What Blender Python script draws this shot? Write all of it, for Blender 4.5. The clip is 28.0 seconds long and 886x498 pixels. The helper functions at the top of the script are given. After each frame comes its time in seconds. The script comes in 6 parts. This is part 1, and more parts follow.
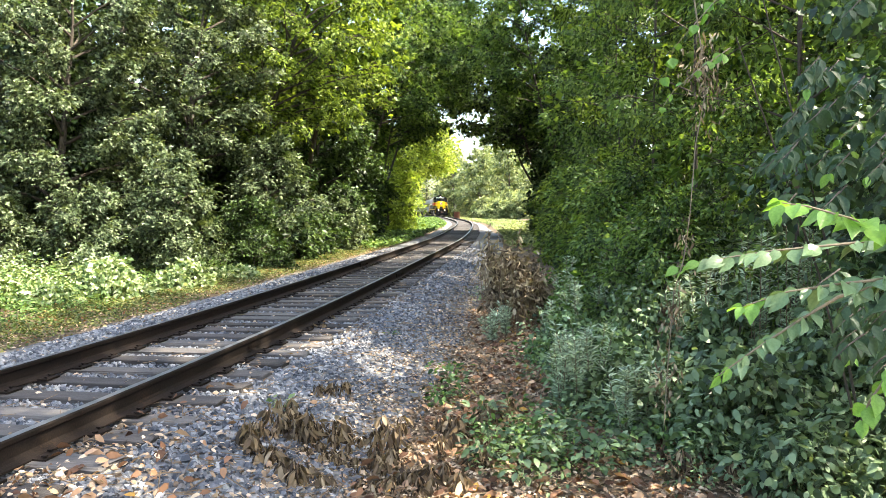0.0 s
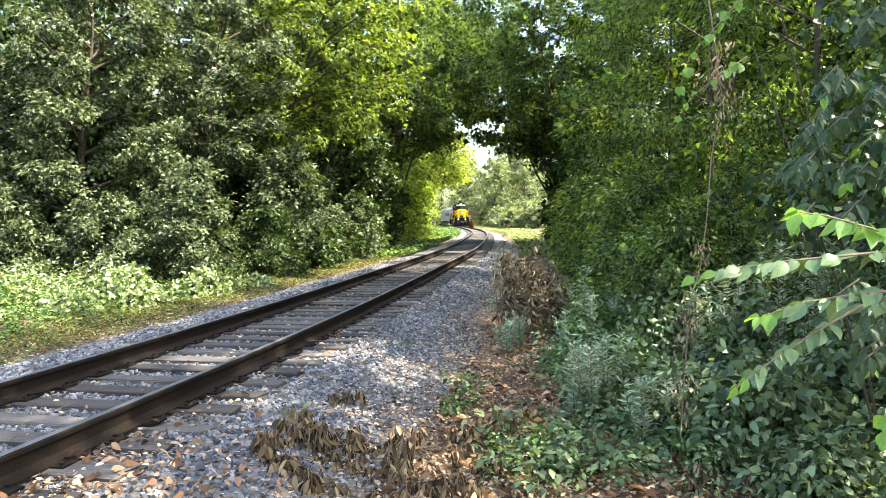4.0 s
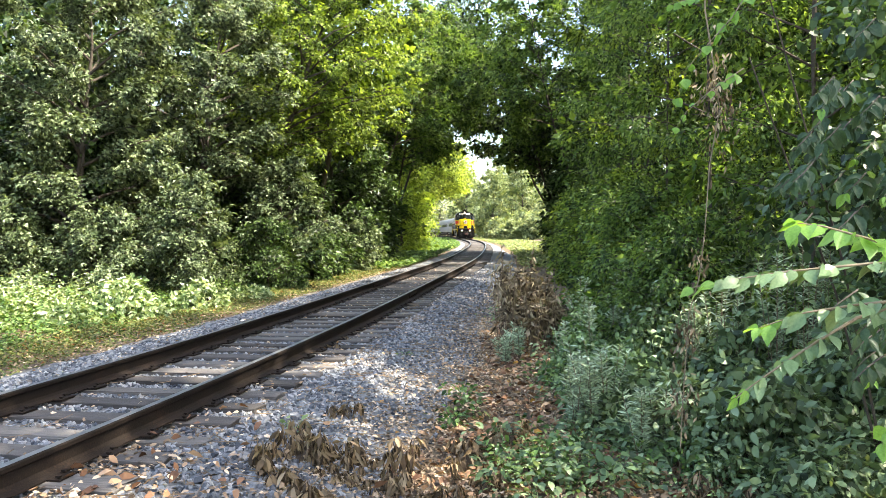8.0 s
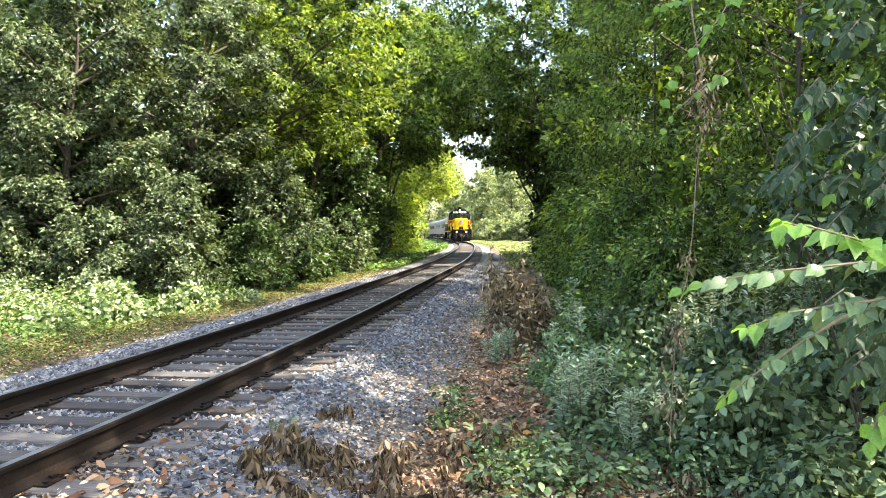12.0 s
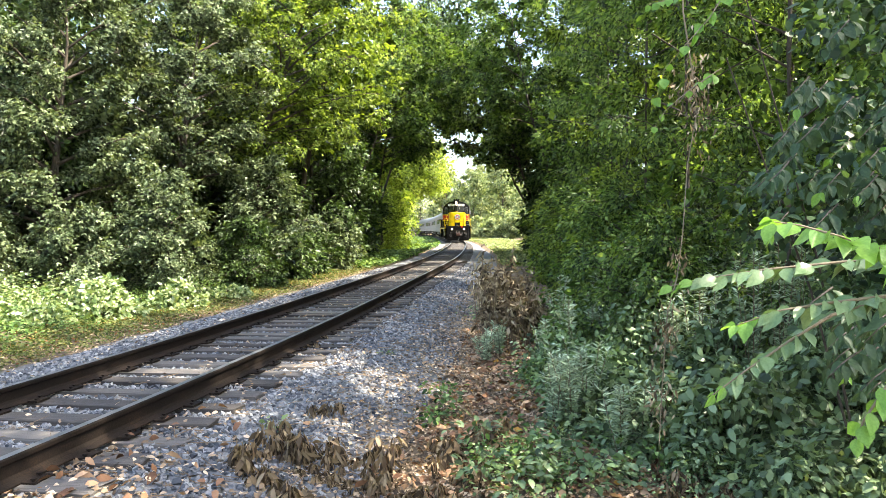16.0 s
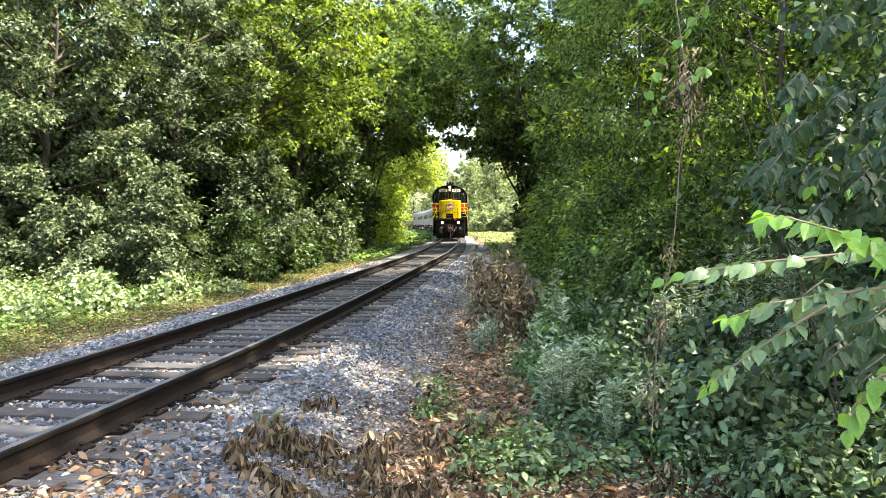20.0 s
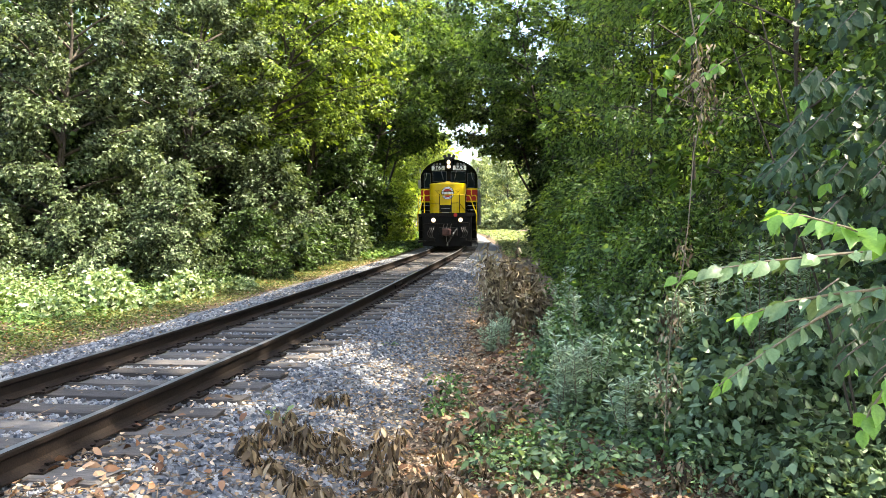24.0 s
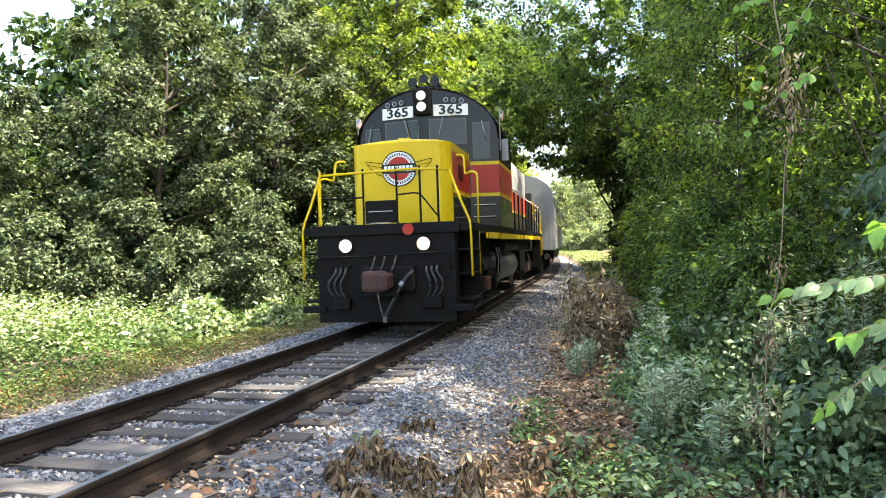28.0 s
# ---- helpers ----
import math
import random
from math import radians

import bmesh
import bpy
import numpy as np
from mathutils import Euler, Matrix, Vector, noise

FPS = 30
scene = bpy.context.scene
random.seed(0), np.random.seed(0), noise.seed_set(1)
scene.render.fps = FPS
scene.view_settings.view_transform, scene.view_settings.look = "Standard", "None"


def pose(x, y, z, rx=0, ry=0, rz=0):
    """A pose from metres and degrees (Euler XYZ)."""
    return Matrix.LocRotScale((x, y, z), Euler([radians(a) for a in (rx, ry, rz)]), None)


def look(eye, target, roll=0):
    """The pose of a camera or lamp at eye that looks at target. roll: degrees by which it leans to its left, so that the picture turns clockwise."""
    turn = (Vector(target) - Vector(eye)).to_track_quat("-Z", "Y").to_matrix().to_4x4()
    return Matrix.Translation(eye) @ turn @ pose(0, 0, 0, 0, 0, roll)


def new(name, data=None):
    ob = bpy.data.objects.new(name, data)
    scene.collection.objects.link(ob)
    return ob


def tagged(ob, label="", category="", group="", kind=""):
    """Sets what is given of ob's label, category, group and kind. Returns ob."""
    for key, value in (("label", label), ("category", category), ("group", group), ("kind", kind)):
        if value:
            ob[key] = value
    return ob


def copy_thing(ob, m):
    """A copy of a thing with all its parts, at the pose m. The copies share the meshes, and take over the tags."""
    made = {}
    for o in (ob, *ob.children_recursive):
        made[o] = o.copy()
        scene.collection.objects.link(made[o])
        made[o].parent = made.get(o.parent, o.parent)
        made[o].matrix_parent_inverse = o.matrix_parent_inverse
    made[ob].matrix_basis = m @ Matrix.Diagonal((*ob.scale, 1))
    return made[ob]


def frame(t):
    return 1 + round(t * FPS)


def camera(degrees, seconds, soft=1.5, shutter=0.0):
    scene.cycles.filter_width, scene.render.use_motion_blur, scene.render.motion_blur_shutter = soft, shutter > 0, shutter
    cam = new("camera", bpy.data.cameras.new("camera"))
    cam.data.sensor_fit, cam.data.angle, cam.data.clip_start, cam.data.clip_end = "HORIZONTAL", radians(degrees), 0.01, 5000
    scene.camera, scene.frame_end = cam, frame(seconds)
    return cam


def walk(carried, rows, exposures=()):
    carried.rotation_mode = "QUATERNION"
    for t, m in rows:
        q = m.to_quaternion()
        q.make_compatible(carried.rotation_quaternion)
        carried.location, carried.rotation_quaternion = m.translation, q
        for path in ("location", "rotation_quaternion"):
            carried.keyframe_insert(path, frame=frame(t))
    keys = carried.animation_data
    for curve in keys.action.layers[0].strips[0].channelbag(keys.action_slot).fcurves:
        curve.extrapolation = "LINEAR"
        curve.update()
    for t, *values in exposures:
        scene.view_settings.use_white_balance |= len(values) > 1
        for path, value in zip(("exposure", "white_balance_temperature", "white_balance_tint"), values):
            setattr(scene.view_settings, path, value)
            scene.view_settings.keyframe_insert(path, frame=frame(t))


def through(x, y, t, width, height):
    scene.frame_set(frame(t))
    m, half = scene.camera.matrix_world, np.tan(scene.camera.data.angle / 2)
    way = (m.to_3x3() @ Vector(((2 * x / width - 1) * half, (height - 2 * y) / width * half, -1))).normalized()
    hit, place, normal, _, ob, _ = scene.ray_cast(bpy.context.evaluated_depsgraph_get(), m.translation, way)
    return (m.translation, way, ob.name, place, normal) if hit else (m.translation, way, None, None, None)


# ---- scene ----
cam = camera(62.0, 28.0, soft=0.7, shutter=0.3)
EYE = (0.0, 0.0, 1.540)
# seconds, and the three turns in degrees of a hand-held camera that stays on one spot
TURNS = [
    (0, 86.986, 0.287, -0.445), (0.5, 87.099, 0.304, -0.198), (1, 87.215, 0.366, 0.05), (1.5, 87.345, 0.435, 0.239),
    (2, 87.456, 0.51, 0.386), (2.5, 87.541, 0.501, 0.475), (3, 87.591, 0.404, 0.55), (3.5, 87.645, 0.296, 0.609),
    (5.5, 88.026, 0.383, 0.919), (6, 88.134, 0.379, 0.929), (6.5, 88.23, 0.331, 0.92), (7, 88.333, 0.347, 0.868),
    (7.5, 88.469, 0.363, 0.754), (8, 88.593, 0.359, 0.589), (8.5, 88.707, 0.33, 0.418), (9, 88.741, 0.249, 0.312),
    (9.5, 88.758, 0.242, 0.257), (10, 88.758, 0.327, 0.206), (10.5, 88.749, 0.417, 0.119), (11, 88.74, 0.549, -0.012),
    (11.5, 88.723, 0.63, -0.157), (12, 88.717, 0.61, -0.265), (12.5, 88.721, 0.579, -0.281), (14.5, 88.496, 0.433, -0.655),
    (15, 88.457, 0.432, -0.844), (15.5, 88.481, 0.356, -0.922), (16, 88.498, 0.403, -0.939), (16.5, 88.494, 0.402, -0.935),
    (17, 88.423, 0.475, -0.956), (17.5, 88.334, 0.467, -1.012), (18, 88.275, 0.43, -1.069), (18.5, 88.239, 0.442, -1.136),
    (19, 88.189, 0.49, -1.231), (19.5, 88.093, 0.498, -1.343), (20, 87.992, 0.466, -1.467), (20.5, 87.95, 0.386, -1.472),
    (21, 87.952, 0.326, -1.385), (21.5, 88, 0.347, -1.275), (23.5, 87.871, 0.435, -0.809), (24, 87.837, 0.461, -0.548),
    (24.5, 87.816, 0.573, -0.177), (25, 87.788, 0.654, 0.356), (25.5, 87.737, 0.807, 1.024), (26, 87.797, 0.955, 1.826),
    (26.5, 88.006, 1.155, 2.664), (27, 88.446, 1.42, 3.556), (27.5, 89.076, 1.671, 4.566),
    (28, 89.779, 1.925, 5.734),
]
walk(cam, [(t, pose(*EYE, rx, ry, rz)) for t, rx, ry, rz in TURNS], [(0, 2.42, 7100, 6), (28, 2.42, 7100, 6)])

# ---- light ----
SUN_HEIGHT, SUN_TURN = 57.0, 102.0  # degrees above the horizon, degrees clockwise from +y
world = bpy.data.worlds.new("sky")
scene.world = world
world.use_nodes = True
sky = world.node_tree.nodes.new("ShaderNodeTexSky")
sky.sky_type, sky.sun_disc = "NISHITA", False
sky.sun_elevation, sky.sun_rotation = radians(SUN_HEIGHT), radians(SUN_TURN)
sky.air_density, sky.dust_density, sky.ozone_density = 1.0, 2.5, 1.0
world.node_tree.links.new(sky.outputs[0], world.node_tree.nodes["Background"].inputs[0])
world.node_tree.nodes["Background"].inputs[1].default_value = 0.15
sun = new("sun", bpy.data.lights.new("sun", "SUN"))
sun.data.energy, sun.data.angle, sun.data.color = 4.0, radians(0.53), (1.0, 0.93, 0.82)
sun_from = Vector((math.sin(radians(SUN_TURN)) * math.cos(radians(SUN_HEIGHT)), math.cos(radians(SUN_TURN)) * math.cos(radians(SUN_HEIGHT)), math.sin(radians(SUN_HEIGHT))))
sun.matrix_world = look(sun_from * 200, (0, 0, 0))


# ---- materials ----
def material(name):
    m = bpy.data.materials.new(name)
    m.use_nodes = True
    nt = m.node_tree
    return m, nt, nt.nodes["Principled BSDF"]


def node(nt, kind, **inputs):
    n = nt.nodes.new(kind)
    for key, value in inputs.items():
        n.inputs[key.replace("_", " ")].default_value = value
    return n


def ramp(nt, source, stops):
    r = nt.nodes.new("ShaderNodeValToRGB")
    r.color_ramp.elements[0].position, r.color_ramp.elements[0].color = stops[0][0], (*stops[0][1], 1)
    r.color_ramp.elements[1].position, r.color_ramp.elements[1].color = stops[-1][0], (*stops[-1][1], 1)
    for pos, col in stops[1:-1]:
        r.color_ramp.elements.new(pos).color = (*col, 1)
    nt.links.new(source, r.inputs[0])
    return r.outputs[0]


def mixed(nt, fac, a, b, mode="MIX"):
    n = nt.nodes.new("ShaderNodeMix")
    n.data_type, n.blend_type = "RGBA", mode
    for socket, value in ((n.inputs[0], fac), (n.inputs[6], a), (n.inputs[7], b)):
        if hasattr(value, "links"):
            nt.links.new(value, socket)
        elif isinstance(value, tuple):
            socket.default_value = (*value, 1)
        else:
            socket.default_value = value
    return n.outputs[2]


def bumped(nt, bsdf, height, strength, distance=0.02):
    b = node(nt, "ShaderNodeBump", Strength=strength, Distance=distance)
    nt.links.new(height, b.inputs["Height"])
    nt.links.new(b.outputs[0], bsdf.inputs["Normal"])


def coords(nt, scale=1.0, kind="Object"):
    c = nt.nodes.new("ShaderNodeTexCoord")
    if scale == 1.0:
        return c.outputs[kind]
    m = nt.nodes.new("ShaderNodeMapping")
    m.inputs["Scale"].default_value = scale if isinstance(scale, tuple) else (scale,) * 3
    nt.links.new(c.outputs[kind], m.inputs[0])
    return m.outputs[0]


def noise_tex(nt, where, scale, detail=4, rough=0.55):
    n = node(nt, "ShaderNodeTexNoise", Scale=scale, Detail=detail, Roughness=rough)
    nt.links.new(where, n.inputs["Vector"])
    return n.outputs["Fac"]


def surface(name, stops, rough=0.6, metal=0.0, scale=4.0, fine=60.0, bump=0.2, spec=0.5, spread=0.5):
    """Two scales of noise through a colour ramp, with fine relief."""
    m, nt, b = material(name)
    where = coords(nt)
    big, small = noise_tex(nt, where, scale), noise_tex(nt, where, fine, 3)
    both = nt.nodes.new("ShaderNodeMix")
    both.inputs[0].default_value = spread
    nt.links.new(big, both.inputs[2]), nt.links.new(small, both.inputs[3])
    nt.links.new(ramp(nt, both.outputs[0], stops), b.inputs["Base Color"])
    rr = nt.nodes.new("ShaderNodeMapRange")
    rr.inputs[3].default_value, rr.inputs[4].default_value = max(0.05, rough - 0.15), min(1, rough + 0.15)
    nt.links.new(big, rr.inputs[0])
    nt.links.new(rr.outputs[0], b.inputs["Roughness"])
    b.inputs["Metallic"].default_value = metal
    b.inputs["Specular IOR Level"].default_value = spec
    if bump:
        bumped(nt, b, both.outputs[0], bump)
    return m


def leaf_material(name, dark, mid, light, through=0.35, rough=0.45, odd=None, odd_share=0.03, patch=0.6):
    """Leaves: each one its own shade, light passes through them."""
    m, nt, b = material(name)
    geo = nt.nodes.new("ShaderNodeNewGeometry")
    patches = noise_tex(nt, coords(nt), patch, 3)
    mix = nt.nodes.new("ShaderNodeMix")
    mix.inputs[0].default_value = 0.45
    nt.links.new(geo.outputs["Random Per Island"], mix.inputs[2]), nt.links.new(patches, mix.inputs[3])
    col = ramp(nt, mix.outputs[0], [(0.24, tuple(0.55 * v for v in dark)), (0.5, mid), (0.76, tuple(1.2 * v for v in light))])
    if odd:
        gate = nt.nodes.new("ShaderNodeMath")
        gate.operation, gate.inputs[1].default_value = "LESS_THAN", odd_share
        nt.links.new(geo.outputs["Random Per Island"], gate.inputs[0])
        col = mixed(nt, gate.outputs[0], col, odd)
    nt.links.new(col, b.inputs["Base Color"])
    b.inputs["Roughness"].default_value = rough
    b.inputs["Specular IOR Level"].default_value = 0.3
    tr = nt.nodes.new("ShaderNodeBsdfTranslucent")
    warm = mixed(nt, 1.0, col, (1.5, 1.45, 0.55), "MULTIPLY")
    nt.links.new(warm, tr.inputs[0])
    ms = nt.nodes.new("ShaderNodeMixShader")
    ms.inputs[0].default_value = through
    nt.links.new(b.outputs[0], ms.inputs[1]), nt.links.new(tr.outputs[0], ms.inputs[2])
    nt.links.new(ms.outputs[0], nt.nodes["Material Output"].inputs[0])
    return m


def gravel_material():
    m, nt, b = material("ballast_gravel")
    where = coords(nt)
    v = node(nt, "ShaderNodeTexVoronoi", Scale=19.0)
    nt.links.new(where, v.inputs["Vector"])
    shade = ramp(nt, v.outputs["Color"], [(0.0, (0.07, 0.076, 0.09)), (0.5, (0.14, 0.148, 0.165)), (1.0, (0.25, 0.25, 0.26))])
    dirt = ramp(nt, noise_tex(nt, where, 1.1, 5), [(0.45, (0, 0, 0)), (0.7, (1, 1, 1))])
    nt.links.new(mixed(nt, dirt, shade, (0.20, 0.16, 0.12)), b.inputs["Base Color"])
    b.inputs["Roughness"].default_value = 0.85
    inv = nt.nodes.new("ShaderNodeMath")
    inv.operation, inv.inputs[0].default_value = "SUBTRACT", 1.0
    nt.links.new(v.outputs["Distance"], inv.inputs[1])
    bumped(nt, b, inv.outputs[0], 0.9, 0.03)
    return m


def soil_material():
    m, nt, b = material("leaf_litter_soil")
    where = coords(nt)
    v = node(nt, "ShaderNodeTexVoronoi", Scale=14.0)
    nt.links.new(where, v.inputs["Vector"])
    litter = ramp(nt, v.outputs["Color"], [(0.0, (0.05, 0.034, 0.022)), (0.5, (0.13, 0.09, 0.055)), (1.0, (0.25, 0.18, 0.115))])
    green = ramp(nt, noise_tex(nt, where, 0.35, 6), [(0.6, (0, 0, 0)), (0.72, (1, 1, 1))])
    moss = ramp(nt, noise_tex(nt, where, 8, 5), [(0.3, (0.02, 0.035, 0.01)), (0.7, (0.07, 0.11, 0.025))])
    nt.links.new(mixed(nt, green, litter, moss), b.inputs["Base Color"])
    b.inputs["Roughness"].default_value = 0.9
    bumped(nt, b, noise_tex(nt, where, 30, 5), 0.8, 0.04)
    return m


def stone_material():
    m, nt, b = material("crushed_stone")
    geo = nt.nodes.new("ShaderNodeNewGeometry")
    col = ramp(nt, geo.outputs["Random Per Island"], [(0.0, (0.05, 0.055, 0.068)), (0.35, (0.13, 0.138, 0.16)), (0.7, (0.25, 0.255, 0.275)), (0.92, (0.44, 0.435, 0.43)), (1.0, (0.15, 0.115, 0.09))])
    speck = noise_tex(nt, coords(nt), 90, 3)
    col = mixed(nt, 0.5, col, ramp(nt, speck, [(0.3, (0.15, 0.15, 0.16)), (0.7, (0.45, 0.45, 0.46))]), "OVERLAY")
    nt.links.new(col, b.inputs["Base Color"])
    b.inputs["Roughness"].default_value = 0.75
    bumped(nt, b, speck, 0.4, 0.005)
    return m


def wood_material(name, dark, mid, light):
    m, nt, b = material(name)
    grain = noise_tex(nt, coords(nt, (1.5, 28, 28)), 3.0, 6, 0.65)
    info = nt.nodes.new("ShaderNodeObjectInfo")
    mix = nt.nodes.new("ShaderNodeMix")
    mix.inputs[0].default_value = 0.35
    nt.links.new(grain, mix.inputs[2]), nt.links.new(info.outputs["Random"], mix.inputs[3])
    nt.links.new(ramp(nt, mix.outputs[0], [(0.25, dark), (0.5, mid), (0.8, light)]), b.inputs["Base Color"])
    b.inputs["Roughness"].default_value = 0.85
    bumped(nt, b, grain, 0.6, 0.01)
    return m


def glow_material(name, colour, strength):
    m, nt, b = material(name)
    b.inputs["Base Color"].default_value = (0.9, 0.9, 0.85, 1)
    b.inputs["Emission Color"].default_value, b.inputs["Emission Strength"].default_value = (*colour, 1), strength
    return m


GRAVEL, SOIL, STONE = gravel_material(), soil_material(), stone_material()
TIE_WOOD = wood_material("weathered_tie_wood", (0.022, 0.018, 0.016), (0.062, 0.053, 0.049), (0.16, 0.145, 0.135))
RAIL_STEEL = surface("brown_rail_steel", [(0.3, (0.008, 0.0065, 0.006)), (0.55, (0.02, 0.0145, 0.012)), (0.82, (0.06, 0.034, 0.02))], 0.75, 0.0, 3, 80, 0.25, 0.1)
RAIL_TOP = surface("polished_rail_head", [(0.3, (0.10, 0.10, 0.105)), (0.7, (0.24, 0.24, 0.25))], 0.42, 0.6, 5, 90, 0.05)
BARK = surface("tree_bark", [(0.3, (0.035, 0.026, 0.02)), (0.6, (0.07, 0.055, 0.042)), (0.8, (0.12, 0.098, 0.08))], 0.9, 0, 6, 45, 0.8)
LEAF_MAPLE = leaf_material("maple_leaf", (0.022, 0.036, 0.014), (0.078, 0.112, 0.050), (0.22, 0.27, 0.155), 0.2, 0.36)
LEAF_BRIGHT = leaf_material("bright_leaf", (0.035, 0.062, 0.010), (0.115, 0.175, 0.03), (0.26, 0.34, 0.075), 0.42, 0.38)
# darker leaf colour that carries the shade of hollows and undersides
LEAF_SHADED = leaf_material("shade_darkened_leaf", (0.010, 0.024, 0.006), (0.034, 0.066, 0.017), (0.10, 0.155, 0.05), 0.25, 0.36)
LEAF_DULL = leaf_material("dull_broad_leaf", (0.055, 0.09, 0.04), (0.125, 0.185, 0.092), (0.22, 0.29, 0.165), 0.25, 0.40)
LEAF_BLUE = leaf_material("bluish_leaf", (0.055, 0.10, 0.042), (0.125, 0.20, 0.09), (0.24, 0.33, 0.17), 0.3, 0.45)
LEAF_WEED = leaf_material("weed_leaf", (0.08, 0.15, 0.055), (0.21, 0.29, 0.12), (0.44, 0.48, 0.32), 0.25, 0.34, patch=1.1)
LEAF_BACK = leaf_material("thin_green_leaf", (0.030, 0.060, 0.014), (0.085, 0.150, 0.038), (0.18, 0.26, 0.085), 0.45, 0.36)
# lime leaves with the brightness of full sun put into their colour
LEAF_LIME = leaf_material("sun_brightened_lime_leaf", (0.13, 0.19, 0.03), (0.24, 0.32, 0.06), (0.38, 0.45, 0.12), 0.42, 0.5)
# distance haze is put into this leaf colour: paler and bluer
LEAF_HAZED = leaf_material("haze_tinted_leaf", (0.12, 0.17, 0.09), (0.22, 0.28, 0.15), (0.34, 0.37, 0.20), 0.35, 0.6, patch=0.12)


# ---- helpers of this scene ----
def mesh_of(name, verts, faces, mats):
    me = bpy.data.meshes.new(name)
    me.from_pydata([tuple(v) for v in verts], [], [tuple(f) for f in faces])
    for m in mats if isinstance(mats, (list, tuple)) else [mats]:
        me.materials.append(m)
    return me


def flat_mesh(name, verts, tris, mat):
    """A mesh from numpy arrays of corners and triangles."""
    me = bpy.data.meshes.new(name)
    verts, tris = np.asarray(verts, np.float32), np.asarray(tris, np.int32)
    me.vertices.add(len(verts))
    me.vertices.foreach_set("co", verts.ravel())
    me.loops.add(tris.size)
    me.loops.foreach_set("vertex_index", tris.ravel())
    me.polygons.add(len(tris))
    me.polygons.foreach_set("loop_start", np.arange(0, tris.size, 3, dtype=np.int32))
    me.polygons.foreach_set("loop_total", np.full(len(tris), 3, np.int32))
    me.materials.append(mat)
    me.update(calc_edges=True)
    me.shade_flat()
    return me


def part(name, bm, mat, parent, label=""):
    """Links a bmesh or a mesh as one object under a thing or a part."""
    if isinstance(bm, bmesh.types.BMesh):
        me = bpy.data.meshes.new(name)
        bm.to_mesh(me)
        bm.free()
    else:
        me = bm
    if mat is not None and not me.materials:
        me.materials.append(mat)
    ob = new(name, me)
    ob.parent = parent
    return tagged(ob, label)


def thing(name, m, label, category, group="", kind=""):
    ob = new(name)
    ob.empty_display_size = 0.2
    ob.matrix_basis = m
    return tagged(ob, label, category, group, kind)


# ---- the line of the railway ----
KNOTS = (-60, 0, 8, 16, 25, 35, 48, 65, 85, 110, 150, 400)
BENDS = (0.003, 0.0068, 0.0002, -0.0002, 0.0039, 0.0015, 0.0005, 0.0019, 0.0020, -0.0001, 0.0012, 0.0016)
LINE_S = np.arange(-60, 380.01, 0.25)
_k = np.interp(LINE_S, KNOTS, BENDS)
_h = np.concatenate([[0], np.cumsum((_k[1:] + _k[:-1]) / 2 * 0.25)])
LINE_H = _h - np.interp(0, LINE_S, _h) + 1.4291
_x = np.concatenate([[0], np.cumsum((np.cos(LINE_H)[1:] + np.cos(LINE_H)[:-1]) / 2 * 0.25)])
_y = np.concatenate([[0], np.cumsum((np.sin(LINE_H)[1:] + np.sin(LINE_H)[:-1]) / 2 * 0.25)])
LINE_X, LINE_Y = _x - np.interp(0, LINE_S, _x) - 2.5779, _y - np.interp(0, LINE_S, _y) + 9.3982


def line_at(s, u=0.0):
    """A place on the line, s metres along it and u metres to its right, and its heading."""
    h = np.interp(s, LINE_S, LINE_H)
    return np.interp(s, LINE_S, LINE_X) + u * np.sin(h), np.interp(s, LINE_S, LINE_Y) - u * np.cos(h), h


def beside(x, y):
    """How far to the right of the line a place lies (roughly, by its y)."""
    x, y = np.asarray(x, float), np.asarray(y, float)
    return (x - np.interp(y, LINE_Y, LINE_X)) * np.sin(np.interp(y, LINE_Y, LINE_H))


def soft_step(a, b, v):
    t = np.clip((np.asarray(v, float) - a) / (b - a), 0, 1)
    return t * t * (3 - 2 * t)


def ripple(x, y, seed=0):
    """Cheap smooth unevenness between -1 and 1."""
    r = 0
    for n, (fx, fy, a) in enumerate(((0.31, 0.23, 0.35), (0.83, -0.67, 0.3), (1.9, 1.3, 0.2), (3.7, -4.1, 0.15))):
        r = r + a * np.sin(fx * x + fy * y + seed * 1.7 + n * 2.1) * np.cos(fy * 1.3 * x - fx * 0.9 * y + seed + n)
    return r


def ground_z(x, y):
    """The soil: flat by the line, rising a little under the woods."""
    u = beside(x, y)
    z = -0.30 + 0.10 * ripple(x, y) * soft_step(2.4, 5, np.abs(u))
    z = z + 0.5 * soft_step(5, 14, u) + 0.35 * soft_step(7, 20, -u)
    return z - 0.25 * (1 - soft_step(1.6, 3.0, np.abs(u)))


def bed_z(x, y):
    """The ballast: level between the rails, sloping off past the tie ends."""
    u = beside(x, y)
    return -0.055 - 0.25 * soft_step(1.45, 3.0, u) - 0.26 * soft_step(1.7, 3.3, -u) + 0.012 * ripple(x * 5, y * 5, 3)


def top_z(x, y):
    return np.maximum(ground_z(x, y), bed_z(x, y))


# ---- ground ----
def grid_lines(near, fine, far, growth):
    v, step = [0.0], fine
    while v[-1] < far:
        v.append(v[-1] + step)
        if v[-1] > near:
            step *= growth
    return np.array(v)


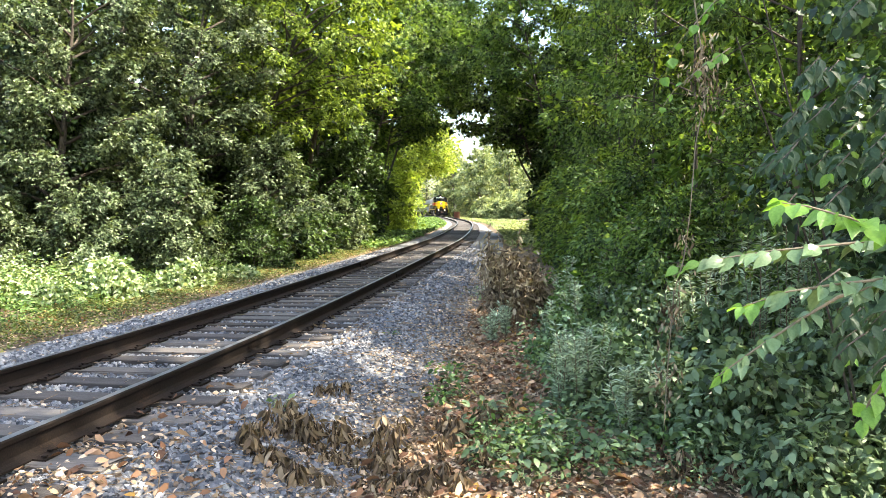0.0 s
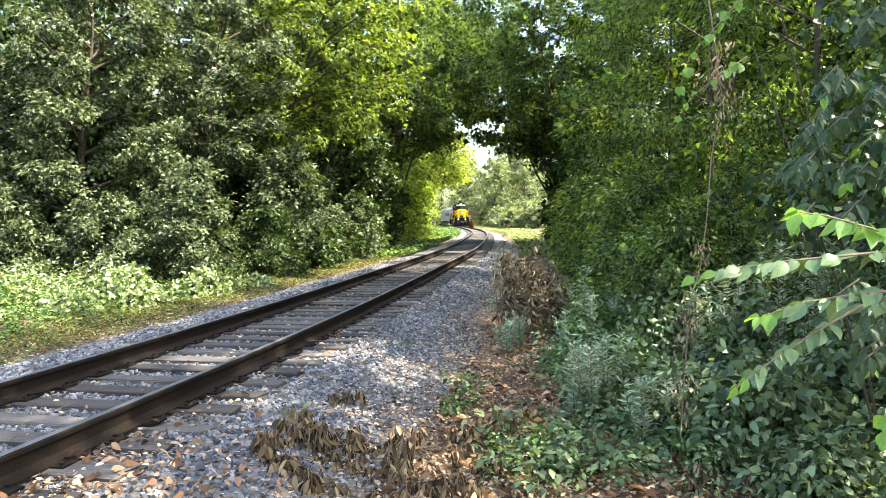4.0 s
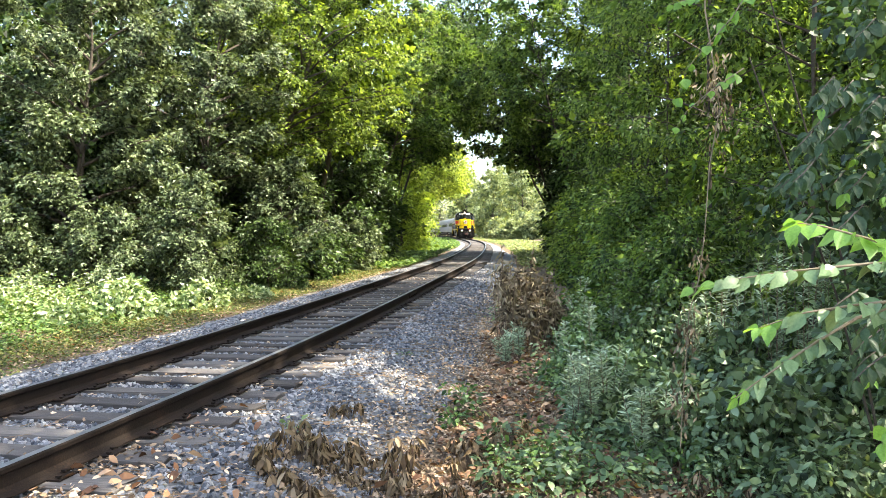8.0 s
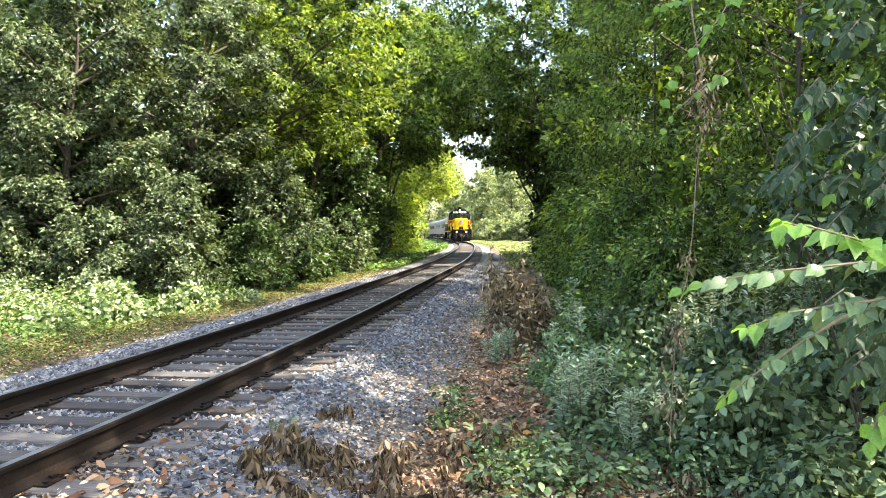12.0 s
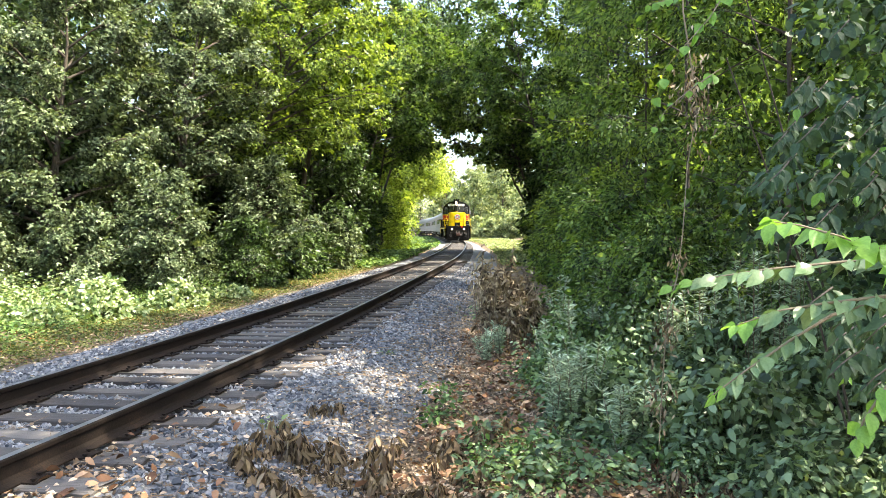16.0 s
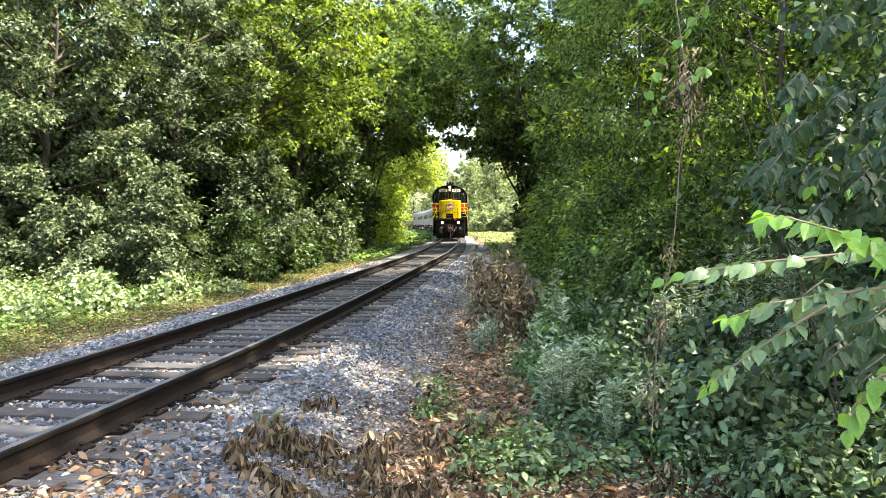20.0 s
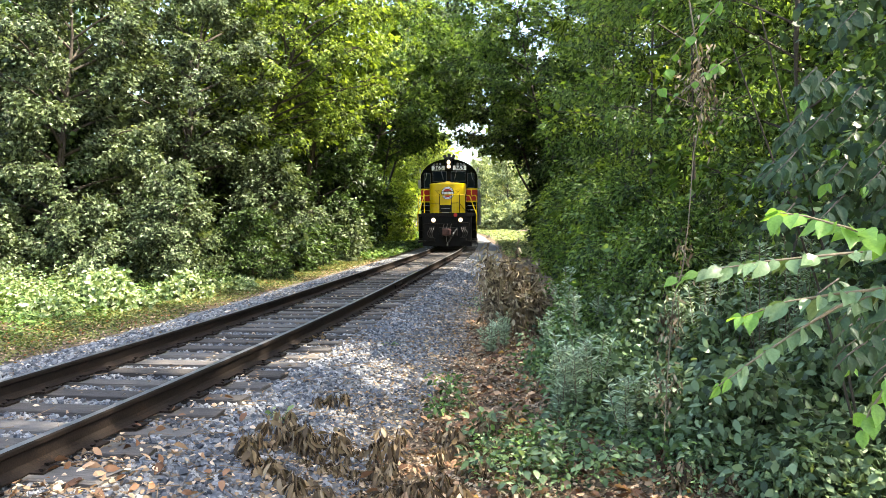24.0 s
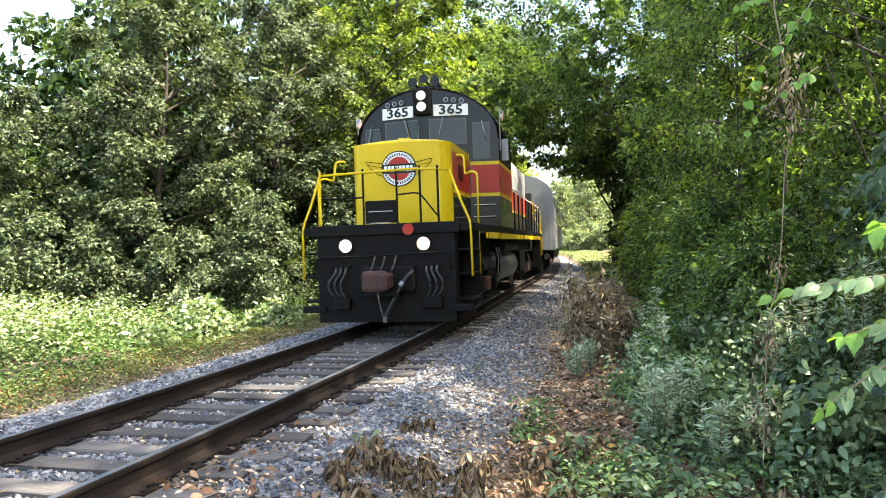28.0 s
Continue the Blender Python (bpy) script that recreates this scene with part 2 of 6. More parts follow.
def build_ground():
    side = grid_lines(9, 0.16, 900, 1.14)
    xs = np.concatenate([-side[:0:-1], side])
    ahead, behind = grid_lines(16, 0.16, 1200, 1.07), grid_lines(1, 0.5, 400, 1.3)
    ys = np.concatenate([-behind[:0:-1], ahead])
    gx, gy = np.meshgrid(xs, ys)
    gz = ground_z(gx, gy)
    v = np.stack([gx, gy, gz], -1).reshape(-1, 3)
    nx, ny = len(xs), len(ys)
    i = (np.arange(ny - 1)[:, None] * nx + np.arange(nx - 1)).ravel()
    tris = np.concatenate([np.stack([i, i + 1, i + nx + 1], -1), np.stack([i, i + nx + 1, i + nx], -1)])
    ob = new("ground", flat_mesh("ground", v, tris, SOIL))
    ob.data.shade_smooth()
    tagged(ob, "brown woodland soil under leaf litter and moss", "ground", kind="structure")
    # ballast bed
    ss, us = np.concatenate([np.arange(-30, 30, 0.25), np.arange(30, 370, 1.0)]), np.linspace(-3.2, 2.75, 45)
    gs, gu = np.meshgrid(ss, us, indexing="ij")
    gu = np.where(gu < 0, gu * (1 - 0.36 * soft_step(14, 34, gs)), gu * (1 - 0.2 * soft_step(40, 60, gs)))
    x, y, _ = line_at(gs, gu)
    z = -0.055 - 0.25 * soft_step(1.45, 3.0, gu) - 0.26 * soft_step(1.7, 3.3, -gu) + 0.012 * ripple(x * 5, y * 5, 3)
    z = z + 0.03 * ripple(x * 2, y * 2, 8) * soft_step(2.0, 3.0, np.abs(gu))
    v = np.stack([x, y, z], -1).reshape(-1, 3)
    nu, ns = len(us), len(ss)
    i = (np.arange(ns - 1)[:, None] * nu + np.arange(nu - 1)).ravel()
    tris = np.concatenate([np.stack([i, i + nu, i + nu + 1], -1), np.stack([i, i + nu + 1, i + 1], -1)])
    ob = new("ballast_bed", flat_mesh("ballast_bed", v, tris[:, ::-1], GRAVEL))
    ob.data.shade_smooth()
    tagged(ob, "grey crushed stone ballast bed under the track", "ballast", kind="structure")


build_ground()


def stones(name, x, y, z, size, seed, label):
    """Angular stones: squeezed, twisted blocks of twelve triangles each."""
    rng = np.random.default_rng(seed)
    n = len(x)
    cube = np.array([(a, b, c) for c in (-1, 1) for b in (-1, 1) for a in (-1, 1)], float)
    v = cube[None] * rng.uniform(0.45, 1.0, (n, 1, 3)) + rng.normal(0, 0.22, (n, 8, 3))
    v[:, 4:, :2] *= rng.uniform(0.3, 0.9, (n, 1, 1))
    v[:, :, 2] *= 0.7
    a, b, c = rng.uniform(0, 6.28, n), rng.normal(0, 0.5, n), rng.normal(0, 0.5, n)
    ca, sa, cb, sb, cc, sc = np.cos(a), np.sin(a), np.cos(b), np.sin(b), np.cos(c), np.sin(c)
    rot = np.stack([np.stack([ca * cb, ca * sb * sc - sa * cc, ca * sb * cc + sa * sc], -1), np.stack([sa * cb, sa * sb * sc + ca * cc, sa * sb * cc - ca * sc], -1), np.stack([-sb, cb * sc, cb * cc], -1)], 1)
    v = np.einsum("nij,nkj->nki", rot, v) * (size * 0.5)[:, None, None]
    v += np.stack([x, y, z + size * 0.18], -1)[:, None]
    quads = np.array([(0, 2, 3, 1), (4, 5, 7, 6), (0, 1, 5, 4), (1, 3, 7, 5), (3, 2, 6, 7), (2, 0, 4, 6)])
    tri = np.concatenate([quads[:, [0, 1, 2]], quads[:, [0, 2, 3]]])
    tris = (np.arange(n) * 8)[:, None, None] + tri[None]
    ob = new(name, flat_mesh(name, v.reshape(-1, 3), tris.reshape(-1, 3), STONE))
    return tagged(ob, label, "stones", kind="stuff")


# ---- the track ----
RAIL_TOP_Z = 0.18
TIE_STEP = 0.495


def build_track():
    track = thing("railway_track", pose(0, 0, 0), "single railway track with brown rails on weathered wooden ties", "railway track", kind="structure")
    # rail section, from the foot to the head, half of it; mirrored
    half = [(0.075, 0.0), (0.075, 0.012), (0.03, 0.03), (0.011, 0.05), (0.010, 0.125), (0.034, 0.142), (0.036, 0.168), (0.028, 0.18)]
    prof = half + [(-a, b) for a, b in half[::-1]]
    ss = np.concatenate([np.arange(-30, 40, 0.5), np.arange(40, 371, 2.0)])
    n = len(prof)
    for u0 in (-0.7525, 0.7525):
        verts, faces = [], []
        for s in ss:
            for a, b in prof:
                x, y, _ = line_at(s, u0 + a)
                verts.append((x, y, b))
        for i in range(len(ss) - 1):
            for j in range(n):
                faces.append((i * n + j, i * n + (j + 1) % n, (i + 1) * n + (j + 1) % n, (i + 1) * n + j))
        me = mesh_of("rail", verts, faces, [RAIL_STEEL, RAIL_TOP])
        for f in me.polygons:
            if f.index % n == 7:
                f.material_index = 1
        part("rail", me, None, track, "brown steel rail with a bright worn head")
    rng = random.Random(4)
    shapes = []
    for k in range(6):
        bm = bmesh.new()
        bmesh.ops.create_cube(bm, size=1, matrix=Matrix.Diagonal((2.6, 0.225, 0.17, 1)))
        bmesh.ops.bevel(bm, geom=bm.edges[:], offset=0.012, segments=1, affect="EDGES")
        for v in bm.verts:
            v.co += Vector((rng.gauss(0, 0.02), rng.gauss(0, 0.008), rng.gauss(0, 0.006)))
        me = bpy.data.meshes.new("tie")
        bm.to_mesh(me), bm.free()
        me.materials.append(TIE_WOOD)
        shapes.append(me)
    s, count = -6.2, 0
    while count < 300:
        x, y, h = line_at(s + rng.uniform(-0.03, 0.03), rng.uniform(-0.03, 0.05))
        ob = new("tie", shapes[count % 6])
        ob.parent = track
        ob.matrix_basis = Matrix.Translation((x, y, -0.09 + rng.uniform(-0.006, 0.004))) @ Matrix.Rotation(h - math.pi / 2 + rng.gauss(0, 0.012), 4, "Z")
        s, count = s + TIE_STEP, count + 1
    # tie plates with spikes, on the ties that the camera passes nearest
    plate = bmesh.new()
    box_of = lambda x0, x1, y0, y1, z0, z1: bmesh.ops.create_cube(plate, size=1, matrix=Matrix.Translation(((x0 + x1) / 2, (y0 + y1) / 2, (z0 + z1) / 2)) @ Matrix.Diagonal((x1 - x0, y1 - y0, z1 - z0, 1)))
    box_of(-0.17, 0.17, -0.09, 0.09, -0.004, 0.013)
    for x, y in ((-0.095, -0.05), (0.095, 0.05), (-0.14, 0.06), (0.14, -0.06)):
        box_of(x - 0.008, x + 0.008, y - 0.008, y + 0.008, 0.01, 0.03)
        box_of(x - 0.015, x + 0.015, y - 0.012, y + 0.012, 0.022, 0.032)
    me = bpy.data.meshes.new("tie_plate")
    plate.to_mesh(me), plate.free()
    me.materials.append(RAIL_STEEL)
    for k in range(62):
        for u0 in (-0.7525, 0.7525):
            x, y, h = line_at(-6.2 + k * TIE_STEP, u0)
            ob = new("tie_plate", me)
            ob.parent = track
            ob.matrix_basis = Matrix.Translation((x, y, 0.0)) @ Matrix.Rotation(h - math.pi / 2, 4, "Z")
    # joint bars
    bar = bmesh.new()
    for side in (-1, 1):
        bmesh.ops.create_cube(bar, size=1, matrix=Matrix.Translation((side * 0.028, 0, 0.085)) @ Matrix.Diagonal((0.022, 0.9, 0.085, 1)))
        for y in (-0.36, -0.22, -0.08, 0.08, 0.22, 0.36):
            bmesh.ops.create_cube(bar, size=1, matrix=Matrix.Translation((side * 0.045, y, 0.088)) @ Matrix.Rotation(0.6, 4, "X") @ Matrix.Diagonal((0.025, 0.034, 0.034, 1)))
    me = bpy.data.meshes.new("joint_bar")
    bar.to_mesh(me), bar.free()
    me.materials.append(RAIL_STEEL)
    for s, u0 in ((7.6, 0.7525), (10.7, -0.7525), (19.5, 0.7525)):
        x, y, h = line_at(s, u0)
        ob = new("joint_bar", me)
        ob.parent = track
        ob.matrix_basis = Matrix.Translation((x, y, 0.0)) @ Matrix.Rotation(h - math.pi / 2, 4, "Z")
    return track


build_track()


def build_girder():
    """A low plate girder of a small bridge, beside the far track."""
    rust = surface("rust_brown_girder_paint", [(0.3, (0.16, 0.06, 0.03)), (0.7, (0.32, 0.14, 0.08))], 0.8, 0, 1.5, 20, 0.2)
    for u0 in (2.5,):
        x0, y0, h = line_at(138.0, u0)
        g = thing("bridge_girder", Matrix.Translation((x0, y0, 0)) @ Matrix.Rotation(h - math.pi / 2, 4, "Z"), "low rust-brown steel girder beside the far track", "girder")
        for name, dims in (("web", (-0.02, 0.02, 0, 14, -0.45, 1.15)), ("flange", (-0.18, 0.18, 0, 14, 1.15, 1.20)), ("flange", (-0.18, 0.18, 0, 14, -0.5, -0.45))):
            bm = bmesh.new()
            bmesh.ops.create_cube(bm, size=1, matrix=Matrix.Translation(((dims[0] + dims[1]) / 2, (dims[2] + dims[3]) / 2, (dims[4] + dims[5]) / 2)) @ Matrix.Diagonal((dims[1] - dims[0], dims[3] - dims[2], dims[5] - dims[4], 1)))
            part(name, bm, rust, g)
        for k in range(8):
            bm = bmesh.new()
            bmesh.ops.create_cube(bm, size=1, matrix=Matrix.Translation((0, 0.3 + k * 1.9, 0.35)) @ Matrix.Diagonal((0.3, 0.03, 1.6, 1)))
            part("stiffener", bm, rust, g)


build_girder()


# ---- the train: its own +y runs back from the front, x to its left-hand side as one faces it ----
PAINT_YELLOW = surface("yellow_paint", [(0.3, (0.54, 0.375, 0.007)), (0.7, (0.66, 0.46, 0.010))], 0.3, 0, 1.6, 30, 0.03, 0.25)
PAINT_RED = surface("red_paint", [(0.3, (0.30, 0.02, 0.015)), (0.7, (0.40, 0.032, 0.022))], 0.32, 0, 1.6, 30, 0.03, 0.25)
PAINT_BLACK = surface("black_paint", [(0.3, (0.002, 0.0023, 0.0032)), (0.7, (0.005, 0.0053, 0.0065))], 0.2, 0, 2, 40, 0.01, 0.28)
IRON_BLACK = surface("grimy_black_iron", [(0.3, (0.003, 0.0028, 0.0026)), (0.6, (0.008, 0.0072, 0.0065)), (0.85, (0.03, 0.026, 0.022))], 0.6, 0, 3, 45, 0.25, 0.12)
IRON_RUST = surface("rusty_coupler_iron", [(0.3, (0.028, 0.012, 0.009)), (0.7, (0.085, 0.036, 0.027))], 0.75, 0.1, 5, 60, 0.3)
GREY_PAINT = surface("worn_grey_paint", [(0.3, (0.20, 0.20, 0.20)), (0.7, (0.38, 0.38, 0.37))], 0.5, 0, 2, 40, 0.08)
STAINLESS = surface("dull_stainless_steel", [(0.3, (0.20, 0.21, 0.21)), (0.7, (0.31, 0.315, 0.31))], 0.5, 0.35, 1.5, 40, 0.05)
TANK_GREY = surface("dark_grey_tank_paint", [(0.3, (0.05, 0.05, 0.052)), (0.7, (0.12, 0.12, 0.12))], 0.45, 0.1, 2, 40, 0.08)
WHITE_PAINT = surface("white_sign_paint", [(0.3, (0.72, 0.72, 0.70)), (0.7, (0.82, 0.82, 0.80))], 0.5, 0, 5, 50, 0.02)
CHAIN_STEEL = surface("bright_worn_steel", [(0.3, (0.22, 0.22, 0.22)), (0.7, (0.40, 0.40, 0.39))], 0.45, 0.8, 6, 60, 0.1)
RUBBER = surface("black_rubber", [(0.3, (0.012, 0.012, 0.012)), (0.7, (0.035, 0.034, 0.033))], 0.6, 0, 6, 60, 0.1)
BLUE_CLOTH = surface("blue_cloth", [(0.3, (0.02, 0.03, 0.15)), (0.7, (0.03, 0.05, 0.22))], 0.9, 0, 20, 90, 0.1)
WHEEL_STEEL = surface("wheel_steel", [(0.3, (0.05, 0.042, 0.038)), (0.7, (0.13, 0.11, 0.10))], 0.6, 0.5, 5, 60, 0.15)
LAMP_GLOW = glow_material("warm_headlight", (1.0, 0.74, 0.40), 5.0)
# added glow round each lens, imitating the lamp's orange halo
LAMP_HALO = glow_material("warm_lamp_halo", (1.0, 0.46, 0.12), 0.17)


def glass_material():
    m, nt, b = material("dark_cab_glass")
    b.inputs["Base Color"].default_value = (0.008, 0.012, 0.016, 1)
    b.inputs["Roughness"].default_value = 0.06
    b.inputs["Specular IOR Level"].default_value = 0.4
    return m


CAB_GLASS = glass_material()


def box(bm, x0, x1, y0, y1, z0, z1, bevel=0.0):
    r = bmesh.ops.create_cube(bm, size=1, matrix=Matrix.Translation(((x0 + x1) / 2, (y0 + y1) / 2, (z0 + z1) / 2)) @ Matrix.Diagonal((x1 - x0, y1 - y0, z1 - z0, 1)))
    if bevel:
        edges = {e for v in r["verts"] for e in v.link_edges}
        bmesh.ops.bevel(bm, geom=list(edges), offset=bevel, segments=2, affect="EDGES", profile=0.5)


def box_part(name, dims, mat, parent, label="", bevel=0.01):
    bm = bmesh.new()
    box(bm, *dims, bevel)
    return part(name, bm, mat, parent, label)


def pipe_part(name, points, r, mat, parent, label="", sides=8):
    """A round bar through the points, its bends rounded off."""
    pts = [Vector(p) for p in points]
    out = [pts[0]]
    for a, b, c in zip(pts, pts[1:], pts[2:]):
        d = min(0.09, (b - a).length * 0.45, (c - b).length * 0.45)
        p, q = b + (a - b).normalized() * d, b + (c - b).normalized() * d
        out += [p, (p + q) / 4 + b / 2, q]
    out.append(pts[-1])
    bm = bmesh.new()
    tube(bm, out, [r] * len(out), sides)
    ob = part(name, bm, mat, parent, label)
    ob.data.shade_smooth()
    return ob


def rod(bm, a, b, r, sides=16):
    tube(bm, [Vector(a), Vector(b)], [r, r], sides)


def rod_part(name, a, b, r, mat, parent, label="", sides=16):
    bm = bmesh.new()
    rod(bm, a, b, r, sides)
    return part(name, bm, mat, parent, label)


def tube(bm, points, radii, sides=6):
    """A tapered round limb along points, closed at both ends."""
    rings = []
    for i, (p, r) in enumerate(zip(points, radii)):
        a, b = points[max(0, i - 1)], points[min(len(points) - 1, i + 1)]
        q = (Vector(b) - Vector(a)).to_track_quat("Z", "Y")
        rings.append([bm.verts.new(Vector(p) + q @ Vector((r * math.cos(6.2832 * k / sides), r * math.sin(6.2832 * k / sides), 0))) for k in range(sides)])
    for a, b in zip(rings, rings[1:]):
        for k in range(sides):
            bm.faces.new((a[k], a[(k + 1) % sides], b[(k + 1) % sides], b[k]))
    bm.faces.new(rings[-1])
    bm.faces.new(rings[0][::-1])


def plan_prism(outline, z0, z1):
    """A prism over an outline seen from above."""
    bm = bmesh.new()
    low, high = [[bm.verts.new((x, y, z)) for x, y in outline] for z in (z0, z1)]
    n = len(outline)
    for i in range(n):
        bm.faces.new((low[i], low[(i + 1) % n], high[(i + 1) % n], high[i]))
    bm.faces.new(high), bm.faces.new(low[::-1])
    bmesh.ops.recalc_face_normals(bm, faces=bm.faces)
    return bm


def section_prism(section, y0, y1):
    """A prism along y over a section in x and z."""
    bm = bmesh.new()
    a, b = [[bm.verts.new((x, y, z)) for x, z in section] for y in (y0, y1)]
    n = len(section)
    for i in range(n):
        bm.faces.new((a[i], a[(i + 1) % n], b[(i + 1) % n], b[i]))
    bm.faces.new(a[::-1]), bm.faces.new(b)
    bmesh.ops.recalc_face_normals(bm, faces=bm.faces)
    return bm


def lettering(words, height, depth, mat, name, parent, m):
    """Raised writing in the built-in font, as a mesh."""
    cu = bpy.data.curves.new(name, "FONT")
    cu.body, cu.size, cu.extrude, cu.align_x, cu.align_y = words, height, depth, "CENTER", "CENTER"
    cu.resolution_u, cu.offset = 2, height * 0.018
    tmp = bpy.data.objects.new(name, cu)
    me = bpy.data.meshes.new_from_object(tmp)
    bpy.data.objects.remove(tmp)
    me.transform(m)
    return part(name, me, mat, parent)


def wheelset(parent, y, r=0.508):
    """An axle with two wheels; its own place is the axle's middle."""
    ax = new("wheelset")
    ax.parent = parent
    ax.location = (0, y, r)
    bm = bmesh.new()
    rod(bm, (-1.0, 0, 0), (1.0, 0, 0), 0.085, 12)
    part("axle", bm, WHEEL_STEEL, ax)
    for side in (-1, 1):
        bm = bmesh.new()
        prof = [(0.60, 0.10), (0.64, r * 0.35), (0.655, r * 0.82), (0.68, r + 0.028), (0.715, r + 0.004), (0.80, r - 0.004), (0.80, r * 0.84), (0.735, r * 0.78), (0.72, r * 0.4), (0.80, 0.13)]
        rings = []
        for k in range(28):
            a = 6.2832 * k / 28
            rings.append([bm.verts.new((side * x, q * math.cos(a), q * math.sin(a))) for x, q in prof])
        for k in range(28):
            for j in range(len(prof) - 1):
                bm.faces.new((rings[k][j], rings[k][j + 1], rings[(k + 1) % 28][j + 1], rings[(k + 1) % 28][j]))
        for k in range(3):
            a = 2.0944 * k
            box(bm, side * 0.725 - 0.01, side * 0.725 + 0.01, math.cos(a) * 0.27 - 0.035, math.cos(a) * 0.27 + 0.035, math.sin(a) * 0.27 - 0.035, math.sin(a) * 0.27 + 0.035)
        bmesh.ops.recalc_face_normals(bm, faces=bm.faces)
        part("wheel", bm, WHEEL_STEEL, ax)
    return ax


def truck_frame(parent, y, gap, mat=None):
    """Side frames, springs and journal boxes round two wheelsets."""
    t = new("truck")
    t.parent = parent
    t.location = (0, y, 0)
    for side in (-1, 1):
        bm = bmesh.new()
        sec = [(-gap - 0.45, 0.62), (-gap - 0.45, 0.80), (-gap * 0.5, 0.86), (-0.4, 0.70), (0.4, 0.70), (gap * 0.5, 0.86), (gap + 0.45, 0.80), (gap + 0.45, 0.62), (gap * 0.45, 0.58), (0.35, 0.36), (-0.35, 0.36), (-gap * 0.45, 0.58)]
        a, b = [[bm.verts.new((side * x, p, q)) for p, q in sec] for x in (0.98, 1.12)]
        for i in range(len(sec)):
            bm.faces.new((a[i], a[(i + 1) % len(sec)], b[(i + 1) % len(sec)], b[i]))
        bm.faces.new(a), bm.faces.new(b[::-1])
        bmesh.ops.recalc_face_normals(bm, faces=bm.faces)
        part("side_frame", bm, mat or IRON_BLACK, t)
        for yy in (-gap, gap):
            box_part("journal_box", (*sorted((side * 0.99, side * 1.2)), yy - 0.16, yy + 0.16, 0.36, 0.68), IRON_BLACK, t, "", 0.03)
        for yy in (-0.2, 0, 0.2):
            rod_part("spring", (side * 1.16, yy, 0.40), (side * 1.16, yy, 0.68), 0.075, IRON_RUST, t, "", 10)
        rod_part("brake_cylinder", (side * 1.18, -gap * 0.72, 0.92), (side * 1.18, -gap * 0.3, 0.92), 0.09, IRON_BLACK, t, "", 12)
    box_part("bolster", (-0.98, 0.98, -0.25, 0.25, 0.5, 1.1), IRON_BLACK, t, "", 0.02)
    return t


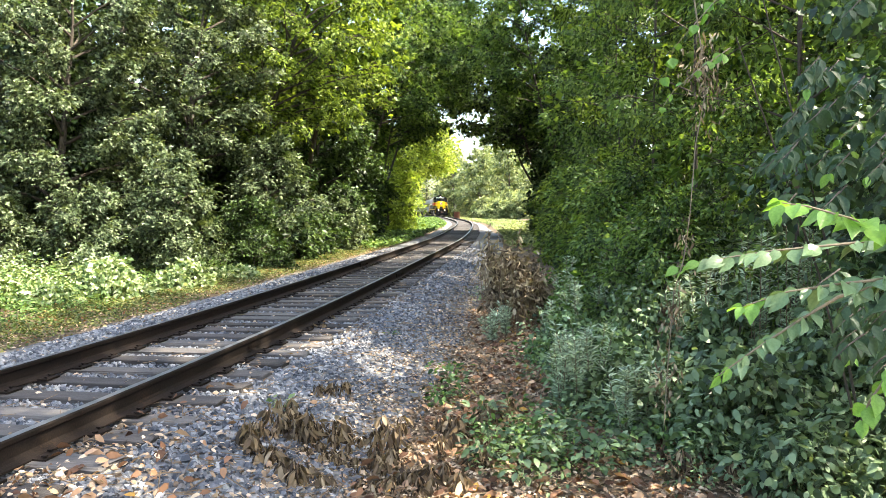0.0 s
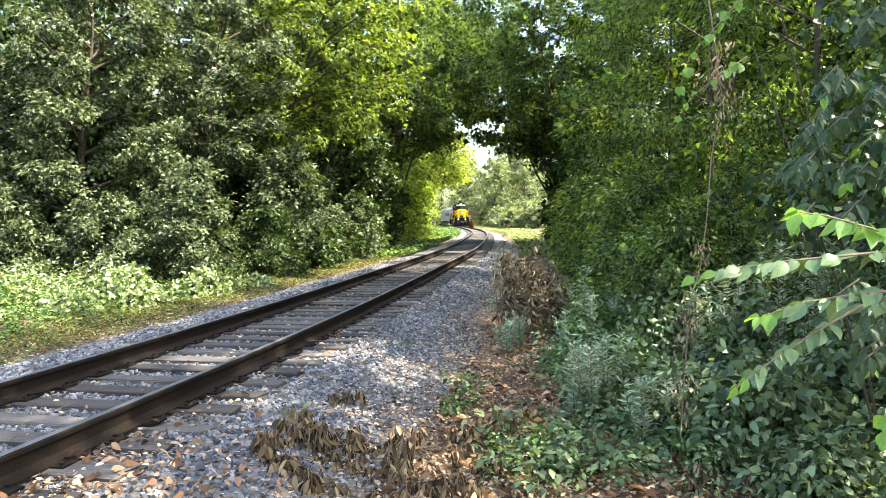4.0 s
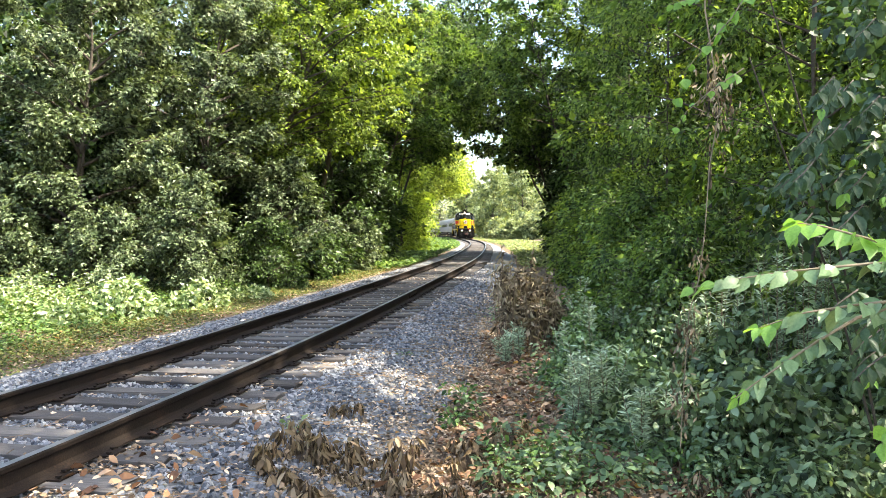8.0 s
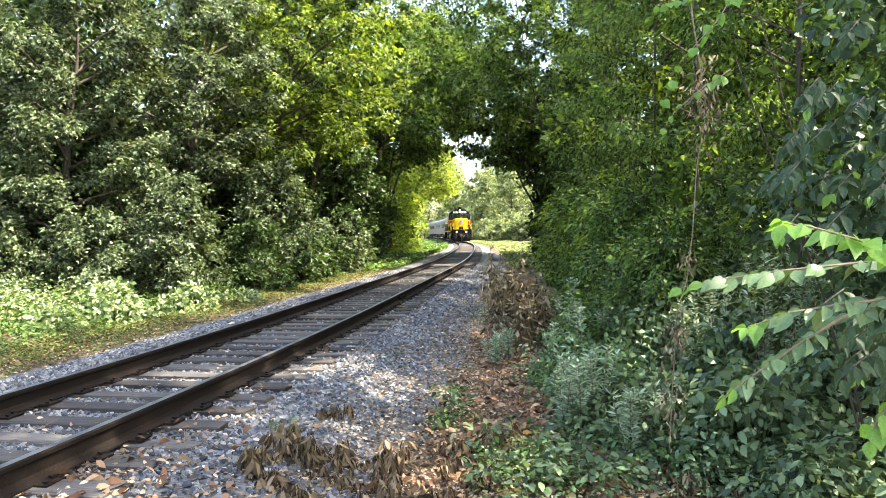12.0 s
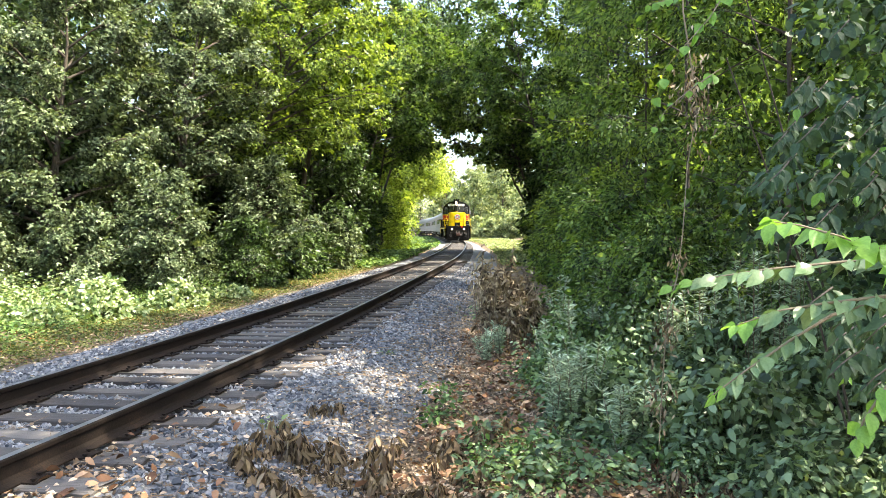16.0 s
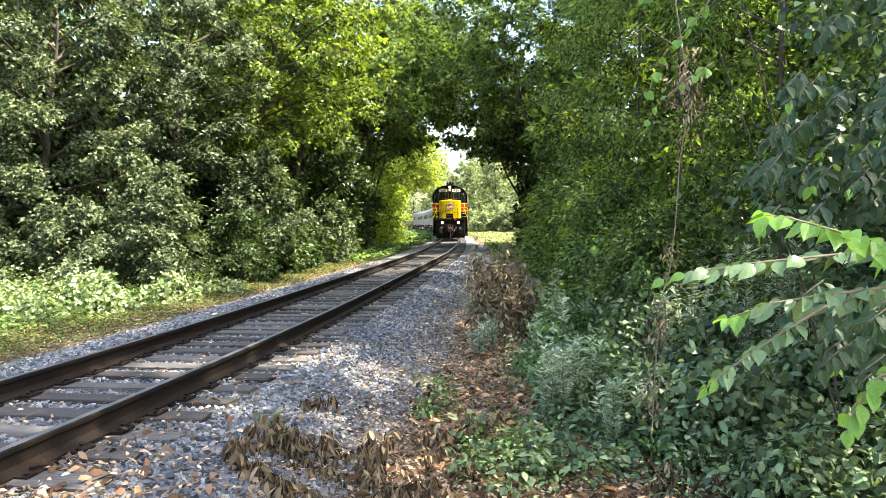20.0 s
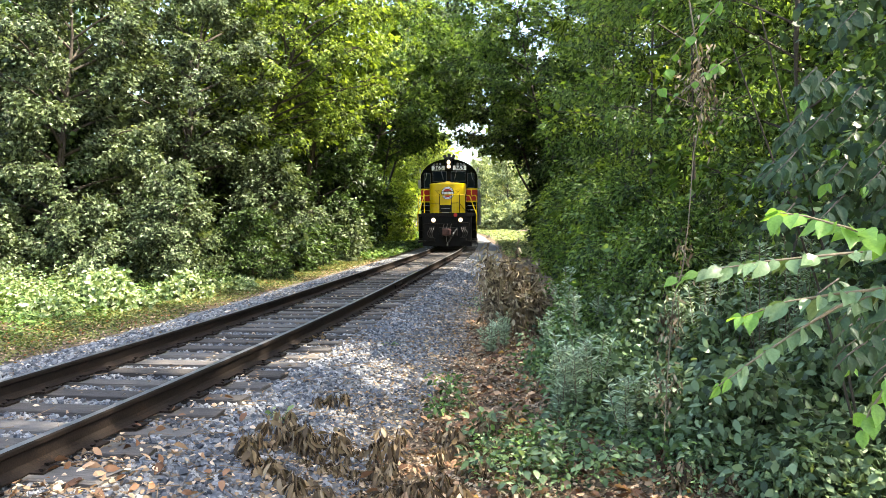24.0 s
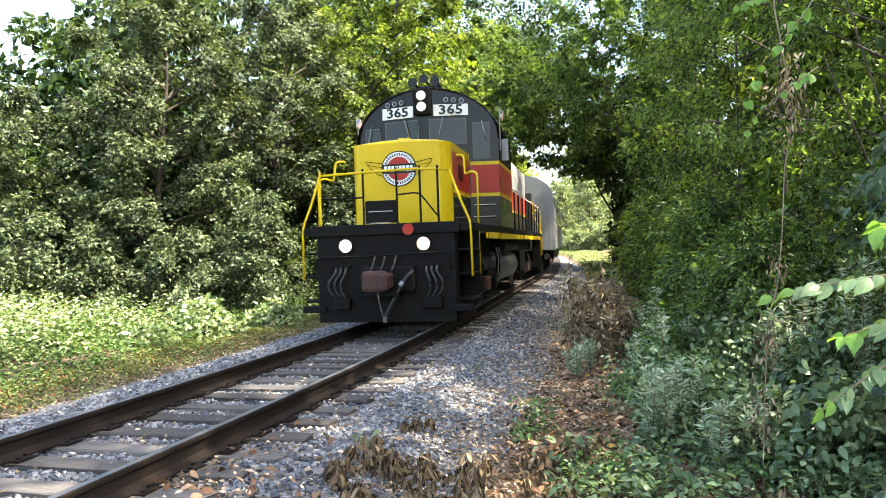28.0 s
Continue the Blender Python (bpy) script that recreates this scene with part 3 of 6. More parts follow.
def build_locomotive():
    lo = thing("locomotive", pose(0, 0, 0), "yellow red and black diesel locomotive with lit headlights on the track", "locomotive")
    # frame, deck and front plate
    frame_part = box_part("frame", (-1.0, 1.0, 0.12, 18.0, 1.15, 1.60), IRON_BLACK, lo, "black steel underframe", 0.02)
    box_part("deck", (-1.48, 1.48, 0.03, 18.2, 1.60, 1.74), IRON_BLACK, lo, "black walkway deck", 0.012)
    for side in (-1, 1):
        box_part("sill_stripe", (*sorted((side * 1.46, side * 1.492)), 1.75, 16.6, 1.48, 1.60), PAINT_YELLOW, lo, "yellow stripe along the sill", 0.004)
    bm = plan_prism([(-1.22, 0.09), (-1.18, 0.0), (1.18, 0.0), (1.22, 0.09)], 0.13, 1.60)
    plate = part("front_plate", bm, IRON_BLACK, lo, "grimy black front plate")
    box_part("end_sill", (-1.27, 1.27, -0.05, 0.06, 1.58, 1.765), IRON_BLACK, lo, "", 0.015)
    box_part("foot_board", (-1.46, -1.05, -0.06, 0.2, 0.30, 0.41), IRON_BLACK, lo, "", 0.01)
    box_part("foot_board", (1.05, 1.46, -0.06, 0.2, 0.30, 0.41), IRON_BLACK, lo, "", 0.01)
    for x in (-1.1, -0.6, 0.95, 1.1):
        for z in (0.25, 1.5):
            rod_part("bolt", (x, -0.015, z), (x, 0.02, z), 0.022, IRON_BLACK, plate, "", 8)
    # ditch lights
    for x in (-0.67, 0.67):
        d = rod_part("ditch_light", (x, -0.05, 1.415), (x, 0.04, 1.415), 0.125, IRON_BLACK, lo, "lit round ditch light", 20)
        bm = bmesh.new()
        rod(bm, (x, -0.062, 1.415), (x, -0.045, 1.415), 0.064, 20)
        part("lens", bm, LAMP_GLOW, d)
        # glowing ring added for the halo round the lens
        rod_part("lamp_halo", (x, -0.054, 1.415), (x, -0.042, 1.415), 0.112, LAMP_HALO, d, "warm glowing ring added as the lamp's halo", 20)
    rod_part("reflector", (0.42, -0.07, 1.66), (0.42, -0.05, 1.66), 0.095, PAINT_RED, lo, "round red plate", 20)
    # coupler
    cp = new("coupler")
    cp.parent = lo
    box_part("housing", (-0.42, 0.52, -0.12, 0.05, 0.62, 1.06), IRON_BLACK, cp, "", 0.04)
    box_part("shank", (-0.12, 0.16, -0.42, 0.02, 0.70, 0.96), IRON_RUST, cp, "rusty coupler shank", 0.04)
    bm = bmesh.new()
    box(bm, -0.23, 0.15, -0.66, -0.38, 0.66, 1.00, 0.06)
    box(bm, 0.06, 0.22, -0.72, -0.46, 0.68, 0.98, 0.06)
    part("knuckle", bm, IRON_RUST, cp, "rust-brown coupler knuckle")
    box_part("carrier", (-0.30, 0.30, -0.30, 0.03, 0.56, 0.64), IRON_BLACK, cp, "", 0.02)
    pipe_part("lifting_lever", [(-1.17, -0.09, 0.95), (-1.17, -0.09, 1.23), (-0.3, -0.1, 1.23), (0.25, -0.1, 1.25), (1.1, -0.09, 1.27), (1.12, -0.09, 0.98)], 0.017, IRON_BLACK, lo, "bent uncoupling bar")
    for x in (-0.17, 0.0, 0.19):
        pipe_part("lever_link", [(x + 0.03, -0.1, 1.24), (x, -0.14, 1.1), (x - 0.04, -0.2, 0.98)], 0.014, WHEEL_STEEL, lo)
    # hoses
    for x0 in (-0.76, 0.80):
        box_part("hose_bracket", (x0 - 0.17, x0 + 0.17, -0.05, 0.01, 1.04, 1.10), IRON_BLACK, lo, "", 0.01)
        for k in (-1, 0, 1):
            s = 1 if x0 > 0 else -1
            hose = pipe_part("air_hose", [(x0 + k * 0.085, -0.05, 1.05), (x0 + k * 0.085, -0.1, 0.96), (x0 + k * 0.11 + s * 0.10, -0.16, 0.80), (x0 + k * 0.10 + s * 0.08, -0.13, 0.64), (x0 + k * 0.07 - s * 0.02, -0.08, 0.53)], 0.019, RUBBER, lo)
            rod_part("fitting", (x0 + k * 0.085, -0.06, 1.03), (x0 + k * 0.085, -0.09, 0.96), 0.024, WHEEL_STEEL, hose, "", 8)
        box_part("hose_box", (x0 - 0.16, x0 + 0.16, -0.13, 0.02, 0.36, 0.54), IRON_BLACK, lo, "", 0.012)
    hose = pipe_part("brake_hose", [(0.50, -0.10, 0.98), (0.38, -0.2, 0.86), (0.24, -0.24, 0.60), (0.06, -0.2, 0.30), (0.02, -0.17, 0.20)], 0.036, RUBBER, lo, "thick black brake hose with pale coupling")
    rod_part("coupling", (0.03, -0.20, 0.24), (0.01, -0.17, 0.15), 0.04, CHAIN_STEEL, hose, "", 8)
    rod_part("valve", (0.30, -0.24, 0.74), (0.34, -0.22, 0.80), 0.045, CHAIN_STEEL, hose, "", 8)
    pipe_part("chain", [(-0.04, -0.4, 0.70), (-0.02, -0.36, 0.45), (0.02, -0.3, 0.24)], 0.011, CHAIN_STEEL, lo)
    # corner steps and their grab irons
    for y0, back in ((0.10, 1), (18.1, -1)):
        for side in (-1, 1):
            st = new("corner_steps")
            st.parent = lo
            for z in (0.46, 0.88, 1.28):
                box_part("tread", (*sorted((side * 1.15, side * 1.47)), *sorted((y0 + back * 0.03, y0 + back * 0.68)), z, z + 0.035), IRON_BLACK, st, "", 0.008)
            box_part("riser", (*sorted((side * 1.12, side * 1.15)), *sorted((y0, y0 + back * 0.72)), 0.40, 1.6), IRON_BLACK, st, "", 0.006)
            box_part("stringer", (*sorted((side * 1.15, side * 1.47)), *sorted((y0 + back * 0.69, y0 + back * 0.72)), 0.40, 1.6), IRON_BLACK, st, "", 0.006)
            pipe_part("grab_iron", [(side * 1.12, y0 - back * 0.04, 2.62), (side * 1.30, y0 - back * 0.05, 2.1), (side * 1.45, y0 - back * 0.06, 1.75), (side * 1.46, y0 - back * 0.06, 0.86)], 0.021, PAINT_YELLOW, st, "yellow grab iron")
            pipe_part("grab_iron", [(side * 1.46, y0 + back * 0.78, 0.86), (side * 1.46, y0 + back * 0.78, 2.62), (side * 1.34, y0 + back * 0.80, 2.66), (side * 1.22, y0 + back * 0.95, 2.60), (side * 1.20, y0 + back * 1.0, 2.98), (side * 1.05, y0 + back * 1.1, 2.98)], 0.021, PAINT_YELLOW, st, "yellow grab iron")
    # front railing
    rail = new("front_railing")
    rail.parent = lo
    pipe_part("top_bar", [(-1.12, 0.06, 2.62), (-0.3, 0.04, 2.64), (0.5, 0.04, 2.66), (1.12, 0.06, 2.62)], 0.021, PAINT_YELLOW, rail, "yellow top bar")
    for x in (-1.12, -0.36, 0.22, 0.62, 0.92):
        rod_part("post", (x, 0.05, 1.74), (x, 0.05, 2.70), 0.019, PAINT_YELLOW if x < -1 else IRON_BLACK, rail, "", 8)
    pipe_part("lower_bar", [(-1.1, 0.05, 2.22), (-0.36, 0.05, 2.22)], 0.014, IRON_BLACK, rail)
    pipe_part("lower_bar", [(0.22, 0.05, 2.24), (0.60, 0.05, 2.27), (0.92, 0.05, 1.85)], 0.014, IRON_BLACK, rail)
    box_part("drop_step", (-0.34, 0.20, 0.06, 0.10, 1.78, 2.16), IRON_BLACK, lo, "black folded drop step", 0.01)
    box_part("step_edge", (-0.28, 0.14, 0.05, 0.058, 1.97, 1.985), CHAIN_STEEL, lo, "", 0.0)
    box_part("step_edge", (-0.25, 0.10, 0.02, 0.08, 1.775, 1.79), CHAIN_STEEL, lo, "", 0.0)
    # short nose hood: rounded front corners in plan, a crowned top
    w, y0, y1 = 0.93, 1.15, 3.42
    corner = [(-w + 0.28 - 0.28 * math.cos(a), y0 + 0.28 - 0.28 * math.sin(a)) for a in (0, 0.4, 0.8, 1.2, 1.5708)]
    outline = [(-w, y1)] + corner + [(-0.33, y0 - 0.025), (0, y0 - 0.035), (0.33, y0 - 0.025)] + [(-x, y) for x, y in corner[::-1]] + [(w, y1)]
    def hood_band(name, z0, z1, mat, front, label):
        """One colour band of the nose: all round, or its two sides alone."""
        if front:
            return part(name, plan_prism(outline, z0, z1), mat, nose, label)
        for side in (-1, 1):
            bm = bmesh.new()
            box(bm, *sorted((side * (w - 0.01), side * (w + 0.004))), y0 + 0.27, y1 - 0.005, z0, z1, 0)
            part(name, bm, mat, nose, label)
    nose = part("nose", plan_prism(outline, 1.74, 3.26), PAINT_YELLOW, lo, "yellow rounded nose hood")
    cap = bmesh.new()
    rings = []
    for f, zz in ((1.0, 3.26), (0.99, 3.29), (0.95, 3.32), (0.84, 3.345), (0.4, 3.36)):
        rings.append([cap.verts.new((x * f, y1 + (y - y1) * (0.5 + 0.5 * f), zz - 0.08 * (x / w) ** 2 * (zz - 3.26) / 0.10)) for x, y in outline])
    for a, b in zip(rings, rings[1:]):
        for i in range(len(a)):
            cap.faces.new((a[i], a[(i + 1) % len(a)], b[(i + 1) % len(a)], b[i]))
    cap.faces.new(rings[-1])
    bmesh.ops.recalc_face_normals(cap, faces=cap.faces)
    c = part("nose_top", cap, PAINT_YELLOW, lo, "yellow crowned nose top")
    c.data.shade_smooth()
    hood_band("side_band", 2.42, 3.10, PAINT_RED, False, "red side band")
    hood_band("side_band", 1.75, 2.34, PAINT_BLACK, False, "black lower side")
    box_part("lamp_bracket", (-0.12, 0.12, 1.55, 1.75, 3.33, 3.41), PAINT_YELLOW, lo, "", 0.02)
    for k in range(5):
        box_part("louvre", (w, w + 0.015, 2.0 + k * 0.10, 2.06 + k * 0.10, 2.62, 2.92), PAINT_BLACK, nose, "", 0.0)
    # badge on the nose
    face = y0 - 0.04
    badge = new("badge")
    badge.parent = lo
    bx, bz = 0.0, 2.79
    for name, r, mat, dy in (("rim", 0.325, PAINT_BLACK, 0.0), ("ring", 0.305, WHITE_PAINT, 0.006), ("disc", 0.215, PAINT_RED, 0.012)):
        rod_part(name, (bx, face - dy - 0.006, bz), (bx, face + 0.03, bz), r, mat, badge, "", 36)
    box_part("band", (bx - 0.30, bx + 0.30, face - 0.026, face - 0.004, bz - 0.085, bz + 0.085), PAINT_BLACK, badge, "", 0.0)
    for k in range(8):
        box_part("bar", (bx - 0.265 + k * 0.068, bx - 0.265 + k * 0.068 + 0.048, face - 0.031, face - 0.024, bz - 0.05, bz + 0.05), WHITE_PAINT, badge, "", 0.0)
    for k in range(36):
        a = 6.2832 * (k + 0.5) / 36
        if abs(math.sin(a)) > 0.42:
            bm = bmesh.new()
            bmesh.ops.create_cube(bm, size=1, matrix=Matrix.Translation((bx + 0.26 * math.cos(a), face - 0.014, bz + 0.26 * math.sin(a))) @ Matrix.Rotation(-a, 4, "Y") @ Matrix.Diagonal((0.045, 0.006, 0.022, 1)))
            part("bar", bm, PAINT_BLACK, badge)
    for side in (-1, 1):
        pipe_part("wing_line", [(side * 0.30, face - 0.004, bz + 0.10), (side * 0.66, face + 0.0, bz + 0.17), (side * 0.52, face - 0.002, bz + 0.02), (side * 0.40, face - 0.004, bz - 0.09), (side * 0.28, face - 0.004, bz - 0.13)], 0.006, PAINT_BLACK, badge, "", 4)
        pipe_part("wing_line", [(side * 0.30, face - 0.004, bz + 0.03), (side * 0.58, face - 0.001, bz + 0.09)], 0.004, PAINT_BLACK, badge, "", 4)
    # cab: arched section, its front a blunt wedge in plan
    half = 1.53
    arch = [(half * math.cos(a), 3.62 + 1.06 * math.sin(a) ** 0.92) for a in np.linspace(0.0, math.pi, 21)]
    section = [(half, 1.74)] + arch + [(-half, 1.74)]
    bm = bmesh.new()
    f_y = lambda x: 3.30 + 0.32 * abs(x) / half
    a = [bm.verts.new((x, f_y(x), z)) for x, z in section]
    b = [bm.verts.new((x, 6.1, z)) for x, z in section]
    n = len(section)
    for i in range(n):
        bm.faces.new((a[i], a[(i + 1) % n], b[(i + 1) % n], b[i]))
    mids = [bm.verts.new((0, 3.30, z)) for z in (1.74, 4.68)]
    top = a[11]
    bm.faces.new([mids[0]] + a[:12]), bm.faces.new([mids[0]] + a[11:])
    bm.faces.new(b)
    bmesh.ops.recalc_face_normals(bm, faces=bm.faces)
    cab = part("cab", bm, PAINT_BLACK, lo, "black arched driving cab with dark windows")
    bm = bmesh.new()
    big = [(x * 1.012, 3.62 + (z - 3.62) * 1.018) for x, z in arch]
    for i in range(len(big) - 1):
        (x0, z0), (x1, z1) = big[i], big[i + 1]
        (p0, q0), (p1, q1) = arch[i], arch[i + 1]
        v = [bm.verts.new((x, y or f_y(x) - 0.05, z)) for y in (0, 6.16) for x, z in ((x0, z0), (x1, z1), (p1, q1), (p0, q0))]
        for k in range(4):
            bm.faces.new((v[k], v[(k + 1) % 4], v[4 + (k + 1) % 4], v[4 + k]))
        bm.faces.new(v[:4][::-1]), bm.faces.new(v[4:])
    bmesh.ops.remove_doubles(bm, verts=bm.verts, dist=0.0005)
    bmesh.ops.recalc_face_normals(bm, faces=bm.faces)
    part("roof", bm, PAINT_BLACK, lo, "black arched roof with a lip").data.shade_smooth()

    def on_front(x0, x1, z0, z1, out, mat, name, parent, label="", bevel=0.0, thick=0.03):
        """A panel lying on the sloping cab front, between x0 and x1 on one side of its middle."""
        ends = [(x0, f_y(x0) - out), (x1, f_y(x1) - out), (x1, f_y(x1) - out + thick), (x0, f_y(x0) - out + thick)]
        bm = plan_prism(ends, z0, z1)
        if bevel:
            bmesh.ops.bevel(bm, geom=[e for e in bm.edges if abs(e.verts[0].co.z - e.verts[1].co.z) < 0.001 and abs(e.verts[0].co.x - e.verts[1].co.x) < 0.1], offset=bevel, segments=2, affect="EDGES")
        return part(name, bm, mat, parent, label)

    for side in (-1, 1):
        for x0, x1, z0, z1 in ((0.13, 0.86, 3.52, 4.02), (1.02, 1.34, 3.18, 3.92)):
            lo_x, hi_x = sorted((side * x0, side * x1))
            win = on_front(lo_x - 0.02, hi_x + 0.02, z0 - 0.02, z1 + 0.02, 0.012, TANK_GREY, "window", cab, "dark cab window in a grey frame")
            on_front(lo_x, hi_x, z0, z1, 0.018, CAB_GLASS, "pane", win)
        pipe_part("wiper", [(side * 0.42, 3.30, 4.06), (side * 0.36, 3.32, 3.85), (side * 0.30, 3.33, 3.60)], 0.009, CHAIN_STEEL, cab)
        pipe_part("wiper", [(side * 1.20, 3.50, 3.98), (side * 1.24, 3.50, 3.75), (side * 1.30, 3.52, 3.55)], 0.009, CHAIN_STEEL, cab)
        nb = on_front(*sorted((side * 0.22, side * 0.93)), 4.10, 4.335, 0.035, WHITE_PAINT, "number_board", cab, "white number board with black digits")
        mid = side * 0.575
        turn = math.atan2(0.32, half) * side
        lettering("365", 0.27, 0.006, PAINT_BLACK, "digits", nb, Matrix.Translation((mid, f_y(mid) - 0.042, 4.215)) @ Matrix.Rotation(turn, 4, "Z") @ Matrix.Rotation(math.pi / 2, 4, "X") @ Matrix.Diagonal((1.3, 1, 1, 1)))
        for k in range(3):
            x = side * (0.48 + 0.16 * k)
            ml = rod_part("marker_light", (x, f_y(x) - 0.05, 4.43 - 0.012 * k), (x, f_y(x) + 0.02, 4.43 - 0.012 * k), 0.05, CHAIN_STEEL, cab, "small round marker light", 14)
            rod_part("lens", (x, f_y(x) - 0.056, 4.43 - 0.012 * k), (x, f_y(x) - 0.045, 4.43 - 0.012 * k), 0.038, CAB_GLASS, ml, "", 14)
        # colour bands on the front beside the nose and on the sides
        on_front(*sorted((side * 0.94, side * 1.525)), 2.46, 3.04, 0.006, PAINT_RED, "front_band", cab, "red band", 0, 0.02)
        on_front(*sorted((side * 0.94, side * 1.525)), 3.045, 3.12, 0.006, PAINT_YELLOW, "front_stripe", cab, "yellow stripe", 0, 0.02)
        on_front(*sorted((side * 0.94, side * 1.525)), 2.38, 2.455, 0.006, PAINT_YELLOW, "front_stripe", cab, "yellow stripe", 0, 0.02)
        for z0, z1, mat, nm in ((2.46, 3.04, PAINT_RED, "side_band"), (3.045, 3.12, PAINT_YELLOW, "side_stripe"), (2.38, 2.455, PAINT_YELLOW, "side_stripe")):
            box_part(nm, (*sorted((side * (half - 0.01), side * (half + 0.006))), 3.63, 6.09, z0, z1), mat, cab, "", 0)
        w2 = box_part("side_window", (*sorted((side * (half - 0.02), side * (half + 0.008))), 4.1, 5.5, 3.18, 3.72), RUBBER, cab, "", 0)
        box_part("pane", (*sorted((side * (half - 0.01), side * (half + 0.012))), 4.16, 5.44, 3.22, 3.68), CAB_GLASS, w2, "", 0)
        box_part("mirror", (*sorted((side * 1.56, side * 1.70)), 3.95, 3.98, 3.15, 3.62), GREY_PAINT, cab, "grey wind deflector", 0.01)
        for z in (1.95, 2.2):
            rod_part("hand_hold", (side * 1.0, 3.40, z), (side * 1.45, 3.48, z), 0.012, CHAIN_STEEL, cab, "", 6)
        rod_part("flag_pole", (side * 1.56, 3.70, 3.35), (side * 1.56, 3.70, 4.25), 0.012, CHAIN_STEEL, cab, "", 6)
        flag = box_part("flag", (*sorted((side * 1.565, side * 1.60)), 3.70, 3.98, 4.02, 4.22), WHITE_PAINT, cab, "small striped flag", 0)
        for k in range(4):
            box_part("stripe", (*sorted((side * 1.562, side * 1.603)), 3.70, 3.982, 4.025 + k * 0.052, 4.05 + k * 0.052), PAINT_RED, flag, "", 0)
        box_part("canton", (*sorted((side * 1.560, side * 1.606)), 3.70, 3.82, 4.12, 4.222), BLUE_CLOTH, flag, "", 0)
    # headlight box and lamps
    hb = box_part("headlight", (-0.19, 0.19, 3.16, 3.45, 4.12, 4.66), IRON_BLACK, lo, "dark headlight housing with two lit lamps", 0.03)
    for z in (4.28, 4.51):
        rod_part("rim", (0, 3.13, z), (0, 3.18, z), 0.105, CHAIN_STEEL, hb, "", 20)
        rod_part("lens", (0, 3.122, z), (0, 3.135, z), 0.072, LAMP_GLOW, hb, "", 20)
        # same added halo ring round the headlight lens
        rod_part("lamp_halo", (0, 3.126, z), (0, 3.14, z), 0.096, LAMP_HALO, hb, "warm glowing ring added as the lamp's halo", 20)
    horn = new("horn")
    horn.parent = lo
    for x in (-0.22, 0.02, 0.26):
        bm = bmesh.new()
        tube(bm, [Vector((x, y, 4.84 + (0.06 if x == 0.02 else 0))) for y in (3.35, 3.45, 3.6, 3.95)], [0.10, 0.055, 0.035, 0.025], 14)
        part("bell", bm, PAINT_BLACK, horn)
    box_part("bracket", (-0.26, 0.30, 3.85, 3.95, 4.66, 4.86), PAINT_BLACK, horn, "", 0.01)
    # long hood
    hw = 0.92
    sec = [(hw, 1.74), (hw, 3.95)] + [(hw * math.cos(a), 3.95 + 0.42 * math.sin(a)) for a in np.linspace(0.25, math.pi - 0.25, 9)] + [(-hw, 3.95), (-hw, 1.74)]
    hood = part("long_hood", section_prism(sec, 6.1, 17.2), GREY_PAINT, lo, "long grey engine hood")
    for side in (-1, 1):
        for z0, z1, mat, nm in ((2.46, 3.04, PAINT_RED, "side_band"), (3.045, 3.12, PAINT_YELLOW, "side_stripe"), (2.38, 2.455, PAINT_YELLOW, "side_stripe"), (1.76, 2.375, PAINT_BLACK, "lower_band")):
            box_part(nm, (*sorted((side * (hw - 0.01), side * (hw + 0.006))), 6.12, 17.19, z0, z1), mat, hood, "", 0)
        for k in range(13):
            y = 6.25 + k * 0.82
            door = box_part("hood_door", (*sorted((side * hw, side * (hw + 0.022))), y, y + 0.77, 3.16, 3.92), GREY_PAINT, hood, "", 0.008)
            for j in range(4):
                box_part("slat", (*sorted((side * (hw + 0.02), side * (hw + 0.034))), y + 0.1, y + 0.67, 3.28 + j * 0.14, 3.33 + j * 0.14), GREY_PAINT, door, "", 0)
        # side railing
        sr = new("side_railing")
        sr.parent = lo
        pipe_part("top_bar", [(side * 1.44, 6.3, 2.72), (side * 1.44, 11, 2.72), (side * 1.44, 16.9, 2.72)], 0.02, WHITE_PAINT, sr, "pale hand rail")
        for k in range(10):
            rod_part("post", (side * 1.44, 6.3 + k * 1.178, 1.74), (side * 1.44, 6.3 + k * 1.178, 2.73), 0.02, IRON_BLACK, sr, "", 8)
    rod_part("exhaust_stack", (0, 10.5, 4.3), (0, 10.5, 4.62), 0.2, IRON_BLACK, lo, "", 16)
    rod_part("radiator_fan", (0, 15.4, 4.34), (0, 15.4, 4.46), 0.62, IRON_BLACK, lo, "", 24)
    # below the deck
    bm = bmesh.new()
    tube(bm, [Vector((0.86, y, 0.80)) for y in (5.6, 5.68, 9.8, 9.88)], [0.30, 0.40, 0.40, 0.30], 20)
    part("fuel_tank", bm, TANK_GREY, lo, "grey cylindrical tank under the deck")
    bm = bmesh.new()
    tube(bm, [Vector((-0.86, y, 0.80)) for y in (5.6, 5.68, 9.8, 9.88)], [0.30, 0.40, 0.40, 0.30], 20)
    part("fuel_tank", bm, TANK_GREY, lo, "grey cylindrical tank under the deck")
    box_part("battery_box", (-1.3, 1.3, 10.1, 11.9, 0.55, 1.15), IRON_BLACK, lo, "", 0.02)
    for side in (-1, 1):
        rod_part("air_reservoir", (side * 1.18, 6.0, 1.32), (side * 1.18, 9.6, 1.32), 0.15, IRON_BLACK, lo, "", 14)
        bm = bmesh.new()
        rod(bm, (side * 1.25, 2.1, 1.36), (side * 1.29, 2.1, 1.36), 0.055, 14)
        part("step_light", bm, LAMP_GLOW, lo, "small lit step light")
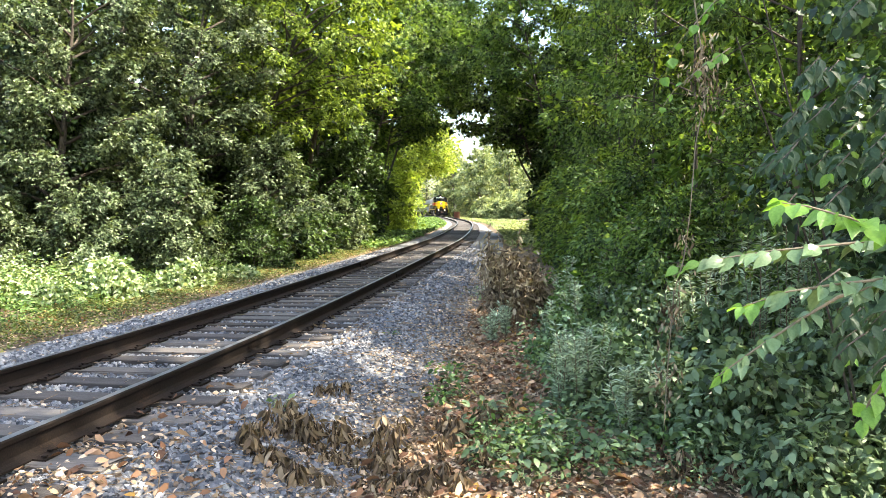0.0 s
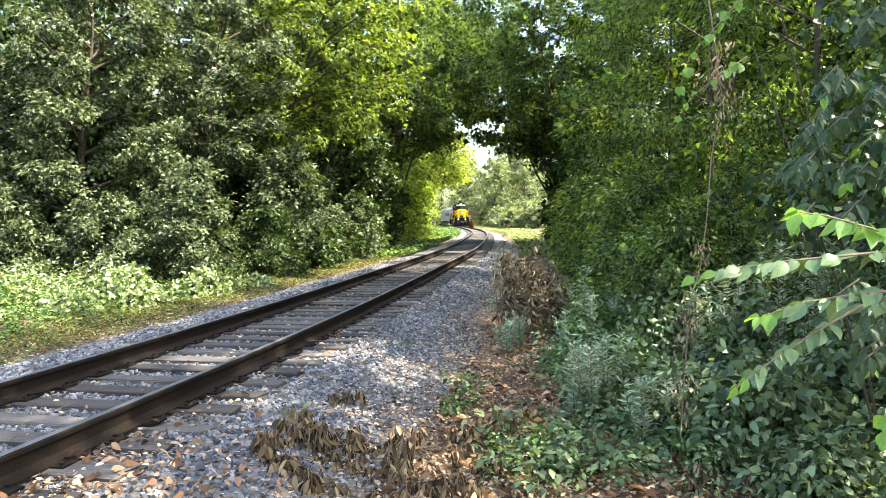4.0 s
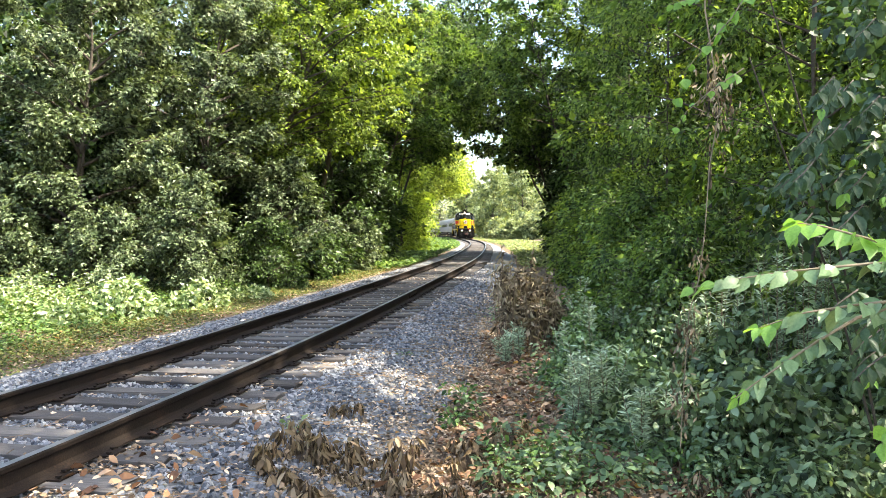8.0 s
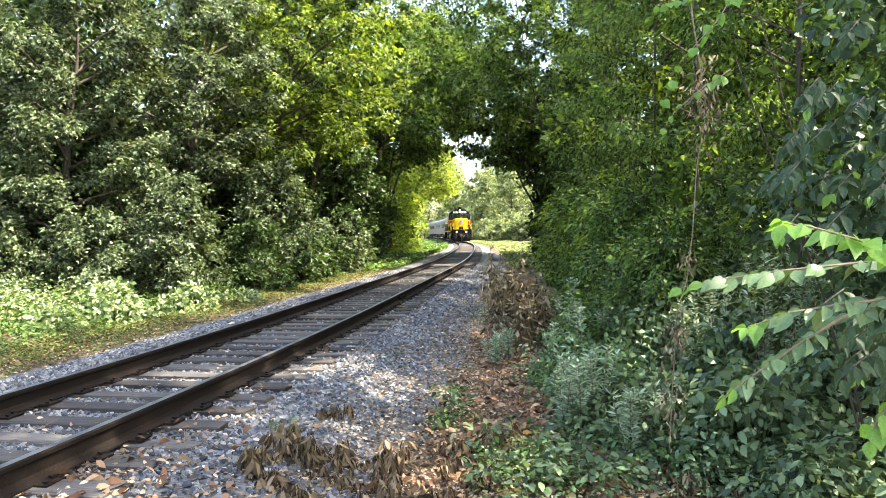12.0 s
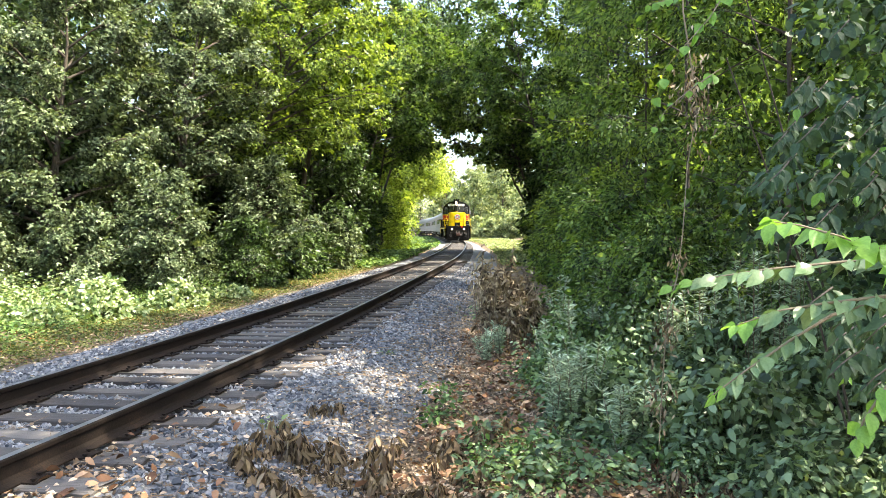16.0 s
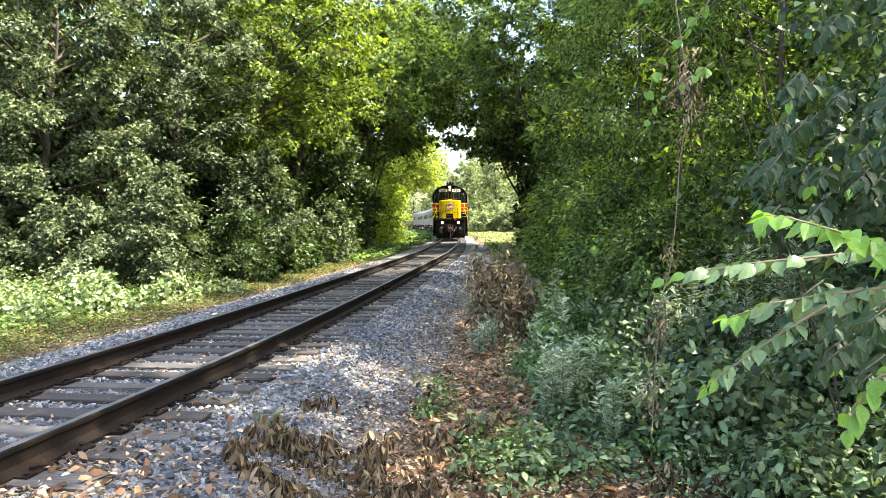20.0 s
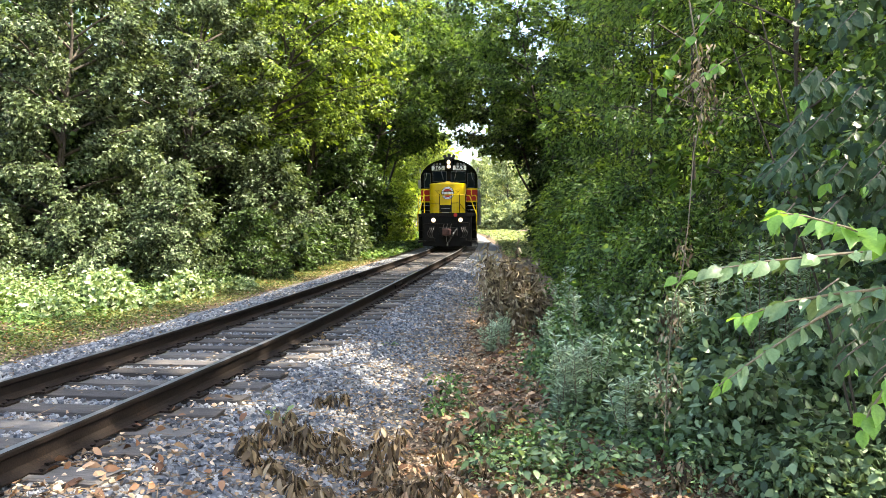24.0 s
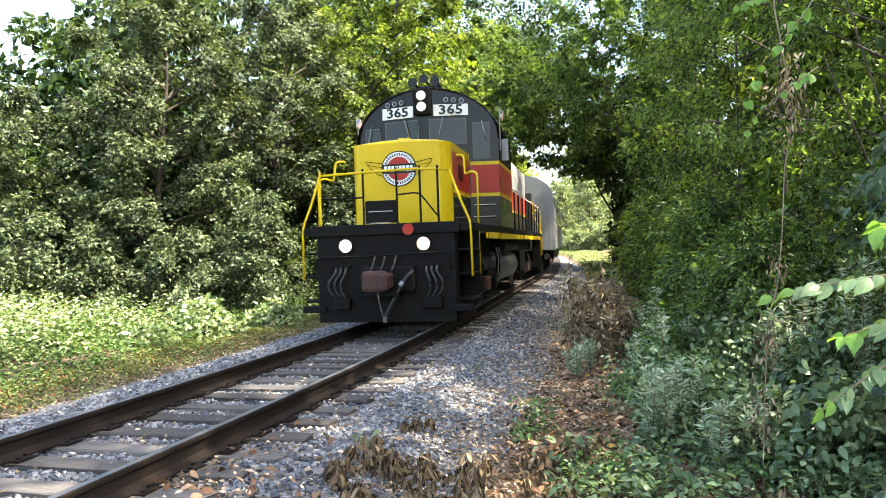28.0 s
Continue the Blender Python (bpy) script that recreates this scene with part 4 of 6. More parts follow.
        for k in range(4):
            pipe_part("brake_pipe", [(side * 1.2, 5.0 + k * 0.22, 1.28), (side * 1.24, 5.1 + k * 0.25, 1.0), (side * 1.2, 5.2 + k * 0.2, 0.70)], 0.025, CHAIN_STEEL if k % 2 else IRON_BLACK, lo)
    wheels = []
    for y in (3.75, 14.45):
        truck_frame(lo, y, 1.42)
        wheels += [wheelset(lo, y - 1.42), wheelset(lo, y + 1.42)]
    return lo, wheels


def build_car():
    """A streamlined passenger car; its own place is under its middle, on the rails."""
    c = thing("passenger_car", pose(0, 0, 0), "stainless steel streamlined passenger car coupled in the train", "railway car", "passenger cars")
    hl = 12.85
    side = [(1.50, 1.05), (1.50, 3.15)] + [(1.50 * math.cos(a), 3.15 + 1.08 * math.sin(a) ** 0.85) for a in np.linspace(0.12, math.pi - 0.12, 15)] + [(-1.50, 3.15), (-1.50, 1.05)]
    body = part("body", section_prism(side, -hl, hl), STAINLESS, c, "dull stainless steel body shell")
    for s in (-1, 1):
        x0, x1 = sorted((s * 1.495, s * 1.525))
        for k in range(9):
            box_part("flute", (x0, x1, -hl + 0.5, hl - 0.5, 1.10 + k * 0.115, 1.17 + k * 0.115), STAINLESS, body, "", 0.012)
        for k in range(3):
            box_part("flute", (x0, x1, -hl + 0.5, hl - 0.5, 3.02 + k * 0.1, 3.08 + k * 0.1), STAINLESS, body, "", 0.012)
        for k in range(11):
            y = -8.9 + k * 1.66
            win = box_part("window", (*sorted((s * 1.49, s * 1.512)), y, y + 1.36, 2.24, 2.92), RUBBER, body, "dark coach window", 0.02)
            box_part("pane", (*sorted((s * 1.50, s * 1.517)), y + 0.05, y + 1.31, 2.29, 2.87), CAB_GLASS, win, "", 0)
        for y in (-11.6, 10.7):
            d = box_part("door", (*sorted((s * 1.49, s * 1.52)), y, y + 0.85, 1.15, 3.0), GREY_PAINT, body, "grey vestibule door", 0.01)
            box_part("pane", (*sorted((s * 1.50, s * 1.526)), y + 0.18, y + 0.67, 2.25, 2.85), CAB_GLASS, d, "", 0)
    box_part("skirt", (-1.3, 1.3, -7.2, 7.2, 0.55, 1.06), IRON_BLACK, c, "dark underfloor equipment", 0.03)
    for y in (-hl, hl):
        e = math.copysign(1, y)
        box_part("diaphragm", (-0.62, 0.62, *sorted((y, y + e * 0.22)), 1.1, 3.45), RUBBER, c, "black gangway bellows", 0.03)
        box_part("coupler", (-0.14, 0.14, *sorted((y, y + e * 0.28)), 0.7, 0.95), IRON_RUST, c, "", 0.02)
        for x in (-1.3, 1.3):
            rod_part("grab_iron", (x, y + e * 0.05, 1.2), (x, y + e * 0.05, 2.6), 0.016, CHAIN_STEEL, c, "", 6)
    wheels = []
    for y in (-9.1, 9.1):
        truck_frame(c, y, 1.25, GREY_PAINT)
        wheels += [wheelset(c, y - 1.25, 0.457), wheelset(c, y + 1.25, 0.457)]
    return c, wheels


LOCO, LOCO_WHEELS = build_locomotive()
CAR, CAR_WHEELS = build_car()
CARS = [CAR] + [copy_thing(CAR, pose(0, 0, 0)) for _ in range(5)]
ROLLING = [(w, 0.508) for w in LOCO_WHEELS] + [(w, 0.457) for w in CAR_WHEELS]


# ---- plants ----
def leaf_mesh(name, pos, tip, nrm, length, width, mat):
    """Folded leaves of two triangles each, from arrays."""
    tip = tip / np.linalg.norm(tip, axis=1, keepdims=True)
    side = np.cross(tip, nrm)
    side /= np.linalg.norm(side, axis=1, keepdims=True) + 1e-9
    up = np.cross(side, tip)
    L, W = length[:, None], width[:, None]
    v = np.stack([pos, pos + tip * L * 0.42 + side * W * 0.5 + up * W * 0.16, pos + tip * L - up * L * 0.08, pos + tip * L * 0.42 - side * W * 0.5 + up * W * 0.16], 1)
    n = len(pos)
    tris = (np.arange(n) * 4)[:, None, None] + np.array([(0, 1, 2), (0, 2, 3)])[None]
    return flat_mesh(name, v.reshape(-1, 3), tris.reshape(-1, 3), mat)


def clump_leaves(rng, centres, radius, each, size, flat=0.6, droop=0.35, aspect=0.75):
    """Leaves gathered in clumps round twig ends: places, tips, normals, lengths, widths."""
    n = len(centres)
    r = radius * rng.uniform(0.6, 1.3, (n, 1, 1))
    d = rng.normal(0, 1, (n, each, 3))
    d /= np.linalg.norm(d, axis=2, keepdims=True)
    off = d * r * rng.uniform(0.25, 1.0, (n, each, 1)) ** 0.6 * np.array([1, 1, flat])
    pos = (centres[:, None] + off).reshape(-1, 3)
    tip = (d * 0.7 + rng.normal(0, 0.45, d.shape) + np.array([0, 0, -droop])).reshape(-1, 3)
    nrm = (d * 0.5 + rng.normal(0, 0.62, d.shape) + np.array([0, 0, 0.75])).reshape(-1, 3)
    ln = size * rng.uniform(0.6, 1.25, len(pos))
    return pos, tip, nrm, ln, ln * aspect * rng.uniform(0.8, 1.15, len(pos))


OVATE = ((0.0, 0.0), (0.22, 0.36), (0.5, 0.5), (0.78, 0.30))


def fine_leaf_mesh(name, pos, tip, nrm, length, width, mat, curl=0.12, rich=False):
    """Pointed oval leaves with a drooping tip: four triangles each, or ten with a folded midrib."""
    tip = tip / np.linalg.norm(tip, axis=1, keepdims=True)
    side = np.cross(tip, nrm)
    side /= np.linalg.norm(side, axis=1, keepdims=True) + 1e-9
    up = np.cross(side, tip)
    L, W = length[:, None], width[:, None]
    if not rich:
        v, n = [pos], len(pos)
        for f, w, lift in ((0.30, 0.44, 0.10), (0.68, 0.38, 0.04)):
            mid = pos + tip * L * f - up * L * curl * f * f
            v += [mid + side * W * w + up * W * lift, mid - side * W * w * 0.9 + up * W * lift * 0.3]
        v = np.stack(v + [pos + tip * L - up * L * curl], 1)
        tris = (np.arange(n) * 6)[:, None, None] + np.array([(0, 1, 2), (1, 3, 2), (2, 3, 4), (3, 5, 4)])[None]
        return flat_mesh(name, v.reshape(-1, 3), tris.reshape(-1, 3), mat)
    v = [pos]
    for f, w in OVATE[1:]:
        mid = pos + tip * L * f - up * L * curl * f * f
        v += [mid + side * W * w + up * W * 0.14 * w * 2, mid, mid - side * W * w + up * W * 0.14 * w * 2]
    v.append(pos + tip * L - up * L * curl)
    v = np.stack(v, 1)
    t = [(0, 1, 2), (0, 2, 3)]
    for k in (1, 4):
        t += [(k, k + 3, k + 4), (k, k + 4, k + 1), (k + 1, k + 4, k + 5), (k + 1, k + 5, k + 2)]
    t += [(7, 10, 8), (8, 10, 9)]
    n = len(pos)
    tris = (np.arange(n) * 11)[:, None, None] + np.array(t)[None]
    me = flat_mesh(name, v.reshape(-1, 3), tris.reshape(-1, 3), mat)
    me.shade_smooth()
    return me


def tree(x, y, height, spread, base, clumps, each, size, leaf, seed, label, reach=(0, 0), name="tree", category="tree", group="", fine=False, lobes=7, clump_r=0.42, trunk_r=0.16, flat=0.6, limbs=6, skirt=0, detail=None):
    """A tree with a tapered trunk, limbs and a lobed crown of leaf clumps. base: where the crown begins; reach: how far the crown leans."""
    rng = np.random.default_rng(seed)
    t = thing(name, pose(x, y, float(top_z(x, y)) - 0.05), label, category, group)
    mid, half = np.array([reach[0], reach[1], (height + base) / 2]), np.array([spread, spread, (height - base) / 2])
    # lobes of the crown
    d = rng.normal(0, 1, (lobes, 3))
    d /= np.linalg.norm(d, axis=1, keepdims=True)
    d[:, 2] = np.linspace(-0.9, 0.9, lobes)
    d[:, :2] *= (np.sqrt(1.05 - 0.75 * d[:, 2] ** 2) / np.linalg.norm(d[:, :2], axis=1))[:, None] * rng.uniform(0.48, 0.84, (lobes, 1))
    heads = np.concatenate([[mid], mid + d * half * np.array([1, 1, 0.78])])
    size_l = half * np.array([1, 1, 0.5]) * rng.uniform(0.27, 0.48, (lobes + 1, 1))
    pick = rng.integers(0, lobes + 1, clumps)
    e = rng.normal(0, 1, (clumps, 3))
    e /= np.linalg.norm(e, axis=1, keepdims=True)
    c = heads[pick] + e * size_l[pick] * rng.uniform(0.6, 1.0, (clumps, 1)) ** 0.4
    c[:, 2] = np.maximum(c[:, 2], base * 0.8 + 0.15)
    if skirt:
        # leafy shoots round the whole tree, down to the ground
        a, q = rng.uniform(0, 6.283, skirt), rng.uniform(0, 1, skirt)
        wide = spread * (0.42 + 0.24 * np.sin(a * 3 + seed) + 0.16 * np.sin(q * 19 + seed)) * np.sqrt(np.clip(1.05 - q ** 2.2, 0.05, 1))
        c = np.concatenate([c, np.stack([reach[0] * q + np.cos(a) * wide, reach[1] * q + np.sin(a) * wide, 0.25 + (height - 0.6) * q], -1)])
    sets = [(c, each, size)]
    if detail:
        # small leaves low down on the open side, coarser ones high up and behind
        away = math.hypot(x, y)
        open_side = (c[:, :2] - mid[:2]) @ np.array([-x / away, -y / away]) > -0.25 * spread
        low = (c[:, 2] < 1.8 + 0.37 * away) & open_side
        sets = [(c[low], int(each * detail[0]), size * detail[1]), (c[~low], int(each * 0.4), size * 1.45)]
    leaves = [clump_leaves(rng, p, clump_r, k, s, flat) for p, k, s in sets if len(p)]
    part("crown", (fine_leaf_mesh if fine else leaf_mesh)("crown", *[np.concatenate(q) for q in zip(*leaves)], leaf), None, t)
    bm = bmesh.new()
    top = Vector((reach[0] * 0.8, reach[1] * 0.8, base + (height - base) * 0.75))
    pts = [Vector((0, 0, -0.3)) * (1 - f) + top * f + Vector((rng.normal(0, 0.12), rng.normal(0, 0.12), 0)) * (f * (1 - f) * 4) for f in (0, 0.2, 0.4, 0.6, 0.8, 1)]
    tube(bm, pts, [trunk_r * q for q in (1.25, 1, 0.85, 0.65, 0.45, 0.2)], 8)
    part("trunk", bm, BARK, t)
    for k in range(min(limbs, lobes)):
        f = rng.uniform(0.25, 0.7)
        a = pts[0].lerp(pts[-1], f)
        b = Vector(heads[k + 1])
        m = a.lerp(b, 0.5) + Vector((rng.normal(0, 0.2), rng.normal(0, 0.2), 0.25))
        bm = bmesh.new()
        tube(bm, [a, m, b], [trunk_r * 0.45, trunk_r * 0.3, trunk_r * 0.1], 6)
        part("limb", bm, BARK, t)
    return t



def dome(rng, n, half, lobes=5, floor=0.0):
    """Clump centres over a lumpy mound that stands on the ground."""
    e = rng.normal(0, 1, (n, 3))
    e /= np.linalg.norm(e, axis=1, keepdims=True)
    e[:, 2] = np.abs(e[:, 2]) * 1.0 - 0.1
    lump = np.ones(n)
    for _ in range(lobes):
        d = rng.normal(0, 1, 3)
        d /= np.linalg.norm(d)
        lump += 0.22 * np.clip((e @ d - 0.55) / 0.45, -0.4, 1)
    c = e * np.asarray(half) * (lump * rng.uniform(0.62, 1.02, n) ** 0.5)[:, None]
    c[:, 2] = np.maximum(c[:, 2], floor)
    return c


def bush(x, y, h, r, clumps, each, size, leaf, seed, label, name="bush", category="bush", group="", clump_r=0.3, fine=False, flat=0.6, aspect=0.75, droop=0.35, ry=None):
    """A bush: stems from the ground and leaves down to it."""
    rng = np.random.default_rng(seed)
    t = thing(name, pose(x, y, float(top_z(x, y)) - 0.03), label, category, group)
    c = dome(rng, clumps, (r, ry or r, h), floor=0.12)
    build = fine_leaf_mesh if fine else leaf_mesh
    part("foliage", build("foliage", *clump_leaves(rng, c, clump_r, each, size, flat, droop, aspect), leaf), None, t)
    for k in range(4):
        b = Vector(c[rng.integers(0, clumps)]) * 0.85
        bm = bmesh.new()
        tube(bm, [Vector((rng.normal(0, 0.08), rng.normal(0, 0.08), -0.1)), b * 0.5 + Vector((0, 0, 0.15 * h)), b], [0.025 + 0.006 * h, 0.018, 0.006], 5)
        part("stem", bm, BARK, t)
    return t


WOOD, BUSHES = "trees beside the railway", "bushes beside the railway"

def lobed_leaf_mesh(name, pos, tip, nrm, length, width, mat):
    """Three-pointed leaves with a drooping tip, four triangles each."""
    tip = tip / np.linalg.norm(tip, axis=1, keepdims=True)
    side = np.cross(tip, nrm)
    side /= np.linalg.norm(side, axis=1, keepdims=True) + 1e-9
    up = np.cross(side, tip)
    L, W = length[:, None], width[:, None]
    v = np.stack([pos, pos + tip * L * 0.30 + side * W * 0.62 - up * W * 0.10, pos + tip * L * 0.52 + side * W * 0.24 + up * W * 0.05,
                  pos + tip * L - up * L * 0.16, pos + tip * L * 0.52 - side * W * 0.24 + up * W * 0.05, pos + tip * L * 0.30 - side * W * 0.62 - up * W * 0.10], 1)
    tris = (np.arange(len(pos)) * 6)[:, None, None] + np.array([(0, 1, 2), (0, 2, 3), (0, 3, 4), (0, 4, 5)])[None]
    return flat_mesh(name, v.reshape(-1, 3), tris.reshape(-1, 3), mat)


def broadleaf(x, y, height, spread, base, leaf, seed, label, size=0.14, limbs=22, subs=6, sprays=4, each=30, lean=(0, 0), spray_r=0.24, trunk_r=0.13, name="tree", category="tree", group=WOOD, build=lobed_leaf_mesh, hang=0.5, aspect=0.95, inner=0.34, bow=1.2):
    """A tree grown branch by branch: trunk, limbs, side branches, and sprays of leaves along the outer part of them."""
    rng = np.random.default_rng(seed)
    t = thing(name, pose(x, y, float(top_z(x, y)) - 0.05), label, category, group)
    shift = np.array([lean[0], lean[1], 0.0])
    sway = rng.normal(0, 0.05 * spread, (5, 3)) * np.array([1, 1, 0])
    knots = [0, 0.25, 0.5, 0.75, 1]

    def stem(h):
        f = np.clip(h / height, 0, 1)
        return shift * f ** bow + np.array([0, 0, h]) + np.array([np.interp(f, knots, [0, *sway[1:, i]]) for i in (0, 1, 2)])

    bm = bmesh.new()
    tube(bm, [Vector(stem(h)) - Vector((0, 0, 0.3 if h == 0 else 0)) for h in np.linspace(0, height * 0.88, 7)], [trunk_r * k for k in (1.3, 1.0, 0.85, 0.7, 0.5, 0.32, 0.12)], 8)
    part("trunk", bm, BARK, t)
    centres, outs = [], []
    turn = rng.uniform(0, 6.283)
    for k in range(limbs):
        q = (k + rng.uniform(0.1, 0.9)) / limbs
        turn += 2.4 + rng.normal(0, 0.25)
        ln = spread * np.clip(1.05 - 2.0 * (q - 0.38) ** 2, 0.25, 1.05) * rng.uniform(0.7, 1.12)
        out = np.array([math.cos(turn), math.sin(turn), 0])
        tip_z = base + q * (height - base)
        a = stem(max(0.3, tip_z - ln * (0.2 + 0.45 * q)))
        b = stem(tip_z) * np.array([1, 1, 0]) + out * ln + np.array([0, 0, tip_z])
        m = (a + b) / 2 + np.array([rng.normal(0, 0.08), rng.normal(0, 0.08), 0.12]) * ln
        curve = lambda f: a * (1 - f) ** 2 + m * 2 * f * (1 - f) + b * f * f
        bm = bmesh.new()
        thick = trunk_r * (0.42 - 0.2 * q) + 0.006
        tube(bm, [Vector(curve(f)) for f in (0, 0.35, 0.7, 1)], [thick, thick * 0.7, thick * 0.4, 0.005], 5)
        for j in range(subs):
            f = rng.uniform(inner, 1.0)
            p = curve(f)
            way = out * rng.uniform(0.2, 0.9) + np.array([-out[1], out[0], 0]) * rng.choice([-1, 1]) * rng.uniform(0.3, 1.0) + np.array([0, 0, rng.uniform(-0.25, 0.45)])
            far = p + way / np.linalg.norm(way) * ln * rng.uniform(0.16, 0.42)
            if j % 2 == 0:
                tube(bm, [Vector(p), Vector((p + far) / 2) + Vector((0, 0, 0.04)), Vector(far)], [thick * 0.3 + 0.003, thick * 0.2 + 0.002, 0.003], 4)
            for g in rng.uniform(0.25, 1.05, sprays):
                centres.append(p + (far - p) * g + np.array([0, 0, -0.12 * g * g * ln * 0.3]))
                outs.append(out)
        part("limb", bm, BARK, t)
    c, o = np.array(centres), np.array(outs)
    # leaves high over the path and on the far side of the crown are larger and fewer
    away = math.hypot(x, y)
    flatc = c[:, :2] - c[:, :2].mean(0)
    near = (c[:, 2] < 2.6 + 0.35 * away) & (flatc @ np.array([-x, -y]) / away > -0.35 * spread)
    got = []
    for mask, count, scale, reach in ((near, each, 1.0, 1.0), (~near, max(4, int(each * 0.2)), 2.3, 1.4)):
        cc, oo = c[mask], o[mask]
        if not len(cc):
            continue
        d = rng.normal(0, 1, (len(cc), count, 3)) * np.array([1, 1, 0.75])
        r = spray_r * reach * rng.uniform(0.55, 1.3, (len(cc), 1, 1))
        pos = cc[:, None] + d * r * 0.62 - np.array([0, 0, 1]) * hang * r * (d[..., :2] ** 2).sum(-1, keepdims=True) * 0.25
        # leaves of one spray lie much alike, tilted outward and up
        face = oo[:, None] * rng.uniform(0.15, 0.75, (len(cc), 1, 1)) + np.array([0, 0, 0.85]) + rng.normal(0, 0.28, (len(cc), 1, 3)) + rng.normal(0, 0.36, d.shape)
        tip = oo[:, None] * 0.5 + d * 0.55 + np.array([0, 0, -hang]) + rng.normal(0, 0.25, d.shape)
        ln = size * scale * rng.uniform(0.55, 1.25, d.shape[:2])
        got.append((pos.reshape(-1, 3), tip.reshape(-1, 3), face.reshape(-1, 3), ln.ravel(), ln.ravel() * aspect * rng.uniform(0.8, 1.15, ln.size)))
    arrays = [np.concatenate(z) for z in zip(*got)]
    arrays[0][:, 2] = np.maximum(arrays[0][:, 2], 0.1)
    part("crown", build("crown", *arrays, leaf), None, t)
    return t


# left side: pale maples in front, a yellow-green crown that hangs towards the line, hollow woods behind in
# shade-darkened leaves
for n, (x, y, h, r, b, dx, leaf, limbs, each) in enumerate((
    (-10.6, 20.6, 9.6, 3.0, 2.0, 0.6, LEAF_MAPLE, 34, 30), (-14.6, 18.6, 7.4, 2.7, 0.5, 0.0, LEAF_MAPLE, 26, 24), (-8.2, 24.4, 11.5, 2.9, 3.2, 0.5, LEAF_MAPLE, 30, 28),
    (-7.4, 28.0, 13.5, 3.7, 4.6, 4.0, LEAF_BRIGHT, 42, 26), (-6.4, 34.5, 15.5, 3.6, 6.0, 2.2, LEAF_BRIGHT, 32, 18), (-11.6, 27.0, 14.5, 3.4, 3.0, 0.5, LEAF_MAPLE, 24, 14),
    (-5.9, 25.2, 4.3, 1.5, 0.8, 0.2, LEAF_MAPLE, 16, 20), (-6.0, 37.0, 9.0, 2.3, 0.6, 0.2, LEAF_SHADED, 26, 18), (-6.4, 42.5, 12.0, 2.6, 0.6, 0.4, LEAF_SHADED, 26, 18),
    (-6.8, 47.0, 14.0, 2.6, 1.0, 0.6, LEAF_SHADED, 26, 18), (-7.4, 31.8, 6.5, 2.0, 0.3, 0.4, LEAF_SHADED, 22, 20), (-5.2, 49.4, 8.5, 1.6, 0.3, 0.0, LEAF_SHADED, 26, 18), (-4.9, 39.8, 7.0, 1.5, 0.3, 0.1, LEAF_SHADED, 24, 18), (-19.2, 21.5, 9.0, 3.3, 0.2, 0.0, LEAF_MAPLE, 24, 24),
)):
    broadleaf(x, y, h, r, b, leaf, 100 + n, "tall yellow-green maple hanging towards the track" if leaf is LEAF_BRIGHT else "maple with pale sunlit sprays beside the track" if leaf is LEAF_MAPLE else "green tree with shade-darkened leaf colour beside the track", size=0.118 if y < 26 else 0.145 if y < 30 else 0.2, limbs=limbs, subs=7, each=int(each * 1.5) if y < 26 else each, lean=(dx, -0.3), spray_r=0.25 if y < 30 else 0.32, inner=0.2)
# backing rows, their leaf colour darkened to read as the wood's deep shade
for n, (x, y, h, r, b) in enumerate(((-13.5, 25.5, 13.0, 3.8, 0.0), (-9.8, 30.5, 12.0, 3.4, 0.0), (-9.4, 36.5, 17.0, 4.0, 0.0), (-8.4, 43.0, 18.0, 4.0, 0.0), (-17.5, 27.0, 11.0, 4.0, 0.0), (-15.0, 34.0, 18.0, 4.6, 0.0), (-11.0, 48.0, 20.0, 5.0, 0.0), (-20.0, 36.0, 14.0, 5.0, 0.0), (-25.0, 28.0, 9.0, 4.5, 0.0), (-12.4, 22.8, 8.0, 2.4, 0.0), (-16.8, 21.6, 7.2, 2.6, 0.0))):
    tree(x, y, h, r, b, 200, 36 if n > 8 else 18, 0.20 if n > 8 else 0.36, LEAF_SHADED, 130 + n, "tree with shade-darkened leaf colour deeper in the wood", group=WOOD, lobes=14, clump_r=0.6, flat=0.6, skirt=150, trunk_r=0.14)
# saplings and bushes at the foot of the maples
for n, (x, y, h, r, limbs, leaf) in enumerate((
    (-7.0, 19.6, 3.5, 1.15, 26, LEAF_MAPLE), (-9.1, 18.8, 2.5, 1.05, 22, LEAF_MAPLE), (-10.9, 18.2, 2.4, 1.0, 20, LEAF_MAPLE), (-12.6, 16.8, 2.2, 1.2, 22, LEAF_MAPLE), (-8.0, 21.4, 2.6, 1.2, 18, LEAF_SHADED),
    (-5.7, 22.8, 2.3, 1.1, 18, LEAF_SHADED), (-4.9, 26.4, 1.7, 1.0, 16, LEAF_SHADED), (-5.2, 29.6, 2.2, 1.1, 18, LEAF_SHADED), (-4.3, 33.0, 2.4, 1.2, 16, LEAF_MAPLE),
    (-4.3, 37.5, 2.6, 1.1, 16, LEAF_SHADED), (-4.9, 42.0, 2.8, 1.2, 16, LEAF_SHADED), (-5.0, 46.5, 3.4, 1.3, 16, LEAF_SHADED), (-14.8, 15.8, 2.2, 1.5, 22, LEAF_MAPLE), (-18.0, 17.5, 2.6, 2.0, 22, LEAF_MAPLE),
)):
    broadleaf(x, y, h, r, 0.15, leaf, 150 + n, "rounded leafy bush at the foot of the maples", size=0.095 if y < 24 else 0.14, limbs=limbs, subs=5, sprays=3, each=32 if y < 24 else 20, spray_r=0.2, trunk_r=0.035, name="bush", category="bush", group=BUSHES, inner=0.2)
